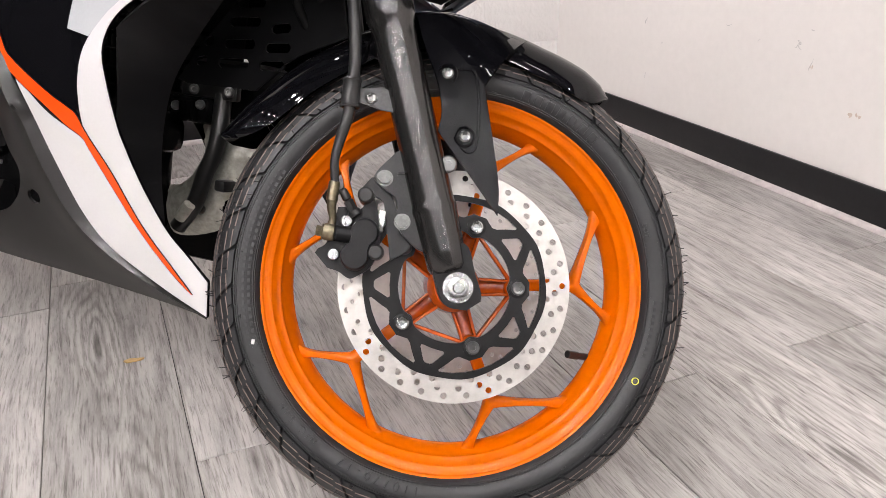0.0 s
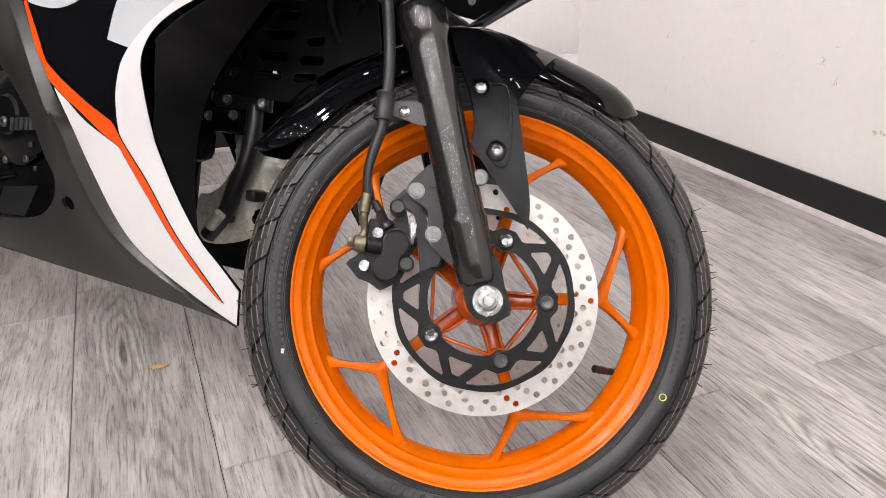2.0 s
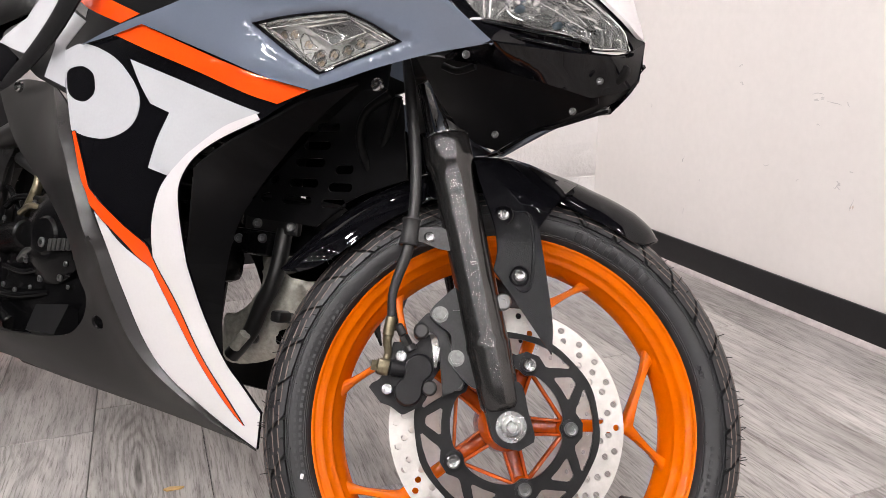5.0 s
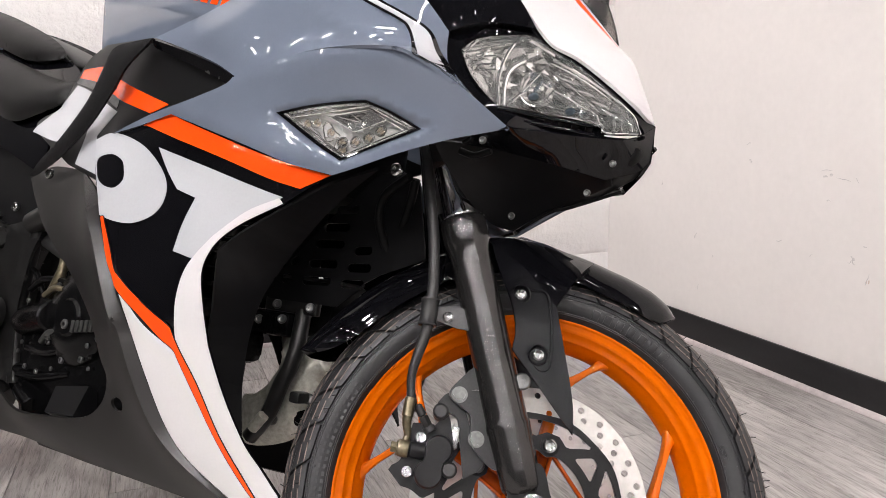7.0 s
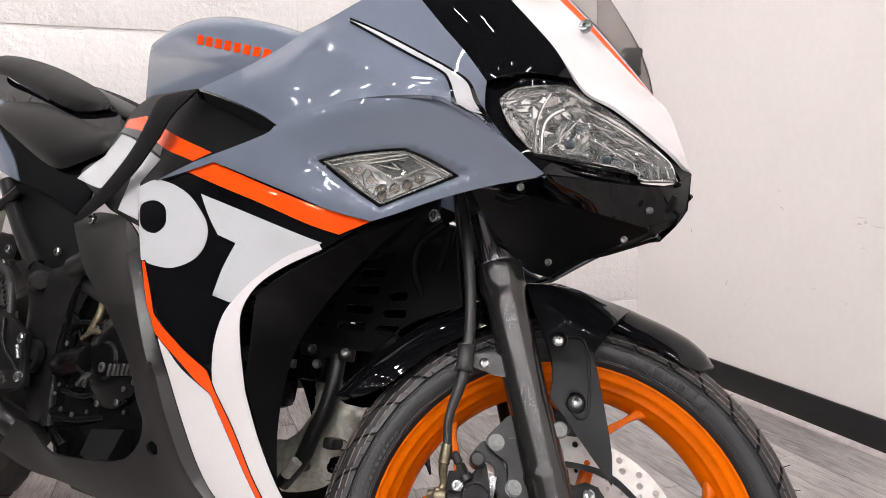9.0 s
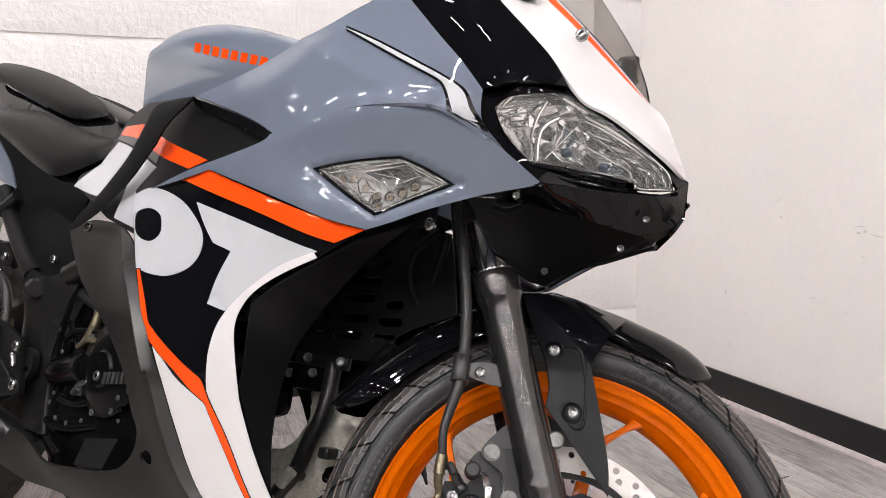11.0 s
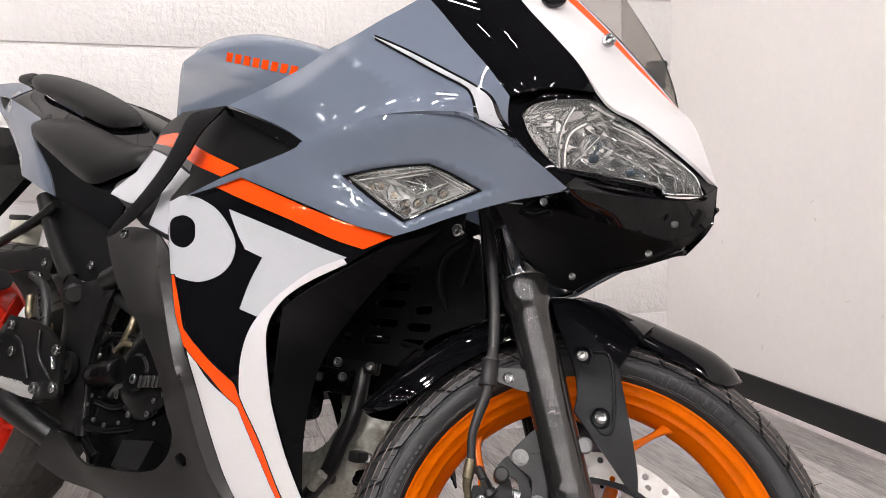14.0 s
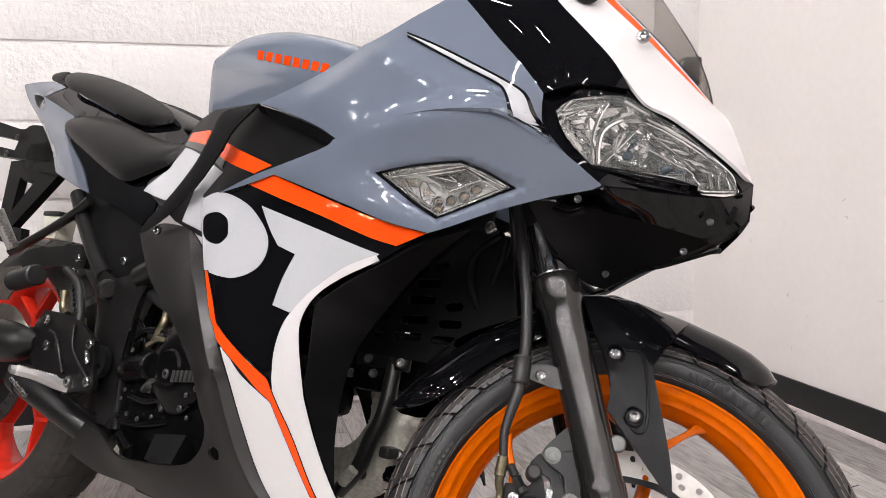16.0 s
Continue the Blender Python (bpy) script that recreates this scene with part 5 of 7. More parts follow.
def facet_bowl(skin, rings, seed, segments=26, jitter=0.0025):
    """A reflector bowl of many flat mirror facets behind a lens."""
    rng = random.Random(seed)
    loop = skin.flat
    mid = loop.mean(0)
    pick = [int(i) for i in np.linspace(0, len(loop), segments, endpoint=False)]
    bm = bmesh.new()
    rows = []
    for n, (shrink, sink) in enumerate(rings):
        flat = mid + (loop[pick] - mid) * shrink
        q = np.zeros((segments, 3))
        q[:, 0], q[:, 2], q[:, 1] = flat[:, 0], flat[:, 1], skin.heights(flat) + sink
        rows.append([bm.verts.new((x, y + (rng.uniform(-jitter, jitter) if n else 0), z)) for x, y, z in q])
    for a, b in zip(rows, rows[1:]):
        for k in range(segments):
            bm.faces.new((a[k], b[k], b[(k + 1) % segments], a[(k + 1) % segments]))
    bm.faces.new(rows[-1])
    bmesh.ops.triangulate(bm, faces=bm.faces)
    return bm


# upper fairing in slate grey
UP_SKIN, FAIRING_UP = skin_part("fairing_upper", FAIRING_UPPER, GREY, "slate grey gloss upper fairing", 0.004, 0.008, 0.09, step=0.008, ridges=[(smooth_open(FOLD_A), 0.0060, 0.055)], calm=0.035)
LOW_SKIN, FAIRING_LOW = skin_part("fairing_cheek", FAIRING_LOWER, GREY, "slate grey gloss cheek fairing with recessed indicator", 0.004, 0.006, 0.04, step=0.0048, dents=[(RECESS, 0.0085, 0.011)], holes=[smooth_flat(INDICATOR)], calm=0.030)
bm = sheet(UP_SKIN, 0.0009, 0.011, outline=grown(FAIR_FLASH_GREY, 0.0028), lift=-0.0020)
part("flash_edge", mirrored(bm), PIN, FAIRING_UP, "", 30)
part("flash_edge", bm, PIN, FAIRING_UP, "black line decal", 30)
decal("flash", UP_SKIN, FAIR_FLASH_GREY, PALE, FAIRING_UP, "pale grey flash decal", 0.0030)


def indicator():
    """Indicator set in the cheek: dark gasket, silver bowl with bulbs, clear lens."""
    loop = smooth_flat(INDICATOR)
    mid = loop.mean(0)
    top = LOW_SKIN.place(loop)
    bm = bmesh.new()
    rows = []
    for shrink, sink in ((1.035, -0.0025), (1.0, -0.0030), (0.95, 0.001), (0.95, 0.004), (1.02, 0.004)):
        q = LOW_SKIN.place(mid + (loop - mid) * shrink)
        q[:, 1] += sink
        rows.append([bm.verts.new(p) for p in q])
    for a, b in zip(rows, rows[1:] + rows[:1]):
        for k in range(len(a)):
            bm.faces.new((a[k], a[(k + 1) % len(a)], b[(k + 1) % len(a)], b[k]))
    body = part("indicator", bm, GLOSS, BIKE, "clear-lens indicator with a black gasket", 40)
    bm = bmesh.new()
    rows = []
    for shrink, sink in ((0.955, 0.0010), (0.945, -0.0022), (0.900, -0.0020), (0.83, 0.005), (0.84, 0.008)):
        q = LOW_SKIN.place(mid + (loop - mid) * shrink)
        q[:, 1] += sink
        rows.append([bm.verts.new(p) for p in q])
    for a, b in zip(rows, rows[1:] + rows[:1]):
        for k in range(len(a)):
            bm.faces.new((a[k], a[(k + 1) % len(a)], b[(k + 1) % len(a)], b[k]))
    part("rim", bm, SILVER_PAINT, body, "bright silvered inner rim", 40)
    flat_ring = Skin([(p[0], LOW_SKIN.heights([p[:2]])[0], p[1], *p[2:]) for p in INDICATOR], 1, 0, 0.03)
    part("reflector", facet_bowl(flat_ring, ((0.985, 0.003), (0.93, 0.016), (0.80, 0.019), (0.6, 0.021), (0.35, 0.023)), 5, 26, 0.0035), SILVER_SOFT, body, "silvered reflector bowl", 0)

    def at(u, v, sink):
        """A place in the lens: u along its length, v up."""
        a, b, c, d = (np.array(LOW_SKIN.place([INDICATOR[i][:2]])[0]) for i in (0, 3, 5, 7))
        p = a * (1 - u) * (1 - v) + 0 * a
        q = (1 - u) * ((1 - v) * d + v * a) + u * ((1 - v) * c + v * b)
        q[1] += sink
        return Vector(q)
    def line(name, spots, r, sink, material=SILVER_PAINT, closed=False):
        bm = bmesh.new()
        pts = [at(u, v, sink) for u, v in spots]
        for a, b in zip(pts, pts[1:] + pts[:1] if closed else pts[1:]):
            add_rod(bm, a, b, r, None, 8, 0.3)
        return part(name, bm, material, body, "", 40)

    line("frame_line", ((0.059, 0.908), (0.941, 0.882), (0.937, 0.088), (0.044, 0.04)), 0.0013, 0.002, closed=True)
    line("frame_line", ((0.076, 0.837), (0.056, 0.075), (0.867, 0.133), (0.877, 0.421)), 0.0012, 0.006)
    # raised silver plate with a sunk window, over the row of bulbs
    quad, sunk = ((0.433, 0.828), (0.908, 0.825), (0.877, 0.472), (0.443, 0.398)), ((0.515, 0.770), (0.800, 0.770), (0.780, 0.570), (0.525, 0.560))
    bm = bmesh.new()
    rows = [[bm.verts.new(at(u, v, d)) for u, v in loop] for loop, d in ((quad, 0.016), (quad, 0.0055), (sunk, 0.0060), (sunk, 0.015))]
    for a, b in zip(rows, rows[1:]):
        for k in range(4):
            bm.faces.new((a[k], a[(k + 1) % 4], b[(k + 1) % 4], b[k]))
    bm.faces.new(rows[-1])
    part("bezel", bm, CHROME_DARK, body, "stepped silver plate", 20)
    line("bezel_edge", quad, 0.0010, 0.0055, closed=True)
    line("bezel_edge", ((0.515, 0.770), (0.640, 0.560), (0.665, 0.770)), 0.0010, 0.0070)
    for u, v in ((0.125, 0.777), (0.224, 0.750), (0.216, 0.513), (0.190, 0.290), (0.105, 0.174), (0.314, 0.234), (0.473, 0.226), (0.668, 0.286)):
        p = at(u, v, 0.013)
        bm = bmesh.new()
        bmesh.ops.create_uvsphere(bm, u_segments=14, v_segments=8, radius=0.0032, matrix=Matrix.Translation(p))
        part("bulb", bm, BULB, body, "amber bulb")
        for r in (0.0046, 0.0064) if v < 0.3 else (0.0050,):
            bm = bmesh.new()
            add_lathe(bm, [(r * 0.82, 0.002), (r, -0.0045), (r * 1.10, -0.0045), (r * 0.95, 0.003)], between(p, p + Vector((-0.1, 1, -0.1))), 18)
            part("bulb_cup", bm, SILVER_PAINT, body)
    for spots in (((0.189, 0.820), (0.115, 0.668), (0.225, 0.645), (0.106, 0.456), (0.237, 0.387)), ((0.115, 0.668), (0.120, 0.578), (0.042, 0.381), (0.144, 0.355)),
                  ((0.225, 0.645), (0.326, 0.734), (0.341, 0.679), (0.274, 0.503), (0.268, 0.414)), ((0.106, 0.456), (0.051, 0.324), (0.068, 0.250), (0.199, 0.366))):
        line("facet_rib", spots, 0.0009, 0.0075)
    bm = bmesh.new()
    rows = []
    for shrink, rise in ((0.985, -0.0005), (0.95, -0.0035), (0.85, -0.005), (0.4, -0.0065)):
        q = LOW_SKIN.place(mid + (loop - mid) * shrink)
        q[:, 1] += rise
        rows.append([bm.verts.new(p) for p in q])
    for a, b in zip(rows, rows[1:]):
        for k in range(len(a)):
            bm.faces.new((a[k], b[k], b[(k + 1) % len(a)], a[(k + 1) % len(a)]))
    bm.faces.new(rows[-1])
    lens = part("lens", bm, LENS, body, "clear moulded lens", 40)
    lens.visible_shadow = False


indicator()

FAR_NOSE = -0.40
# side panel: gloss black, with its graphics
SIDE_SKIN, SIDE_PANEL = skin_part("side_panel", SIDE, GLOSS, "gloss black side panel with white, pale grey and orange graphics", 0.004, 0.006, 0.05, cut=FAR_NOSE, calm=0.0)
decal("stripe", SIDE_SKIN, DEC_STRIPE, FLAME, SIDE_PANEL, "orange-red stripe decal", 0.0020)
decal("round_shape", SIDE_SKIN, DEC_D, PALE, SIDE_PANEL, "pale grey rounded shape", holes=[DEC_HOLE])
decal("angled_shape", SIDE_SKIN, DEC_T, PALE, SIDE_PANEL, "pale grey angled shape")
bm = sheet(SIDE_SKIN, 0.0009, 0.011, outline=grown(DEC_PIN, 0.0016), lift=-0.0016)
part("pinstripe_edge", bm, PIN, SIDE_PANEL)
decal("white_sweep", SIDE_SKIN, DEC_WHITE, WHITE, SIDE_PANEL, "white sweeping edge and lower panel", 0.0010, cut=FAR_NOSE)
decal("pinstripe", SIDE_SKIN, DEC_PIN, FLAME, SIDE_PANEL, "orange-red pinstripe", 0.0024, cut=FAR_NOSE)

GRAPH_SKIN, LOWER_COWL = skin_part("lower_cowl", GRAPHITE, MATTE_GREY, "matt graphite plastic lower cowl with a round hole", 0.004, 0.005, 0.04, holes=[smooth_flat(GRAPH_HOLE)], cut=FAR_NOSE)
skin_part("cowl_edge", GRAPHITE_EDGE, SATIN_GREY, "satin graphite turned edge of the lower cowl", 0.004, cut=FAR_NOSE)
skin_part("inner_panel", INNER_PANEL, MATTE, "matt black inner fairing panel", 0.004, 0.008, 0.05)
skin_part("trim_strap", STRAP, RUBBER_TRIM, "black ribbed rubber trim strap", 0.005, 0.007, 0.022, step=0.007)
COVER_SKIN, TANK_COVER = skin_part("tank_cover", COVER, MATTE, "matt black tank side cover", 0.004, 0.0)
decal("cover_stripe", COVER_SKIN, COVER_ORANGE, FLAME, TANK_COVER, "orange-red stripe decal")
decal("cover_band", COVER_SKIN, COVER_BLACK, PIN, TANK_COVER)
decal("cover_pale", COVER_SKIN, COVER_PALE, PALE, TANK_COVER, "pale grey decal")

skin_part("vent_lip", VENT_LIP, GLOSS, "gloss black lip of the fairing vent", 0.006)

# nose
COWL_SKIN, NOSE = skin_part("nose_cowl", COWL, WHITE, "white gloss nose cowl", 0.004, 0.012, 0.06, calm=0.03)
decal("nose_stripe", COWL_SKIN, COWL_STRIPE, FLAME, NOSE, "orange-red stripe decal")
skin_part("nose_side", BLACK_SIDE, GLOSS, "gloss black nose side panel", 0.004, 0.008, 0.06, calm=0.03)
skin_part("beak", BEAK, GLOSS, "gloss black chin under the headlight", 0.004, 0.004, 0.03)
skin_part("chin_duct", DUCT, MATTE, "black moulded chin duct", 0.004, 0.004, 0.03)
part("chin_core", inflate([(-0.105, 0.705), (-0.060, 0.640), (-0.015, 0.658), (0.030, 0.672), (0.064, 0.690), (0.094, 0.712), (0.090, 0.735), (0.0, 0.735)], 0.030, 4.0), INNER, BIKE, "", 40)
_, WINDSCREEN = skin_part("windscreen", SCREEN, SMOKE, "smoked clear windscreen", 0.003, 0.004, 0.03)


def headlight():
    sk, body = skin_part("headlight", SURROUND, GLOSS, "twin headlight with clear lens in a gloss black surround", 0.004, -0.004, 0.03, holes=[Skin(LAMP, 1).flat])
    lamp = Skin(LAMP, 1, -0.010, 0.035)
    loop = lamp.flat
    mid = loop.mean(0)
    part("reflector", facet_bowl(Skin(LAMP, 1, 0, 0.03), ((1.0, -0.001), (0.985, 0.010), (0.90, 0.022), (0.66, 0.034), (0.45, 0.038), (0.22, 0.040)), 3, 26, 0.0025), CHROME_DARK, body, "silvered headlight bowl", 0)

    def spot(u, v, sink):
        q = Skin(LAMP, 1, 0, 0.03).place([(u, v)])[0]
        q[1] += sink
        return Vector(q)
    lo, hi = loop.min(0), loop.max(0)
    w, h = hi - lo
    def place(u, v, sink):
        return spot(lo[0] + w * u, lo[1] + h * v, sink)

    # two lamp bowls, each with a blue-grey shield over its bulb
    for (u, v), (su, sv), r in (((0.369, 0.409), (0.393, 0.323), 0.0200), ((0.596, 0.263), (0.593, 0.222), 0.0150)):
        p = place(u, v, 0.028)
        m = between(p, p + Vector((0.55, -0.80, 0.05)))
        bm = bmesh.new()
        add_lathe(bm, [(r * 0.25, -0.010), (r * 0.55, -0.007), (r * 0.85, 0.002), (r, 0.012), (r * 1.05, 0.012), (r * 0.90, 0.000), (r * 0.55, -0.009)], m, 32)
        part("lamp_bowl", bm, SILVER_PAINT, body, "mirror lamp bowl", 40)
        bm = bmesh.new()
        c = place(su, sv, 0.016)
        bmesh.ops.create_uvsphere(bm, u_segments=18, v_segments=10, radius=1.0, matrix=Matrix.Translation(c) @ Matrix.Rotation(radians(-50), 4, "Z") @ Matrix.Rotation(radians(-8), 4, "Y") @ Matrix.Diagonal((0.0095, 0.006, 0.0042, 1.0)))
        part("bulb_shield", bm, SHIELD, body, "blue-grey bulb shield", 60)
    # flat chrome blades, the light guide along the upper edge, ribs and frame
    for pts, r in ((((0.399, 0.800, 0.010), (0.315, 0.701, 0.010), (0.258, 0.569, 0.010), (0.249, 0.384, 0.010), (0.269, 0.117, 0.010)), 0.0030), (((0.253, 0.896, 0.008), (0.221, 0.709, 0.008), (0.212, 0.482, 0.008), (0.229, 0.263, 0.008), (0.247, 0.121, 0.008)), 0.0022),
                   (((0.007, 0.722, 0.010), (0.161, 0.851, 0.010), (0.258, 0.906, 0.010)), 0.0018), (((0.072, 0.573, 0.010), (0.171, 0.630, 0.010)), 0.0012), (((0.070, 0.498, 0.010), (0.177, 0.553, 0.010)), 0.0012), (((0.166, 0.677, 0.010), (0.181, 0.540, 0.010)), 0.0010),
                   (((0.027, 0.646, 0.010), (0.104, 0.699, 0.010), (0.216, 0.762, 0.010)), 0.0012), (((0.348, 0.955, 0.004), (0.402, 0.909, 0.004), (0.487, 0.835, 0.004)), 0.0034),
                   (((0.479, 0.780, 0.004), (0.598, 0.690, 0.004), (0.763, 0.538, 0.004), (0.897, 0.366, 0.004), (0.955, 0.255, 0.004), (0.980, 0.114, 0.004)), 0.0019), (((0.478, 0.729, 0.005), (0.579, 0.661, 0.005), (0.744, 0.508, 0.005), (0.875, 0.341, 0.005), (0.928, 0.224, 0.005), (0.950, 0.095, 0.005)), 0.0012),
                   (((0.447, 0.765, 0.016), (0.294, 0.211, 0.016)), 0.0010), (((0.421, 0.512, 0.018), (0.741, 0.245, 0.014)), 0.0010), (((0.489, 0.647, 0.018), (0.613, 0.484, 0.016), (0.748, 0.289, 0.012)), 0.0010),
                   (((0.277, 0.118, 0.003), (0.530, 0.119, 0.003), (0.774, 0.120, 0.003), (0.814, 0.024, 0.003), (0.985, 0.080, 0.003)), 0.0014),
                   (((0.835, 0.262, 0.008), (0.856, 0.067, 0.008)), 0.0020), (((0.875, 0.281, 0.008), (0.896, 0.085, 0.008)), 0.0013), (((0.748, 0.221, 0.008), (0.767, 0.121, 0.008)), 0.0015), (((0.926, 0.251, 0.008), (0.954, 0.111, 0.008)), 0.0018)):
        bm = bmesh.new()
        add_tube(bm, [place(*q) for q in pts], r, 8)
        part("chrome_rib", bm, SILVER_PAINT, body, "", 40)
    # dark steps behind the light guide
    for (u0, v0), (u1, v1) in (((0.53, 0.60), (0.62, 0.56)), ((0.62, 0.50), (0.71, 0.46)), ((0.70, 0.40), (0.79, 0.36)), ((0.78, 0.31), (0.85, 0.27))):
        bm = bmesh.new()
        add_tube(bm, [place(u0, v0, 0.014), place((u0 + u1) / 2, (v0 + v1) / 2, 0.012), place(u1, v1, 0.010)], 0.0028, 8)
        part("lamp_step", bm, CHROME_DARK, body, "", 40)
    lens_bm = sheet(lamp, 0.002, 0.012, lift=-0.001)
    lens = part("lens", lens_bm, LENS, body, "clear headlight lens", 40)
    lens.visible_shadow = False
    # slotted grille bar under the lens
    p0, p1 = np.array(LAMP[12][:3]), np.array(LAMP[10][:3])
    for dz, dy, r in ((-0.0035, -0.004, 0.0022), (-0.0125, -0.001, 0.0028)):
        bm = bmesh.new()
        add_tube(bm, [Vector(p0 + (p1 - p0) * t + np.array((0, dy, dz))) for t in (0.02, 0.35, 0.68, 0.98)], r, 10)
        part("grille_bar", bm, GLOSS, body, "", 50)
    for k in range(7):
        t = k / 6
        p = Vector(p0 + (p1 - p0) * (0.08 + 0.84 * t))
        bm = bmesh.new()
        add_box(bm, (-0.0013, -0.002, -0.0125), (0.0013, 0.006, -0.0035), Matrix.Translation(p) @ Matrix.Rotation(radians(-48), 4, "Z") @ Matrix.Rotation(radians(24), 4, "Y"), bevel=0.0005)
        part("grille_tooth", bm, INNER, body)

headlight()

# tank, seats, tail
bm = inflate(TANK, 0.142, 4.5, lambda x, z: float(np.interp(x, [-0.87, -0.78, -0.62, -0.38], [0.80, 0.92, 1.0, 0.95])), 10)
TANK_OB = part("fuel_tank", bm, GREY, BIKE, "slate grey gloss fuel tank with orange name bars", 50)
for name, outline, swell, label in (("rider_seat", SEAT, 0.026, "black vinyl rider seat"), ("pillion_seat", PILLION, 0.026, "black vinyl pillion seat pad")):
    skin_part(name, outline, VINYL, label, 0.030, swell, 0.040, step=0.010)
part("seat_middle", inflate([(x, z - 0.006) for x, y, z in SEAT], 0.100, 6.0), VINYL, BIKE, "", 50)
part("pillion_middle", inflate([(x, z - 0.006) for x, y, z in PILLION], 0.070, 6.0), VINYL, BIKE, "", 50)
skin_part("grab_pad", [(-1.5767, -0.05, 1.0405), (-1.575, -0.045, 1.0517), (-1.533, -0.04, 1.0545), (-1.5034, -0.04, 1.0455), (-1.5008, -0.05, 1.0272), (-1.4797, -0.06, 1.0073), (-1.5515, -0.055, 1.0256)], MATTE, "black rubber pad behind the pillion seat", 0.02, 0.008, 0.02)
skin_part("tail_fairing", TAIL, GREY, "slate grey gloss tail fairing", 0.004, 0.006, 0.04)
skin_part("tail_side", TAIL_SIDE, GLOSS, "gloss black tail side panel", 0.004, 0.005, 0.04)
bm = inflate([(-1.60, 0.985), (-1.40, 0.950), (-1.10, 0.86), (-0.95, 0.80), (-1.0, 0.74), (-1.2, 0.74), (-1.45, 0.86)], 0.075, 4.0)
part("tail_core", bm, INNER, BIKE, "black under-seat tray", 40)


# ---- front mudguard, caliper, hose ----
def mudguard():
    """A narrow arched guard that hugs the tyre; its ends are rounded."""
    W = wheel_frame(AXLE)
    def arch(a):
        return float(np.interp(a, [60, 63, 68, 79, 90, 100, 110, 124, 142, 157], [0.307, 0.314, 0.318, 0.319, 0.326, 0.341, 0.338, 0.330, 0.331, 0.337]))
    section = [(0.0, 0.0), (0.018, -0.002), (0.034, -0.008), (0.046, -0.016), (0.054, -0.026), (0.059, -0.037), (0.0615, -0.047)]
    full = [(-w, d) for w, d in reversed(section)] + section[1:]
    angles = np.linspace(60, 157, 60)
    bm = bmesh.new()
    rows = []
    for layer in (0.0, -0.003):
        grid = []
        for a in angles:
            e = min(1.0, (a - 60) / 9.0, (157 - a) / 12.0)
            k = math.sqrt(max(0.02, 1 - (1 - e) ** 2))
            deep = k * (1.0 if not 92 < a < 118 else 1.15)
            grid.append([bm.verts.new(W @ Vector((*polar(arch(a) + d * deep + layer, a), w * (0.35 + 0.65 * k)))) for w, d in full])
        rows.append(grid)
    for g in rows:
        for a, b in zip(g, g[1:]):
            for k in range(len(full) - 1):
                bm.faces.new((a[k], a[k + 1], b[k + 1], b[k]))
    for i in range(len(angles) - 1):
        for k in (0, len(full) - 1):
            bm.faces.new((rows[0][i][k], rows[0][i + 1][k], rows[1][i + 1][k], rows[1][i][k]))
    for i in (0, len(angles) - 1):
        for k in range(len(full) - 1):
            bm.faces.new((rows[0][i][k], rows[0][i][k + 1], rows[1][i][k + 1], rows[1][i][k]))
    guard = fpart("front_mudguard", bm, GLOSS, BIKE, "gloss black front mudguard", 45)
    # shoulder facet over the fork, and the stay plate with its screws
    for sgn in (-1, 1):
        def lean(z):
            return -0.112 + max(0.0, z - 0.505) * 0.36
        flat_ = [(-0.0960, 0.590, 1), (-0.0824, 0.5815), (-0.054, 0.5650), (-0.0172, 0.5300), (-0.0094, 0.5209, 1), (0.010, 0.4603), (0.0248, 0.4117), (0.0293, 0.3790, 1), (-0.0096, 0.4183), (-0.0519, 0.4603, 1), (-0.0516, 0.484), (-0.0618, 0.5173), (-0.0859, 0.5641)]
        out = [(q[0], lean(q[1]), *q[1:]) for q in flat_]
        sk = Skin(out, 1, 0.0, 0.008)
        bm = sheet(sk, 0.004, 0.005)
        if sgn > 0:
            bm = mirrored(bm)
        stay = fpart("guard_stay", bm, GLOSS_SOFT, guard, "gloss black fork stay plate", 40)
        bm = bmesh.new()
        ridge = [(-0.0560, 0.5400), (-0.0420, 0.5350), (-0.0232, 0.5350), (-0.0135, 0.5067), (-0.0085, 0.4725), (-0.0080, 0.4480), (-0.0160, 0.4420), (-0.0260, 0.4470)]
        add_tube(bm, [(x, (sk.heights([(x, z)])[0] - 0.0002) * -sgn, z) for x, z in ridge], [0.0004, 0.0016, 0.0018, 0.0018, 0.0018, 0.0018, 0.0014, 0.0004], 10, 6)
        fpart("stay_ridge", bm, GLOSS_SOFT, guard, "", 60)
        # flared shoulder that runs from the guard's crown down to the stay's ridge
        bm = bmesh.new()
        low = [(-0.0094, lean(0.5209), 0.5209), (-0.0172, lean(0.530), 0.5300), (-0.054, lean(0.565), 0.5650), (-0.0824, lean(0.5815), 0.5815), (-0.0960, lean(0.590), 0.590)]
        high = [(*polar(arch(a) - 0.010, a), a) for a in (83, 89, 97, 105, 113)]
        high = [(x, -0.038, AXLE.z + z) for x, z, a in high]
        lo_l, hi_l = spline(low, 4), spline(high, 4)
        rows = []
        for layer in (0.0, 0.003):
            grid = []
            for p, q in zip(lo_l, hi_l):
                line = []
                for k in range(9):
                    u = k / 8
                    c = Vector(p).lerp(Vector(q), u)
                    c += Vector((0.0, -0.010, 0.006)) * math.sin(math.pi * u) + Vector((0, layer, -layer))
                    line.append(bm.verts.new((c.x, c.y if sgn < 0 else -c.y, c.z)))
                grid.append(line)
            rows.append(grid)
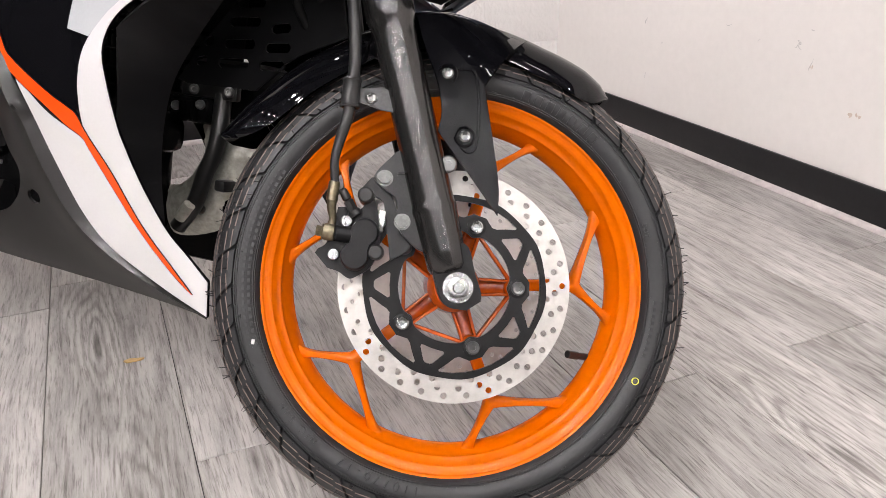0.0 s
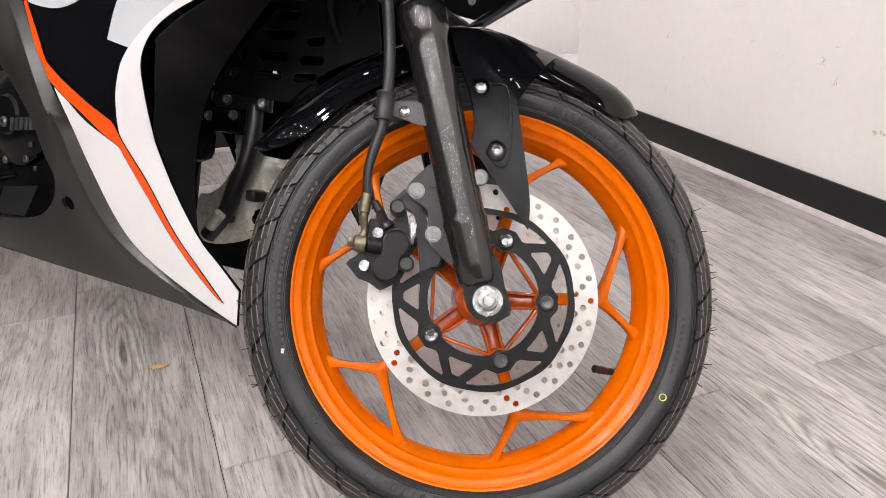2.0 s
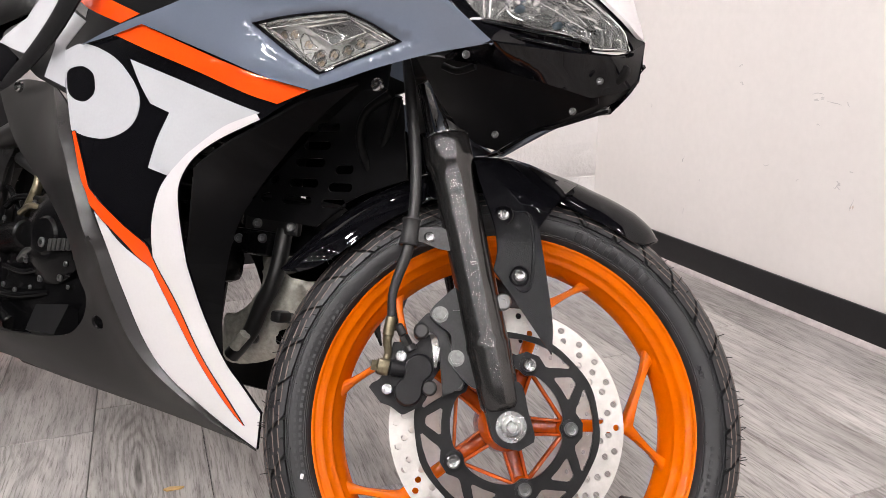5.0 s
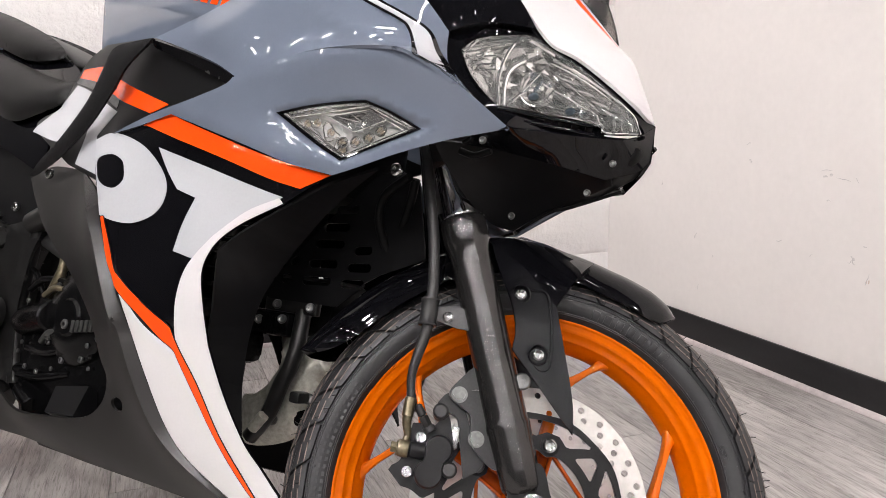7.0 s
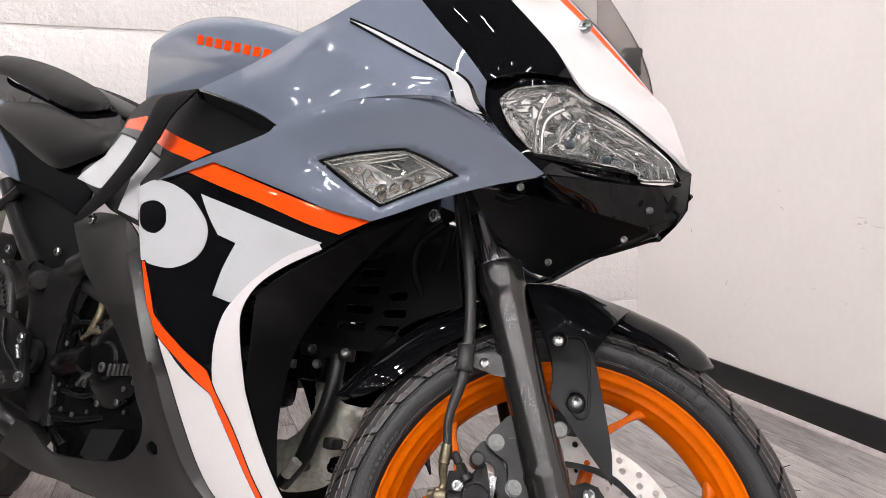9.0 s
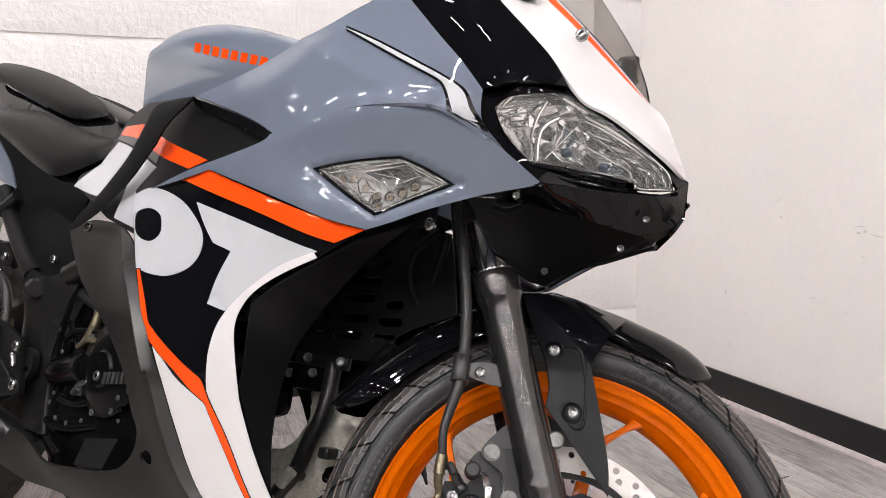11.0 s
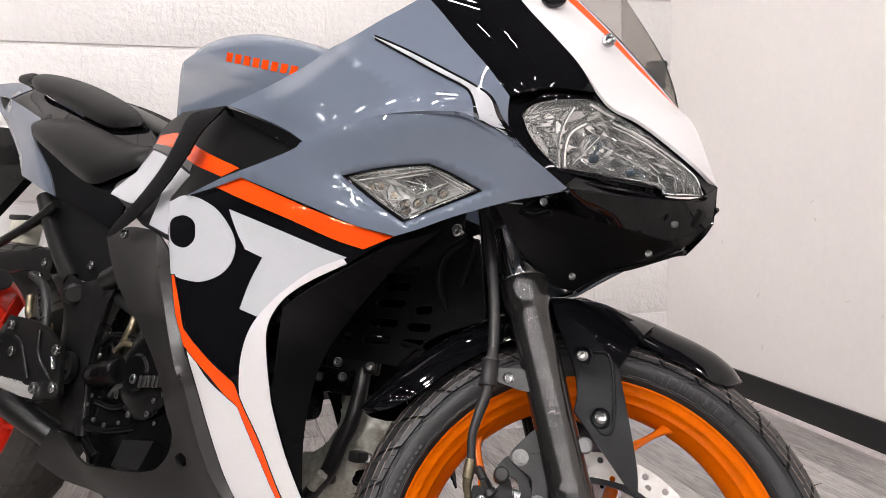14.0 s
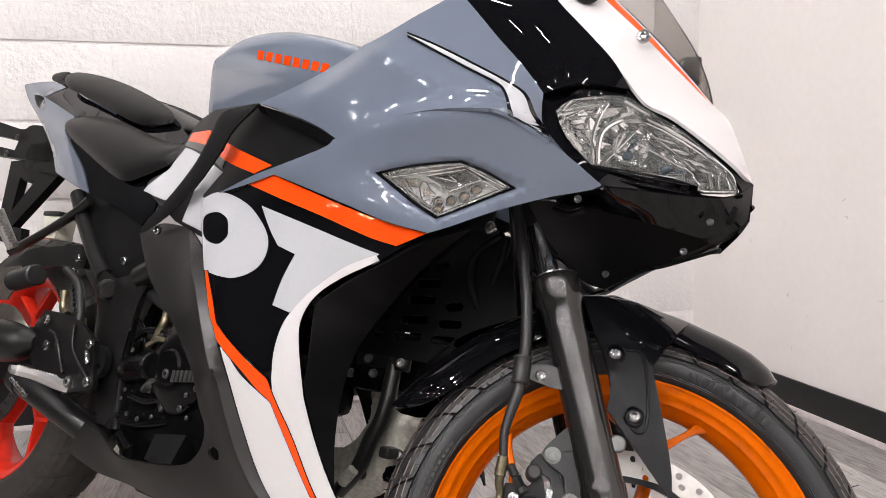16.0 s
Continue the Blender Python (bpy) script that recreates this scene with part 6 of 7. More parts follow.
        for g in rows:
            for a_, b_ in zip(g, g[1:]):
                for k in range(8):
                    bm.faces.new((a_[k], a_[k + 1], b_[k + 1], b_[k]))
        for i in range(len(lo_l) - 1):
            for k in (0, 8):
                bm.faces.new((rows[0][i][k], rows[0][i + 1][k], rows[1][i + 1][k], rows[1][i][k]))
        for i in (0, len(lo_l) - 1):
            for k in range(8):
                bm.faces.new((rows[0][i][k], rows[0][i][k + 1], rows[1][i][k + 1], rows[1][i][k]))
        fpart("guard_shoulder", bm, GLOSS, guard, "", 45)
        for x, z in ((-0.052, 0.5269), (-0.0217, 0.4589)):
            y = sk.heights([(x, z)])[0]
            m = between(Vector((x, y if sgn < 0 else -y, z)), Vector((x, (y - 1) if sgn < 0 else -y + 1, z)))
            bm = bmesh.new()
            add_lathe(bm, [(0.0085, -0.001), (0.0115, 0.0005), (0.0120, 0.0015), (0.0108, 0.0022), (0.0095, 0.0010)], m, 26)
            fpart("screw_seat", bm, GLOSS, guard, "", 40)
            bm = bmesh.new()
            add_lathe(bm, [(0.0028, 0.0015), (0.0028, 0.0040), (0.0048, 0.0046), (0.0064, 0.0034), (0.0070, 0.0)], m, 22, closed=False)
            fpart("stay_screw", bm, STEEL, guard, "zinc plated socket screw", 40)


mudguard()


def disk_frame(x, y, z):
    """A frame at that place whose z points to the bike's right."""
    return Matrix.Translation((x, y, z)) @ Matrix(((1, 0, 0), (0, 0, -1), (0, 1, 0))).to_4x4()


def caliper():
    def plate(outline, y0, y1):
        bm = bmesh.new()
        add_plate(bm, smooth_flat(outline), y0 - y1, Matrix(((1, 0, 0, 0), (0, 0, -1, y0), (0, 1, 0, 0), (0, 0, 0, 1))))
        return bm
    body = fpart("brake_caliper", plate([(-0.1635, 0.3044, 1), (-0.1609, 0.3095, 1), (-0.1525, 0.3180), (-0.1490, 0.3400), (-0.1467, 0.3592, 1), (-0.1350, 0.3612), (-0.1230, 0.3600), (-0.1100, 0.3760), (-0.1010, 0.3560), (-0.0950, 0.3300), (-0.0990, 0.3010), (-0.1154, 0.2850), (-0.1226, 0.2825), (-0.1344, 0.2880), (-0.1469, 0.2900, 1)], -0.066, -0.092), CALIPER, BIKE, "satin black two-piston brake caliper", 40)
    # figure-of-eight piston housing
    loop = []
    c1, c2, r = Vector((-0.1123, 0.3360)), Vector((-0.1188, 0.3080)), 0.0150
    for k in range(26):
        a = radians(-42 + k * 264 / 25)
        loop.append((c1.x + r * math.cos(a + radians(-15)), c1.y + r * math.sin(a + radians(-15))))
    for k in range(26):
        a = radians(138 + k * 264 / 25)
        loop.append((c2.x + r * math.cos(a + radians(-15)), c2.y + r * math.sin(a + radians(-15))))
    bm = bmesh.new()
    M = Matrix(((1, 0, 0, 0), (0, 0, -1, 0), (0, 1, 0, 0), (0, 0, 0, 1)))
    mid = Vector((sum(p[0] for p in loop) / 52, sum(p[1] for p in loop) / 52))
    rows = []
    for s, y in ((1.06, -0.088), (1.03, -0.104), (1.0, -0.110), (0.94, -0.1125)):
        rows.append([bm.verts.new((mid.x + (p[0] - mid.x) * s, y, mid.y + (p[1] - mid.y) * s)) for p in loop])
    loft(bm, rows)
    fpart("piston_housing", bm, CALIPER, body, "", 40)
    for x, z, r in ((-0.1182, 0.3768, 0.0094), (-0.0970, 0.3165, 0.0094)):
        bm = bmesh.new()
        add_rod(bm, (x, -0.070, z), (x, -0.1105, z), r, r * 0.93, 26, 0.25)
        fpart("slide_pin_boot", bm, HOSE, body, "rubber slide pin boot")
    for x, z in ((-0.1345, 0.3451), (-0.1428, 0.3061)):
        bm = bmesh.new()
        add_lathe(bm, [(0.0030, 0.002), (0.0030, 0.006), (0.0058, 0.006), (0.0066, 0.005), (0.0066, 0.0)], disk_frame(x, -0.0915, z), 20, closed=False)
        fpart("caliper_screw", bm, STEEL, body, "socket screw", 40)
    bm = bmesh.new()
    add_rod(bm, (-0.1655, -0.098, 0.3290), (-0.1590, -0.098, 0.3292), 0.0066, None, 6, 0.1)
    add_rod(bm, (-0.1595, -0.098, 0.3292), (-0.1575, -0.098, 0.3293), 0.0088, None, 20)
    fpart("banjo_bolt", bm, BRASS, body, "yellow passivated banjo bolt", 30)
    bm = bmesh.new()
    add_lathe(bm, [(0.0040, -0.006), (0.0090, -0.006), (0.0098, -0.003), (0.0098, 0.003), (0.0090, 0.006), (0.0040, 0.006)], Matrix.Translation((-0.1515, -0.098, 0.3296)) @ Matrix.Rotation(radians(90), 4, "Y"), 24)
    fpart("banjo", bm, BRASS, body, "yellow passivated banjo union", 40)
    bm = bmesh.new()
    add_rod(bm, (-0.1450, -0.098, 0.3300), (-0.1250, -0.096, 0.3312), 0.0085, 0.0095)
    fpart("port", bm, CALIPER, body)
    bm = bmesh.new()
    add_tube(bm, [(-0.1515, -0.098, 0.3320), (-0.1500, -0.0985, 0.3450), (-0.1535, -0.100, 0.3580), (-0.1543, -0.101, 0.3750)], [0.0048, 0.0040, 0.0052, 0.0062], 14)
    add_rod(bm, (-0.1541, -0.1008, 0.3640), (-0.1546, -0.1015, 0.3860), 0.0066, 0.0062, 16)
    fpart("hose_ferrule", bm, BRASS, body, "yellow passivated hose end", 40)
    bm = bmesh.new()
    add_rod(bm, (-0.1285, -0.096, 0.3570), (-0.1370, -0.098, 0.3680), 0.0058, None, 6)
    add_rod(bm, (-0.1370, -0.098, 0.3680), (-0.1460, -0.100, 0.3795), 0.0052, 0.0046, 14, 0.4)
    add_rod(bm, (-0.1250, -0.095, 0.3530), (-0.1295, -0.096, 0.3585), 0.0078, 0.0074, 14)
    fpart("bleed_nipple", bm, HOSE, body, "rubber-capped bleed nipple", 40)
    bm = plate([(-0.1130, 0.4010), (-0.1240, 0.3880, 1), (-0.1180, 0.3800), (-0.1000, 0.3760), (-0.0930, 0.3560), (-0.0860, 0.3330), (-0.0800, 0.3100, 1), (-0.0640, 0.3230), (-0.0560, 0.3420, 1), (-0.0780, 0.3620), (-0.0950, 0.3920)], -0.066, -0.080)
    fpart("pad_bracket", bm, MOUNT, body, "dark cast pad bracket", 40)
    bm = bmesh.new()
    add_box(bm, (-0.1010, -0.0900, 0.3400), (-0.0930, -0.0700, 0.3640), bevel=0.001)
    fpart("pad_spring", bm, STEEL, body, "bright pad spring")
    # cast lug on the fork leg that carries the caliper
    lug = [(-0.1130, 0.4010), (-0.0945, 0.4300, 1), (-0.0650, 0.4560, 1), (-0.0420, 0.4100, 1), (-0.0330, 0.3300, 1), (-0.0500, 0.3270), (-0.0740, 0.3440), (-0.0800, 0.3600), (-0.0850, 0.3800), (-0.0990, 0.3880)]
    slot = [(-0.0870, 0.4030), (-0.0827, 0.4090), (-0.0600, 0.4090, 1), (-0.0520, 0.3650, 1), (-0.0600, 0.3600), (-0.0729, 0.3741)]
    bm = bmesh.new()
    add_plate(bm, smooth_flat(lug), 0.010, Matrix(((1, 0, 0, 0), (0, 0, -1, -0.080), (0, 1, 0, 0), (0, 0, 0, 1))))
    mount = fpart("caliper_mount", bm, MOUNT, BIKE, "grey-black cast caliper mount", 40)
    bm = bmesh.new()
    add_plate(bm, smooth_flat(lug), 0.004, Matrix(((1, 0, 0, 0), (0, 0, -1, -0.0895), (0, 1, 0, 0), (0, 0, 0, 1))), [smooth_flat(slot)])
    fpart("mount_rib", bm, MOUNT, mount, "", 40)
    for x, z in ((-0.1010, 0.4000), (-0.0735, 0.3550)):
        bm = bmesh.new()
        f = disk_frame(x, -0.093, z)
        add_lathe(bm, [(0.003, 0.0), (0.0092, 0.0), (0.0094, 0.0018), (0.003, 0.0018)], f, 24)
        add_plate(bm, [polar(0.0072, 60 * k + 10) for k in range(6)], 0.0060, f @ Matrix.Translation((0, 0, 0.0018)))
        fpart("mount_bolt", bm, DULL_STEEL, mount, "hexagon flange bolt", 30)
    bm = bmesh.new()
    add_lathe(bm, [(0.004, 0.0), (0.0095, 0.0), (0.0100, 0.003), (0.0080, 0.0055), (0.004, 0.0055)], disk_frame(-0.0336, -0.0955, 0.4279), 24)
    add_rod(bm, (-0.0336, -0.06, 0.4279), (-0.0336, -0.099, 0.4279), 0.0045)
    fpart("fork_screw", bm, DULL_STEEL, mount, "socket screw", 40)


caliper()


def hoses():
    for sgn in (-1, 1):
        pts = [(-0.2300, 0.10, 0.800), (-0.2030, 0.104, 0.7050), (-0.1827, 0.105, 0.6331), (-0.1665, 0.105, 0.5767), (-0.1556, 0.105, 0.5218), (-0.1535, 0.105, 0.4819)]
        low = [(-0.1535, 0.105, 0.4819), (-0.1525, 0.105, 0.4600), (-0.1565, 0.104, 0.4336), (-0.1585, 0.103, 0.4100), (-0.1546, 0.1015, 0.3860)]
        bm = bmesh.new()
        add_tube(bm, [(x, sgn * y, z) for x, y, z in pts], 0.0068, 16)
        hose = fpart("brake_hose", bm, HOSE, BIKE, "black rubber brake hose")
        bm = bmesh.new()
        add_tube(bm, [(x, sgn * y, z) for x, y, z in low], [0.0066, 0.0066, 0.0058, 0.0050, 0.0048], 16)
        fpart("hose_tail", bm, HOSE, hose, "thinner printed hose end")
        bm = bmesh.new()
        add_lathe(bm, [(0.0080, -0.016), (0.0108, -0.016), (0.0112, -0.014), (0.0100, -0.012), (0.0100, 0.012), (0.0112, 0.014), (0.0108, 0.016), (0.0080, 0.016)], Matrix.Translation((-0.1537, sgn * 0.105, 0.4850)) @ Matrix.Rotation(radians(-4), 4, "Y"), 24)
        fpart("hose_grommet", bm, HOSE, hose, "rubber grommet")
    bm = bmesh.new()
    add_plate(bm, [(-0.1480, 0.4790), (-0.1180, 0.4735), (-0.1000, 0.4740), (-0.1000, 0.4935), (-0.1180, 0.4985), (-0.1480, 0.4935)], 0.0022, Matrix(((1, 0, 0, 0), (0, 0, -1, -0.0975), (0, 1, 0, 0), (0, 0, 0, 1))))
    clip = fpart("hose_bracket", bm, CASTING, BIKE, "grey steel hose bracket", 30)
    bm = bmesh.new()
    f = disk_frame(-0.1311, -0.0997, 0.4845)
    add_lathe(bm, [(0.0026, 0.001), (0.0026, 0.0035), (0.0045, 0.0040), (0.0060, 0.0030), (0.0068, 0.0)], f, 20, closed=False)
    fpart("bracket_screw", bm, STEEL, clip, "zinc plated socket screw", 40)


hoses()

# left brake disc, seen through the wheel
W_ = wheel_frame(AXLE)
bm = bmesh.new()
holes_ = [circle(0.0031, 8, *polar(r, k * 12 + j * 4.0)) for k in range(30) for j, r in enumerate((0.1100, 0.1190, 0.1280))]
add_plate(bm, circle(0.1365, 96), 0.0040, W_ @ Matrix.Translation((0, 0, -0.0585)), [circle(0.0760, 72)] + holes_)
fpart("far_brake_disc", bm, DISC, FRONT_WHEEL, "drilled steel brake disc on the far side", 40)
from mathutils.bvhtree import BVHTree


# ---- engine, frame and dark inner parts ----
def blob(name, material, lo, hi, bevel, label="", parent=None):
    bm = bmesh.new()
    add_box(bm, lo, hi, bevel=bevel)
    return part(name, bm, material, parent or BIKE, label, 40)


def stick(name, material, pts, r, label="", parent=None, steps=14):
    bm = bmesh.new()
    add_tube(bm, pts, r, steps)
    return part(name, bm, material, parent or BIKE, label, 50)


def slab(name, material, pts, thick, label="", parent=None, swell=0.0, holes=()):
    """A shaped plate on the right side from a bike outline."""
    bm = sheet(Skin(pts, 1, -swell, 0.02), thick, 0.02, holes=holes)
    return part(name, bm, material, parent or BIKE, label, 35)


def screw(p, r=0.0075, material=STEEL, parent=None, out=(0, -1, 0), name="screw"):
    bm = bmesh.new()
    add_lathe(bm, [(r * 0.42, r * 0.25), (r * 0.42, r * 0.6), (r * 0.72, r * 0.68), (r * 0.94, r * 0.5), (r, 0)], between(Vector(p), Vector(p) + Vector(out)), 18, closed=False)
    return part(name, bm, material, parent or BIKE, "socket screw", 40)


# inner masses that close the view through the bike
blob("airbox", INNER, (-0.80, -0.115, 0.645), (-0.30, 0.115, 0.86), 0.03, "black airbox under the tank")
blob("engine_front_cover", INNER, (-0.44, -0.02, 0.45), (-0.31, 0.08, 0.535), 0.02, "black cover in front of the engine")
blob("headlight_back", INNER, (-0.24, -0.085, 0.735), (-0.02, 0.085, 0.90), 0.03, "black headlight housing back")
blob("dash_core", INNER, (-0.35, -0.11, 0.86), (-0.12, 0.11, 0.97), 0.03, "black cockpit housing")
CRANK = blob("crankcase", ENGINE, (-0.86, -0.115, 0.235), (-0.565, 0.115, 0.47), 0.03, "black engine crankcase")
blob("cylinder", ENGINE, (-0.70, -0.075, 0.45), (-0.52, 0.075, 0.66), 0.02, "black engine cylinder", CRANK)
for k in range(6):
    blob("cooling_fin", ENGINE, (-0.72, -0.092, 0.478 + k * 0.024), (-0.50, 0.092, 0.484 + k * 0.024), 0.002, "", CRANK)
bm = bmesh.new()
c = Vector((-0.7200, -0.1180, 0.4225))
add_lathe(bm, [(0.030, 0.020), (0.052, 0.018), (0.058, 0.012), (0.066, 0.010), (0.074, 0.004), (0.078, -0.02)], disk_frame(*c), 40, closed=False)
add_lathe(bm, [(0.0, 0.024), (0.026, 0.024), (0.030, 0.020)], disk_frame(*c), 40, closed=False)
part("clutch_cover", bm, ENGINE, CRANK, "round black engine cover with name bars", 40)
for k in range(8):
    bm = bmesh.new()
    p = Vector((-0.6996, -0.1420, 0.4106)) + Vector((0.0105 * k, 0, 0.0015 * k))
    add_box(bm, (p.x, -0.1455, p.z - 0.009), (p.x + 0.0072, -0.141, p.z + 0.009), bevel=0.001)
    part("name_bar", bm, DULL_STEEL, CRANK)
for p in ((-0.7181, -0.1400, 0.4117), (-0.7680, -0.1300, 0.3887), (-0.7766, -0.1200, 0.4638)):
    screw(p, 0.008, DULL_STEEL, CRANK)
bm = bmesh.new()
add_rod(bm, (-0.9023, -0.0900, 0.3968), (-0.7684, -0.1300, 0.4184), 0.026, 0.024, 24)
part("starter_boss", bm, ENGINE, CRANK, "black round boss")
stick("clutch_hose", BRASS, [(-0.8111, -0.1150, 0.4487), (-0.7902, -0.1200, 0.4737), (-0.7887, -0.1150, 0.5017), (-0.8151, -0.1000, 0.5313)], 0.0085, "olive banded hose")
stick("coolant_hose", HOSE, [(-0.7296, -0.1200, 0.5068), (-0.8032, -0.1100, 0.5207), (-0.8684, -0.1000, 0.5370)], 0.012, "black hose")
blob("sump", ENGINE, (-0.83, -0.09, 0.20), (-0.62, 0.09, 0.25), 0.02, "black engine sump", CRANK)
blob("gear_cover", ENGINE, (-0.93, -0.10, 0.27), (-0.84, 0.10, 0.42), 0.03, "", CRANK)
for a, b, r in (((-0.8488, -0.1100, 0.2913), (-0.7962, -0.1200, 0.2734), 0.013), ((-0.8942, -0.1000, 0.3173), (-0.7427, -0.1000, 0.3392), 0.010), ((-0.8533, -0.1000, 0.3683), (-0.7558, -0.1000, 0.3741), 0.009)):
    bm = bmesh.new()
    add_rod(bm, a, b, r)
    part("engine_pipe", bm, ENGINE, CRANK)
slab("step_box", MATTE, [(-0.7145, -0.1500, 0.2794, 1), (-0.7283, -0.1300, 0.3154, 1), (-0.6510, -0.1300, 0.3283, 1), (-0.6401, -0.1550, 0.2865, 1)], 0.03, "matt black moulded step in the lower cowl")

for k in range(9):
    a = 20 + 40 * k
    screw(c + Vector((0.069 * math.cos(radians(a)), -0.008, 0.069 * math.sin(radians(a)))), 0.0055, DULL_STEEL, CRANK)
for pts, r, m_ in (([(-0.8724, -0.1100, 0.4539), (-0.8263, -0.1200, 0.4727), (-0.7647, -0.1200, 0.4747), (-0.6783, -0.1300, 0.4649)], 0.006, ENGINE), ([(-0.9303, -0.1000, 0.4900), (-0.8653, -0.1100, 0.4798), (-0.8212, -0.1100, 0.4208), (-0.8113, -0.1100, 0.3456)], 0.0045, ENGINE),
                   ([(-0.8353, -0.1200, 0.3601), (-0.7735, -0.1250, 0.3585), (-0.7264, -0.1200, 0.3729), (-0.6652, -0.1200, 0.3696)], 0.0055, ENGINE), ([(-0.8428, -0.1200, 0.3159), (-0.7853, -0.1200, 0.3197), (-0.7264, -0.1100, 0.3344)], 0.0075, ENGINE),
                   ([(-0.8013, -0.1300, 0.4481), (-0.7701, -0.1350, 0.4626), (-0.7449, -0.1300, 0.4606)], 0.0050, BRASS), ([(-0.7993, -0.1200, 0.3753), (-0.7665, -0.1320, 0.3924), (-0.7378, -0.1300, 0.4006)], 0.0060, DULL_STEEL),
                   ([(-0.7807, -0.1100, 0.4897), (-0.7420, -0.1200, 0.4647), (-0.6834, -0.1200, 0.4622)], 0.004, ENGINE), ([(-0.7011, -0.1300, 0.5081), (-0.7132, -0.1300, 0.4791), (-0.6964, -0.1300, 0.4536)], 0.007, ENGINE)):
    stick("engine_hose", m_, pts, r, "", CRANK, 10)
for p, r in (((-0.8239, -0.1250, 0.3313), 0.006), ((-0.7921, -0.1250, 0.3276), 0.006), ((-0.7556, -0.1250, 0.3377), 0.005), ((-0.8520, -0.1200, 0.3671), 0.005), ((-0.8557, -0.1200, 0.4348), 0.006), ((-0.8578, -0.1200, 0.3517), 0.005), ((-0.6717, -0.1300, 0.3855), 0.006), ((-0.8077, -0.1280, 0.4065), 0.005), ((-0.6730, -0.1200, 0.3507), 0.005)):
    screw(p, r * 0.7, DULL_STEEL, CRANK)

# main frame casting and tubes
FRAME_OB = slab("frame_casting", FRAME, FRAME_PLATE, 0.040, "satin black cast frame plate", None, 0.006)
bm = bmesh.new()
add_rod(bm, (-0.9825, -0.1180, 0.5320), (-0.9446, -0.1400, 0.5309), 0.020, 0.019, 28, 0.3)
part("pivot_cap", bm, FRAME, FRAME_OB, "round black pivot cap")
bm = bmesh.new()
cap = Vector((-0.9282, -0.1280, 0.4037))
f_ = disk_frame(*cap)
add_plate(bm, circle(0.0285, 32), 0.012, f_, [circle(0.0048, 12, *polar(0.0155, 90 + 120 * k)) for k in range(3)])
part("pedal_boss", bm, FRAME, FRAME_OB, "black round boss with three holes", 40)
for pts, r in (([(-1.1961, -0.1050, 0.7185), (-1.1364, -0.1080, 0.6586), (-1.0580, -0.1150, 0.5967), (-0.9951, -0.1200, 0.5554)], 0.017), ([(-0.8831, -0.1200, 0.5629), (-0.8166, -0.1300, 0.5853), (-0.7451, -0.1400, 0.6259)], 0.020), ([(-0.8845, -0.1000, 0.2945), (-0.9030, -0.1050, 0.4003), (-0.8921, -0.1100, 0.5025), (-0.8733, -0.1150, 0.5543)], 0.012),
               ([(-1.4149, -0.1100, 0.5865), (-1.2855, -0.1150, 0.6284), (-1.1692, -0.1200, 0.6725), (-1.1177, -0.1200, 0.7026)], 0.010)):
    stick("frame_tube", FRAME, pts, r, "satin black frame tube", FRAME_OB)
slab("seat_side_plate", MATTE, [(-1.2112, -0.1000, 0.7608, 1), (-1.0748, -0.1050, 0.7362), (-0.9237, -0.1120, 0.6876, 1), (-0.8629, -0.1180, 0.5749, 1), (-0.9667, -0.1180, 0.5577), (-1.0435, -0.1120, 0.5981)], 0.006, "matt black plate under the seat")
for p in ((-0.9356, -0.1250, 0.5868), (-0.7764, -0.1750, 0.6375)):
    screw(p, 0.0085)

# rear wheel
RW = wheel_frame((-1.3966, 0, 0.325))
bm = bmesh.new()
prof = [(0.2290, 0.063), (0.2304, 0.060), (0.222, 0.052), (0.206, 0.030), (0.206, -0.030), (0.222, -0.052), (0.2304, -0.060), (0.2290, -0.063), (0.2190, -0.060), (0.2120, -0.055), (0.2000, -0.040), (0.1950, -0.020), (0.1950, 0.020), (0.2000, 0.040), (0.2120, 0.055), (0.2190, 0.060)]
add_lathe(bm, prof, RW, 72)
REAR = part("rear_wheel", bm, RED, BIKE, "red painted cast rear wheel", 50)
for k in range(5):
    bm = bmesh.new()
    base = 30 + 72 * k
    add_beam(bm, polar(0.04, base), polar(0.13, base), 0.020, 0.016, 0.040, 0.030, RW, 0, 0.01, 0.1)
    for end in (20, -20):
        add_beam(bm, polar(0.125, base), polar(0.200, base + end), 0.013, 0.011, 0.028, 0.028, RW, 0.01, 0.012, 0.1)
    part("spoke", bm, RED, REAR, "", 50)
bm = bmesh.new()
add_lathe(bm, [(0.012, -0.07), (0.035, -0.07), (0.050, -0.03), (0.050, 0.03), (0.035, 0.07), (0.012, 0.07)], RW, 40)
part("hub", bm, RED, REAR)
bm = bmesh.new()
side = [(0.2265, 0.058), (0.2320, 0.066), (0.2440, 0.0715), (0.2560, 0.0720), (0.2680, 0.0690), (0.2760, 0.0640)] + [(0.276 + 0.035 * math.sin(a), 0.064 * math.cos(a)) for a in np.linspace(0.2, math.pi / 2, 8)]
add_lathe(bm, side + [(r, -w) for r, w in reversed(side[:-1])] + [(0.222, -0.04), (0.222, 0.04)], RW, 80)
RTYRE = part("tyre", bm, RUBBER_DUSTY, REAR, "dusty black road tyre", 60)
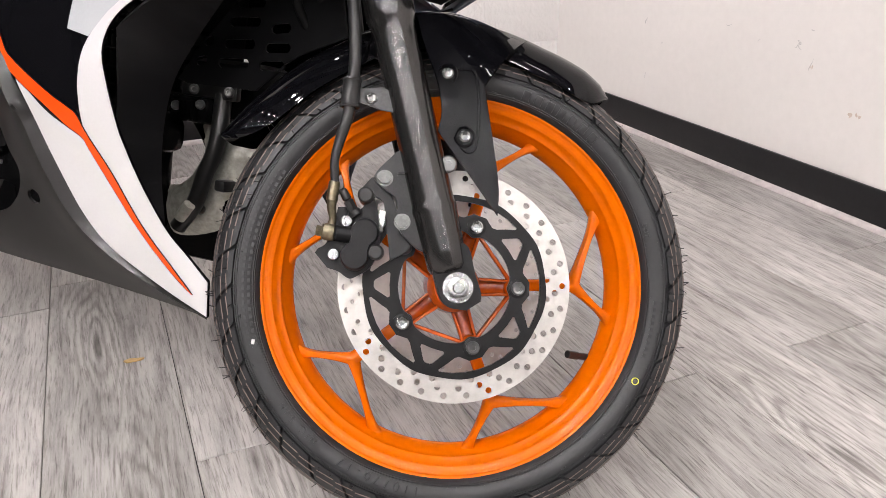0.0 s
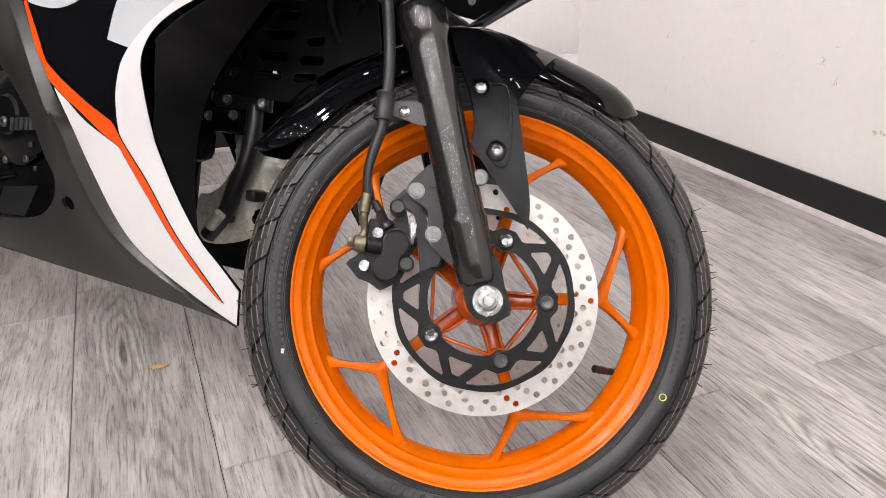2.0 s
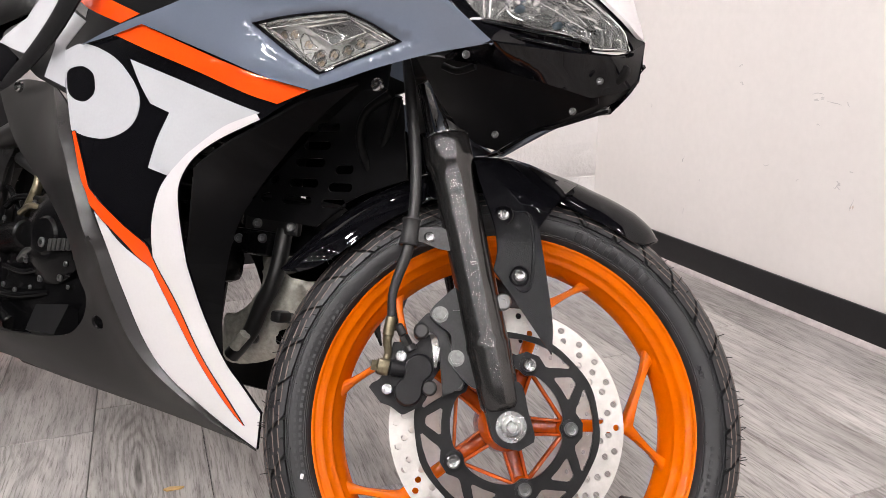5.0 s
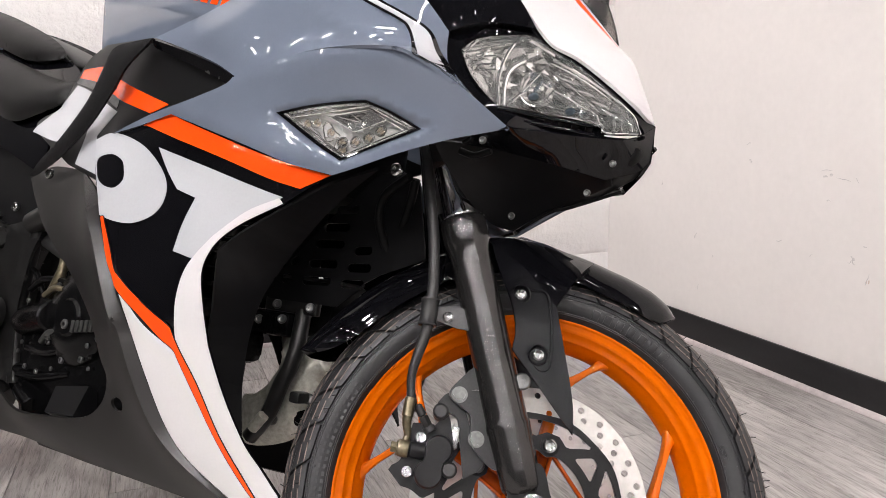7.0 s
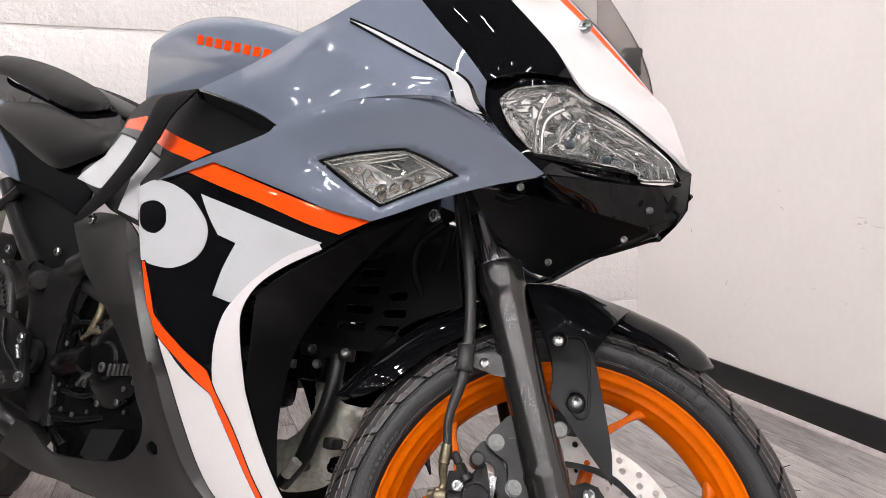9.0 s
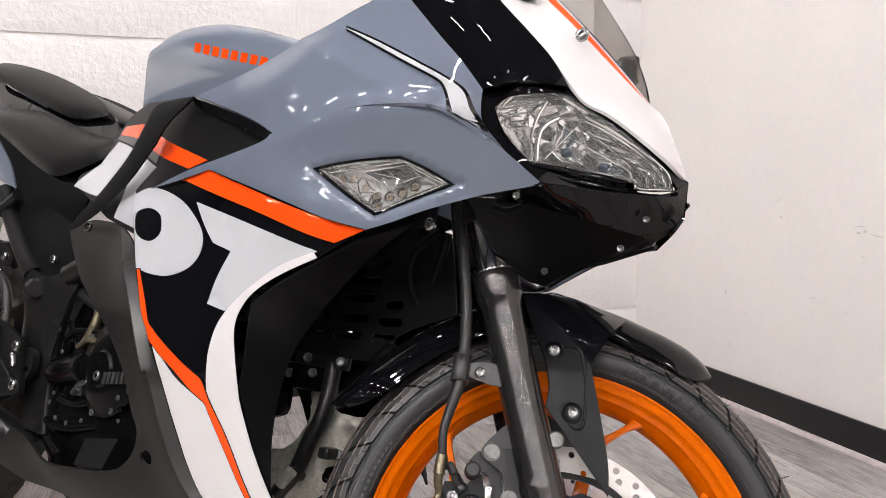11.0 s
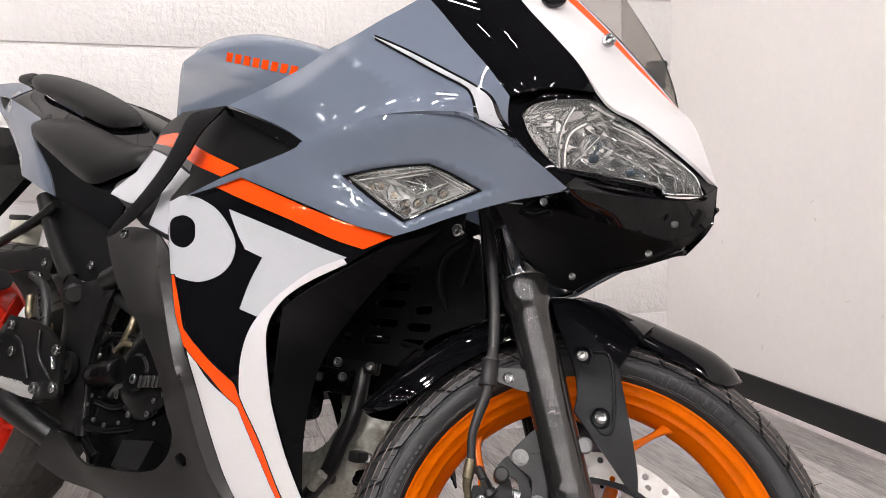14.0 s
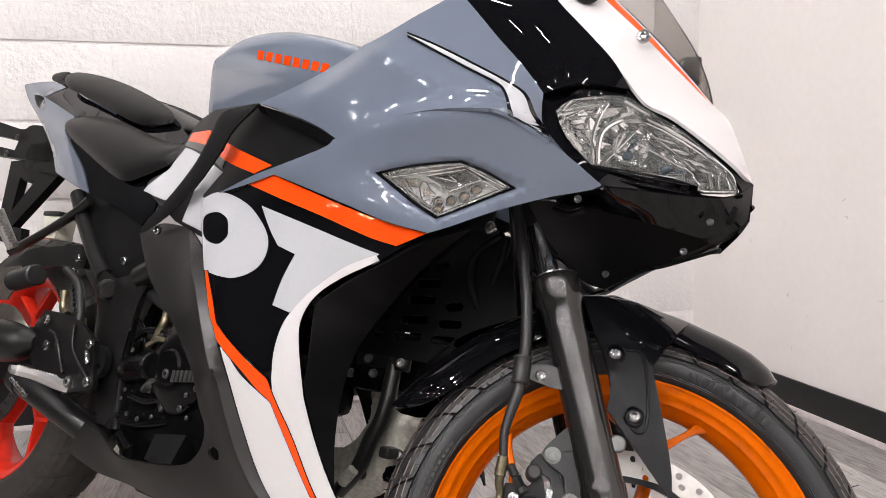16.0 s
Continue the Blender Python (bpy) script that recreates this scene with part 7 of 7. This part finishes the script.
for k in range(30):
    for sign in (1, -1):
        bm = bmesh.new()
        a0 = k * 12
        for u0, u1 in ((0.05, 0.3), (0.3, 0.55), (0.55, 0.8)):
            pts = []
            for a, u in ((a0 + 8 * u0, u0), (a0 + 8 * u1, u1), (a0 + 8 * u1 + 9.5, u1), (a0 + 8 * u0 + 9.5, u0)):
                t_ = 0.2 + u * (math.pi / 2 - 0.2)
                pts.append((0.276 + 0.035 * math.sin(t_), 0.064 * math.cos(t_), a))
            top = [bm.verts.new(RW @ Vector((*polar(r + 0.0020, a), sign * (w + 0.001)))) for r, w, a in pts]
            low = [bm.verts.new(RW @ Vector((*polar(r - 0.001, a), sign * (w - 0.001)))) for r, w, a in pts]
            bm.faces.new(top)
            for i in range(4):
                bm.faces.new((top[i], low[i], low[(i + 1) % 4], top[(i + 1) % 4]))
        part("tread_block", bm, RUBBER_DUSTY, RTYRE, "", 0)
bm = bmesh.new()
add_plate(bm, circle(0.110, 64), 0.004, RW @ Matrix.Translation((0, 0, 0.074)), [circle(0.075, 48)] + [circle(0.0035, 8, *polar(r, k * 15 + j * 5)) for k in range(24) for j, r in enumerate((0.083, 0.092, 0.101))])
part("rear_disc", bm, DULL_STEEL, REAR, "drilled rear brake disc", 40)
bm = bmesh.new()
add_lathe(bm, [(0.025, 0.068), (0.078, 0.073), (0.078, 0.077), (0.025, 0.075)], RW, 48)
part("disc_carrier", bm, ANODISED, REAR)
for sgn in (-1, 1):
    bm = bmesh.new()
    rows = []
    for x, z, h, y in ((-0.90, 0.50, 0.045, 0.085), (-1.05, 0.455, 0.042, 0.092), (-1.25, 0.38, 0.036, 0.100), (-1.42, 0.325, 0.030, 0.100)):
        rows.append([bm.verts.new((x, sgn * y + dy, z + dz)) for dy, dz in ((-0.016, -h), (0.016, -h), (0.018, h), (-0.018, h))])
    loft(bm, rows)
    part("swingarm", bm, FRAME, BIKE, "satin black swingarm", 20)

# footrest hangers, pedal and pegs
HANGER = slab("footrest_hanger", FRAME, [(-1.1261, -0.1500, 0.4762, 1), (-1.0146, -0.1500, 0.4719), (-0.9302, -0.1500, 0.4401, 1), (-0.9014, -0.1500, 0.3553, 1), (-0.9776, -0.1500, 0.3354), (-1.1036, -0.1520, 0.3628), (-1.1579, -0.1520, 0.4153)], 0.010, "black footrest hanger plate", None, 0.003)
for pts in (((-1.0767, -0.1570, 0.4401), (-1.0454, -0.1570, 0.4278), (-0.9978, -0.1570, 0.3721)), ((-0.9957, -0.1570, 0.4593), (-0.9788, -0.1570, 0.4152), (-0.9184, -0.1570, 0.3756))):
    stick("hanger_rib", FRAME, pts, 0.0030, "", HANGER, 8)
for p in ((-1.0925, -0.1580, 0.4587), (-1.0672, -0.1580, 0.4125), (-0.9236, -0.1580, 0.4319), (-0.9030, -0.1600, 0.3698)):
    screw(p, 0.0095, STEEL, HANGER)
bm = bmesh.new()
rows = []
for p, w, h in (((-0.9943, -0.2500, 0.3719), 0.008, 0.006), ((-0.9900, -0.2450, 0.3701), 0.017, 0.009), ((-0.9789, -0.2150, 0.3657), 0.020, 0.010), ((-0.9684, -0.1780, 0.3547), 0.019, 0.012), ((-0.9613, -0.1650, 0.3528), 0.016, 0.012)):
    p = Vector(p)
    rows.append([bm.verts.new(p + Vector((dx * w * 0.5, 0, dz * h))) for dx, dz in ((-1, -0.8), (1, -0.8), (1.25, 0), (0.9, 0.9), (-0.9, 0.9), (-1.25, 0))])
loft(bm, rows)
PEG = part("footrest", bm, ALLOY, BIKE, "ridged polished alloy footrest", 25)
p0, p1 = Vector((-0.9880, -0.2380, 0.3758)), Vector((-0.9738, -0.1800, 0.3655))
for k in range(13):
    for j in (-1, 0, 1):
        bm = bmesh.new()
        p = p0.lerp(p1, k / 12) + Vector((0.0062 * j, 0, 0.0015 - 0.002 * abs(j)))
        add_lathe(bm, [(0.0024, -0.004), (0.0023, 0.0018), (0.0014, 0.0030)], Matrix.Translation(p), 8, closed=False)
        part("tooth", bm, ALLOY, PEG)
slab("footrest_bracket", FRAME, [(-0.9706, -0.1640, 0.3356, 1), (-0.9767, -0.1650, 0.3684), (-0.8925, -0.1600, 0.3830, 1), (-0.8904, -0.1600, 0.3583), (-0.9408, -0.1650, 0.3462)], 0.010, "black footrest bracket")
screw((-0.9397, -0.1720, 0.3634), 0.0105, DULL_STEEL)
stick("return_spring", STEEL, [(-0.9309, -0.1600, 0.4189), (-0.9176, -0.1600, 0.3979)], 0.0042, "small steel return spring")
UPPER_HANGER = slab("pillion_hanger", FRAME, [(-1.3438, -0.1250, 0.5741, 1), (-1.2848, -0.1250, 0.5954), (-1.1146, -0.1220, 0.6106, 1), (-1.0828, -0.1200, 0.5887), (-1.0804, -0.1200, 0.5653, 1), (-1.1814, -0.1220, 0.5656), (-1.2951, -0.1260, 0.5484, 1)], 0.012, "black pillion footrest hanger")
for p in ((-1.0812, -0.1320, 0.5828), (-1.0946, -0.1280, 0.5549), (-1.2922, -0.1500, 0.5329)):
    screw(p, 0.0085, STEEL, UPPER_HANGER)
bm = bmesh.new()
add_rod(bm, (-1.3207, -0.2000, 0.6580), (-1.3061, -0.1550, 0.5876), 0.014, 0.012, 10)
PPEG = part("pillion_footrest", bm, ALLOY, BIKE, "ridged silver folding pillion footrest", 25)
q0, q1 = Vector((-1.2810, -0.2100, 0.6463)), Vector((-1.2798, -0.1700, 0.5996))
for k in range(9):
    bm = bmesh.new()
    add_box(bm, (-0.010, -0.004, -0.002), (0.010, 0.003, 0.003), Matrix.Translation(q0.lerp(q1, k / 8)), bevel=0.0008)
    part("tooth", bm, ALLOY, PPEG)
slab("silencer_bracket", SILENCER, [(-1.3847, -0.1480, 0.5421, 1), (-1.2803, -0.1450, 0.5550, 1), (-1.2760, -0.1450, 0.5196), (-1.2937, -0.1480, 0.4821, 1), (-1.3430, -0.1500, 0.4776, 1)], 0.004, "bronzed steel silencer bracket")
bm = bmesh.new()
add_rod(bm, (-1.3002, -0.1400, 0.5212), (-1.2115, -0.1400, 0.5414), 0.022, None, 20)
part("rubber_bush", bm, HOSE, BIKE, "black rubber mounting bush")
# exhaust
bm = bmesh.new()
add_tube(bm, [(-0.9137, -0.0900, 0.2597), (-0.9644, -0.1100, 0.2825), (-1.0120, -0.1300, 0.3026), (-1.0754, -0.1450, 0.3222), (-1.1490, -0.1550, 0.3421)], [0.024, 0.025, 0.025, 0.025, 0.024], 28)
add_lathe(bm, [(0.022, -0.012), (0.0275, -0.012), (0.0285, 0.0), (0.0275, 0.012), (0.022, 0.012)], between((-1.1362, -0.1540, 0.3398), (-1.0754, -0.1450, 0.3222)), 28)
EX = part("exhaust_pipe", bm, FRAME, BIKE, "black exhaust link pipe", 50)
stick("joint_spring", STEEL, [(-1.0841, -0.2000, 0.3457), (-1.0297, -0.1950, 0.3242)], 0.004, "small steel spring", EX)
bm = bmesh.new()
add_tube(bm, [(-1.1248, -0.1500, 0.4129), (-1.1485, -0.1550, 0.4095), (-1.1823, -0.1650, 0.4053), (-1.2933, -0.1850, 0.4011), (-1.5342, -0.2000, 0.3964)], [0.012, 0.030, 0.039, 0.046, 0.048], 32)
part("silencer", bm, FRAME, BIKE, "black silencer can", 50)
slab("silencer_shield", SILENCER, [(-1.2102, -0.2250, 0.4651, 1), (-1.1066, -0.2220, 0.4749), (-1.0350, -0.2150, 0.4418, 1), (-1.0696, -0.2220, 0.4474), (-1.1934, -0.2280, 0.4488, 1)], 0.002, "stainless heat shield")
stick("rear_brake_hose", HOSE, [(-1.1225, -0.1300, 0.5583), (-1.0606, -0.1350, 0.5370), (-1.0222, -0.1400, 0.4961), (-1.0069, -0.1400, 0.4501)], 0.0080, "black rear brake hose")
for k in range(7):
    bm = bmesh.new()
    p, q = Vector((-1.0602, -0.1350, 0.5316)), Vector((-1.0171, -0.1400, 0.4806))
    c = p.lerp(q, k / 6)
    add_lathe(bm, [(0.0070, -0.0016), (0.0100, -0.0016), (0.0100, 0.0016), (0.0070, 0.0016)], between(c, c + (q - p)), 16)
    part("spring_coil", bm, HOSE, BIKE)
stick("hose_union", BRASS, [(-1.1074, -0.1300, 0.5178), (-1.0982, -0.1300, 0.4854), (-1.0814, -0.1300, 0.4727)], 0.0085, "yellow passivated union")
slab("union_nut", BRASS, [(-1.0736, -0.1400, 0.4697, 1), (-1.0080, -0.1400, 0.4741, 1), (-1.0020, -0.1400, 0.4611, 1), (-1.0676, -0.1400, 0.4574, 1)], 0.010, "yellow passivated nut")
bm = bmesh.new()
lo_, hi_ = Vector((-1.2947, -0.1000, 0.6206)), Vector((-1.2327, -0.1000, 0.6693))
add_box(bm, (lo_.x, -0.115, lo_.z), (hi_.x, -0.075, hi_.z), bevel=0.004)
RES = part("fluid_reservoir", bm, FLUID, BIKE, "milky plastic brake fluid reservoir", 40)
bm = bmesh.new()
add_box(bm, (lo_.x - 0.004, -0.118, hi_.z), (hi_.x + 0.004, -0.072, hi_.z + 0.010), bevel=0.002)
part("lid", bm, HOSE, RES, "black reservoir lid", 40)
stick("rear_shock", HOSE, [(-0.99, 0.0, 0.62), (-1.02, 0.0, 0.52), (-1.05, 0.0, 0.42)], 0.032, "black rear shock absorber")
stick("side_stand", FRAME, [(-0.80, 0.13, 0.24), (-0.83, 0.20, 0.15), (-0.86, 0.272, 0.115)], 0.012, "black side stand, folded out")

# number plate bracket behind the tail
PLATE = slab("plate_bracket", INNER, [(-1.8771, -0.0500, 0.9464, 1), (-1.7959, -0.0500, 0.9335), (-1.6618, -0.0500, 0.9073), (-1.6122, -0.0500, 0.9151), (-1.5105, -0.0500, 0.9050, 1), (-1.4164, -0.0500, 0.7793, 1), (-1.5457, -0.0500, 0.7983), (-1.5571, -0.0500, 0.8202, 1), (-1.8196, -0.0500, 0.8477, 1), (-1.8356, -0.0500, 0.8752, 1), (-1.6746, -0.0500, 0.8519, 1), (-1.6646, -0.0500, 0.8787, 1), (-1.8538, -0.0500, 0.9063, 1)], 0.03, "black steel number plate bracket")
slab("bracket_web", INNER, [(-1.6887, -0.0450, 0.8239, 1), (-1.5692, -0.0450, 0.8236), (-1.4244, -0.0450, 0.7865, 1), (-1.5951, -0.0450, 0.6537, 1), (-1.5420, -0.0450, 0.6523, 1), (-1.5271, -0.0450, 0.6139, 1), (-1.6664, -0.0450, 0.6182, 1), (-1.6701, -0.0450, 0.6574, 1)], 0.02, "", PLATE, 0.0, [[q[::2] for q in ((-1.6167, -0.0450, 0.7808), (-1.5809, -0.0450, 0.7687), (-1.5335, -0.0450, 0.7711), (-1.6170, -0.0450, 0.6934))]])
blob("tail_lamp_box", INNER, (-1.62, -0.05, 0.80), (-1.45, 0.05, 0.88), 0.015, "black box under the tail")
for p in ((-1.6598, -0.0550, 0.8842), (-1.6982, -0.0550, 0.8420)):
    screw(p, 0.008, DULL_STEEL)

# ---- behind the front wheel: guard grille, regulator, header ----
GUARD = [(-0.4066, 0.5004), (-0.3692, 0.5501), (-0.3309, 0.5905), (-0.2889, 0.63), (-0.2367, 0.6805), (-0.201, 0.6856), (-0.172, 0.6711), (-0.1463, 0.5722), (-0.2109, 0.5469), (-0.2355, 0.5328), (-0.2755, 0.4972), (-0.3889, 0.4964)]


def slot(x0, x1, z, h=0.0058):
    """A long slot with round ends."""
    right = [(x1 - h + h * math.cos(radians(a)), z + 0.0010 + h * math.sin(radians(a))) for a in range(-90, 91, 30)]
    left = [(x0 + h + h * math.cos(radians(a)), z - 0.0010 + h * math.sin(radians(a))) for a in range(90, 271, 30)]
    return right + left


bm = bmesh.new()
SLOTS = [slot(a, b, z) for a, b, z in ((-0.326, -0.2763, 0.581), (-0.2592, -0.2294, 0.576), (-0.3326, -0.2827, 0.553), (-0.2662, -0.2272, 0.5525), (-0.3399, -0.2898, 0.5285), (-0.2735, -0.2342, 0.530), (-0.316, -0.2715, 0.6047), (-0.2978, -0.2607, 0.6298), (-0.3778, -0.3587, 0.5275), (-0.3660, -0.3500, 0.5533))]
add_plate(bm, GUARD, 0.003, Matrix(((1, 0, 0, 0), (0, 0, -1, -0.057), (0, 1, 0, 0), (0, 0, 0, 1))), SLOTS)
part("slotted_guard", bm, MATTE, BIKE, "black slotted radiator guard", 35)
blob("radiator", INNER, (-0.60, -0.14, 0.505), (-0.53, 0.215, 0.74), 0.01, "black radiator core")
RECT = blob("regulator", ENGINE, (-0.412, -0.068, 0.446), (-0.345, -0.030, 0.480), 0.006, "black finned regulator")
for k in range(5):
    blob("fin", ENGINE, (-0.387 + k * 0.006, -0.075, 0.449), (-0.3845 + k * 0.006, -0.066, 0.474), 0.0008, "", RECT)
for p in ((-0.3967, -0.0700, 0.4654), (-0.3546, -0.0700, 0.4706)):
    screw(p, 0.0065, DULL_STEEL, RECT, (0.5, -1, 0.1))
screw((-0.3747, -0.0620, 0.4896), 0.0070, DULL_STEEL, None, (0.5, -1, 0.1))
screw((-0.3152, -0.0620, 0.4907), 0.0070, DULL_STEEL, None, (0.5, -1, 0.1))
blob("regulator_bracket", FRAME, (-0.40, -0.060, 0.480), (-0.305, -0.050, 0.500), 0.003, "black bracket")
blob("horn", ENGINE, (-0.45, -0.095, 0.40), (-0.405, -0.035, 0.452), 0.015, "black horn")
CAST = [(-0.3919, 0.4457), (-0.3756, 0.4586), (-0.3271, 0.4336), (-0.2927, 0.4393), (-0.2975, 0.4149), (-0.3241, 0.351), (-0.3446, 0.3044), (-0.4337, 0.2837), (-0.4489, 0.3457), (-0.4288, 0.3539), (-0.405, 0.373), (-0.3889, 0.3986), (-0.3882, 0.4234)]
HEAD = slab("header_guard", DUSTY, [(x, -0.02, z) for x, z in CAST], 0.05, "dull raw metal casting behind the front wheel", None, 0.022)
for p in ((-0.3589, -0.046, 0.3635), (-0.3069, -0.044, 0.3682), (-0.3640, -0.046, 0.3300)):
    screw(p, 0.008, DULL_STEEL, HEAD, (0.6, -1, 0.3))
stick("down_tube", FRAME, [(-0.335, -0.050, 0.4867), (-0.3319, -0.056, 0.4393), (-0.3349, -0.060, 0.4073), (-0.3446, -0.062, 0.382), (-0.3584, -0.062, 0.3402), (-0.3869, -0.060, 0.3027)], 0.0115, "satin black frame down tube")
blob("tube_clamp", FRAME, (-0.322, -0.070, 0.362), (-0.304, -0.045, 0.378), 0.004, "black clamp on the down tube")
stick("sensor", DUSTY, [(-0.3520, -0.0780, 0.3394), (-0.3680, -0.0780, 0.3187)], 0.008, "pale plastic sensor plug")
blob("horn_bracket", ENGINE, (-0.345, -0.03, 0.325), (-0.315, 0.01, 0.35), 0.006, "black bracket with a bolt")

# fork yokes, upper cables
bm = bmesh.new()
add_box(bm, (-0.03, -0.115, 0.415), (0.035, 0.115, 0.450), Matrix.Translation(AXLE) @ Matrix.Rotation(radians(-RAKE), 4, "Y"), bevel=0.008)
fpart("lower_yoke", bm, FRAME, BIKE, "black lower fork yoke", 40)
for pts, r in (([(-0.1620, -0.1000, 0.6696), (-0.2020, -0.0900, 0.6446), (-0.2173, -0.0700, 0.6104), (-0.2045, -0.0500, 0.5695)], 0.006), ([(-0.1656, -0.0800, 0.6708), (-0.1751, -0.0700, 0.6429), (-0.1969, -0.0500, 0.6003), (-0.2038, -0.0400, 0.5559)], 0.006), ([(-0.0791, -0.1300, 0.6952), (-0.0599, -0.1300, 0.6901), (-0.0393, -0.1300, 0.6957)], 0.004)):
    stick("cable", INNER, pts, r, "black control cable")
for p in ((-0.1364, -0.1700, 0.6623), (-0.0243, -0.0850, 0.6306), (-0.0270, -0.1760, 0.6944), (0.0778, -0.0550, 0.7027), (0.0544, -0.0620, 0.6662)):
    screw(p, 0.0042, DULL_STEEL)
screw((-0.0105, -0.0980, 0.9167), 0.0085)
for px_ in ((-0.1341, -0.1700, 0.6611),):
    screw(px_, 0.008)

# orange name bars laid on the tank's side
TREE = BVHTree.FromPolygons([v.co.copy() for v in TANK_OB.data.vertices], [tuple(f.vertices) for f in TANK_OB.data.polygons])
for k in range(8):
    u = k / 7
    x_, z_ = NAME[0][0] * (1 - u) + NAME[1][0] * u, NAME[0][1] * (1 - u) + NAME[1][1] * u
    tilt = (NAME[1][1] - NAME[0][1]) / (NAME[1][0] - NAME[0][0])
    bm = bmesh.new()
    rows = []
    for lift in (0.0009, -0.001):
        grid = []
        for j in range(4):
            line = []
            for i in range(4):
                dx, dz = (i / 3 - 0.5) * 0.0150, (j / 3 - 0.5) * 0.0135
                x, z = x_ + dx + dz * 0.35, z_ + dz + tilt * dx
                hit = TREE.ray_cast(Vector((x, -0.5, z)), Vector((0, 1, 0)))[0]
                line.append(bm.verts.new((x, (hit.y if hit else -0.13) - lift, z)))
            grid.append(line)
        rows.append(grid)
    for g in rows:
        for p, q in zip(g, g[1:]):
            for i in range(3):
                bm.faces.new((p[i], p[i + 1], q[i + 1], q[i]))
    for i in range(3):
        for p, q in ((rows[0][0], rows[1][0]), (rows[0][3], rows[1][3])):
            bm.faces.new((p[i], p[i + 1], q[i + 1], q[i]))
        for c in (0, 3):
            bm.faces.new((rows[0][i][c], rows[0][i + 1][c], rows[1][i + 1][c], rows[1][i][c]))
    part("name_bar", bm, FLAME, TANK_OB, "plain orange bar of the maker's name")
bm = bmesh.new()
bmesh.ops.create_uvsphere(bm, u_segments=24, v_segments=12, radius=1.0, matrix=Matrix.Translation((-0.0772, -0.1280, 0.9672)) @ Matrix.Rotation(radians(20), 4, "Z") @ Matrix.Diagonal((0.016, 0.010, 0.012, 1.0)))
part("mirror_base", bm, GLOSS, BIKE, "black rubber mirror base", 60)
# small black block at the screen's far side
blob("mirror_mount", GLOSS, (-0.01, 0.020, 0.905), (0.020, 0.030, 0.945), 0.004, "small black mirror mount")


# ---- pieces of the setting: floor planks and wall blocks ----
def plank_mesh(width, length):
    bm = bmesh.new()
    add_box(bm, (0.0006, 0.0006, -0.0075), (width - 0.0006, length - 0.0006, 0.0))
    top = [e for e in bm.edges if all(v.co.z > -0.001 for v in e.verts)]
    bmesh.ops.bevel(bm, geom=top, offset=0.0011, segments=1, affect="EDGES")
    me = bpy.data.meshes.new("plank")
    bm.to_mesh(me)
    bm.free()
    me.materials.append(PLANK)
    return me


def lay_planks():
    width, length = 0.194, 1.22
    known = {5: 0.740, 3: 0.745, 6: 1.412, -2: 1.428, -1: 0.30, 0: -0.35, 4: 0.14, 2: 0.33, 1: 1.05}
    cache = {}
    rng = random.Random(11)
    for col in range(-29, 8):
        x0 = 0.020 + width * col
        x1 = min(x0 + width, WALL_X - 0.012)
        x0 = max(x0, ROOM_X)
        if x1 - x0 < 0.02:
            continue
        y = known.get(col, rng.uniform(0, length))
        while y > ROOM_Y:
            y -= length
        while y < WALL_Y:
            a, b = max(y, ROOM_Y), min(y + length, WALL_Y - 0.012)
            if b - a > 0.03:
                key = (round(x1 - x0, 4), round(b - a, 4))
                if key not in cache:
                    cache[key] = plank_mesh(*key)
                ob = new("plank", cache[key])
                ob.parent = floor
                ob.matrix_world = pose(x0, a, rng.uniform(-0.0002, 0.0))
            y += length


lay_planks()


def lay_blocks():
    height, length, gap = 0.229, 0.478, 0.009
    cache = {}
    for k in range(-1, 12):
        z0 = max(0.0, 0.224 + height * k)
        z1 = min(0.224 + height * (k + 1), ROOM_Z)
        if z1 - z0 < 0.03:
            continue
        x = -0.174 + (0.0 if k % 2 == 0 else length / 2)
        while x > WALL_END:
            x -= length
        while x < WALL_X:
            a, b = max(x, WALL_END), min(x + length, WALL_X)
            if b - a > 0.03:
                key = (round(b - a, 4), round(z1 - z0, 4))
                if key not in cache:
                    bm = bmesh.new()
                    add_box(bm, (0.0004, 0.0, gap / 2), (key[0] - 0.0004, 0.012, key[1] - gap / 2))
                    front = [e for e in bm.edges if all(v.co.y < 0.001 for v in e.verts) and abs(e.verts[0].co.z - e.verts[1].co.z) < 1e-4]
                    bmesh.ops.bevel(bm, geom=front, offset=0.0035, segments=2, affect="EDGES", profile=0.6)
                    me = bpy.data.meshes.new("block")
                    bm.to_mesh(me)
                    bm.free()
                    me.materials.append(BLOCK)
                    me.shade_smooth()
                    me.set_sharp_from_angle(angle=radians(50))
                    cache[key] = me
                ob = new("block", cache[key])
                ob.parent = wall_back
                ob.matrix_world = pose(a, WALL_Y, z0)
            x += length


lay_blocks()
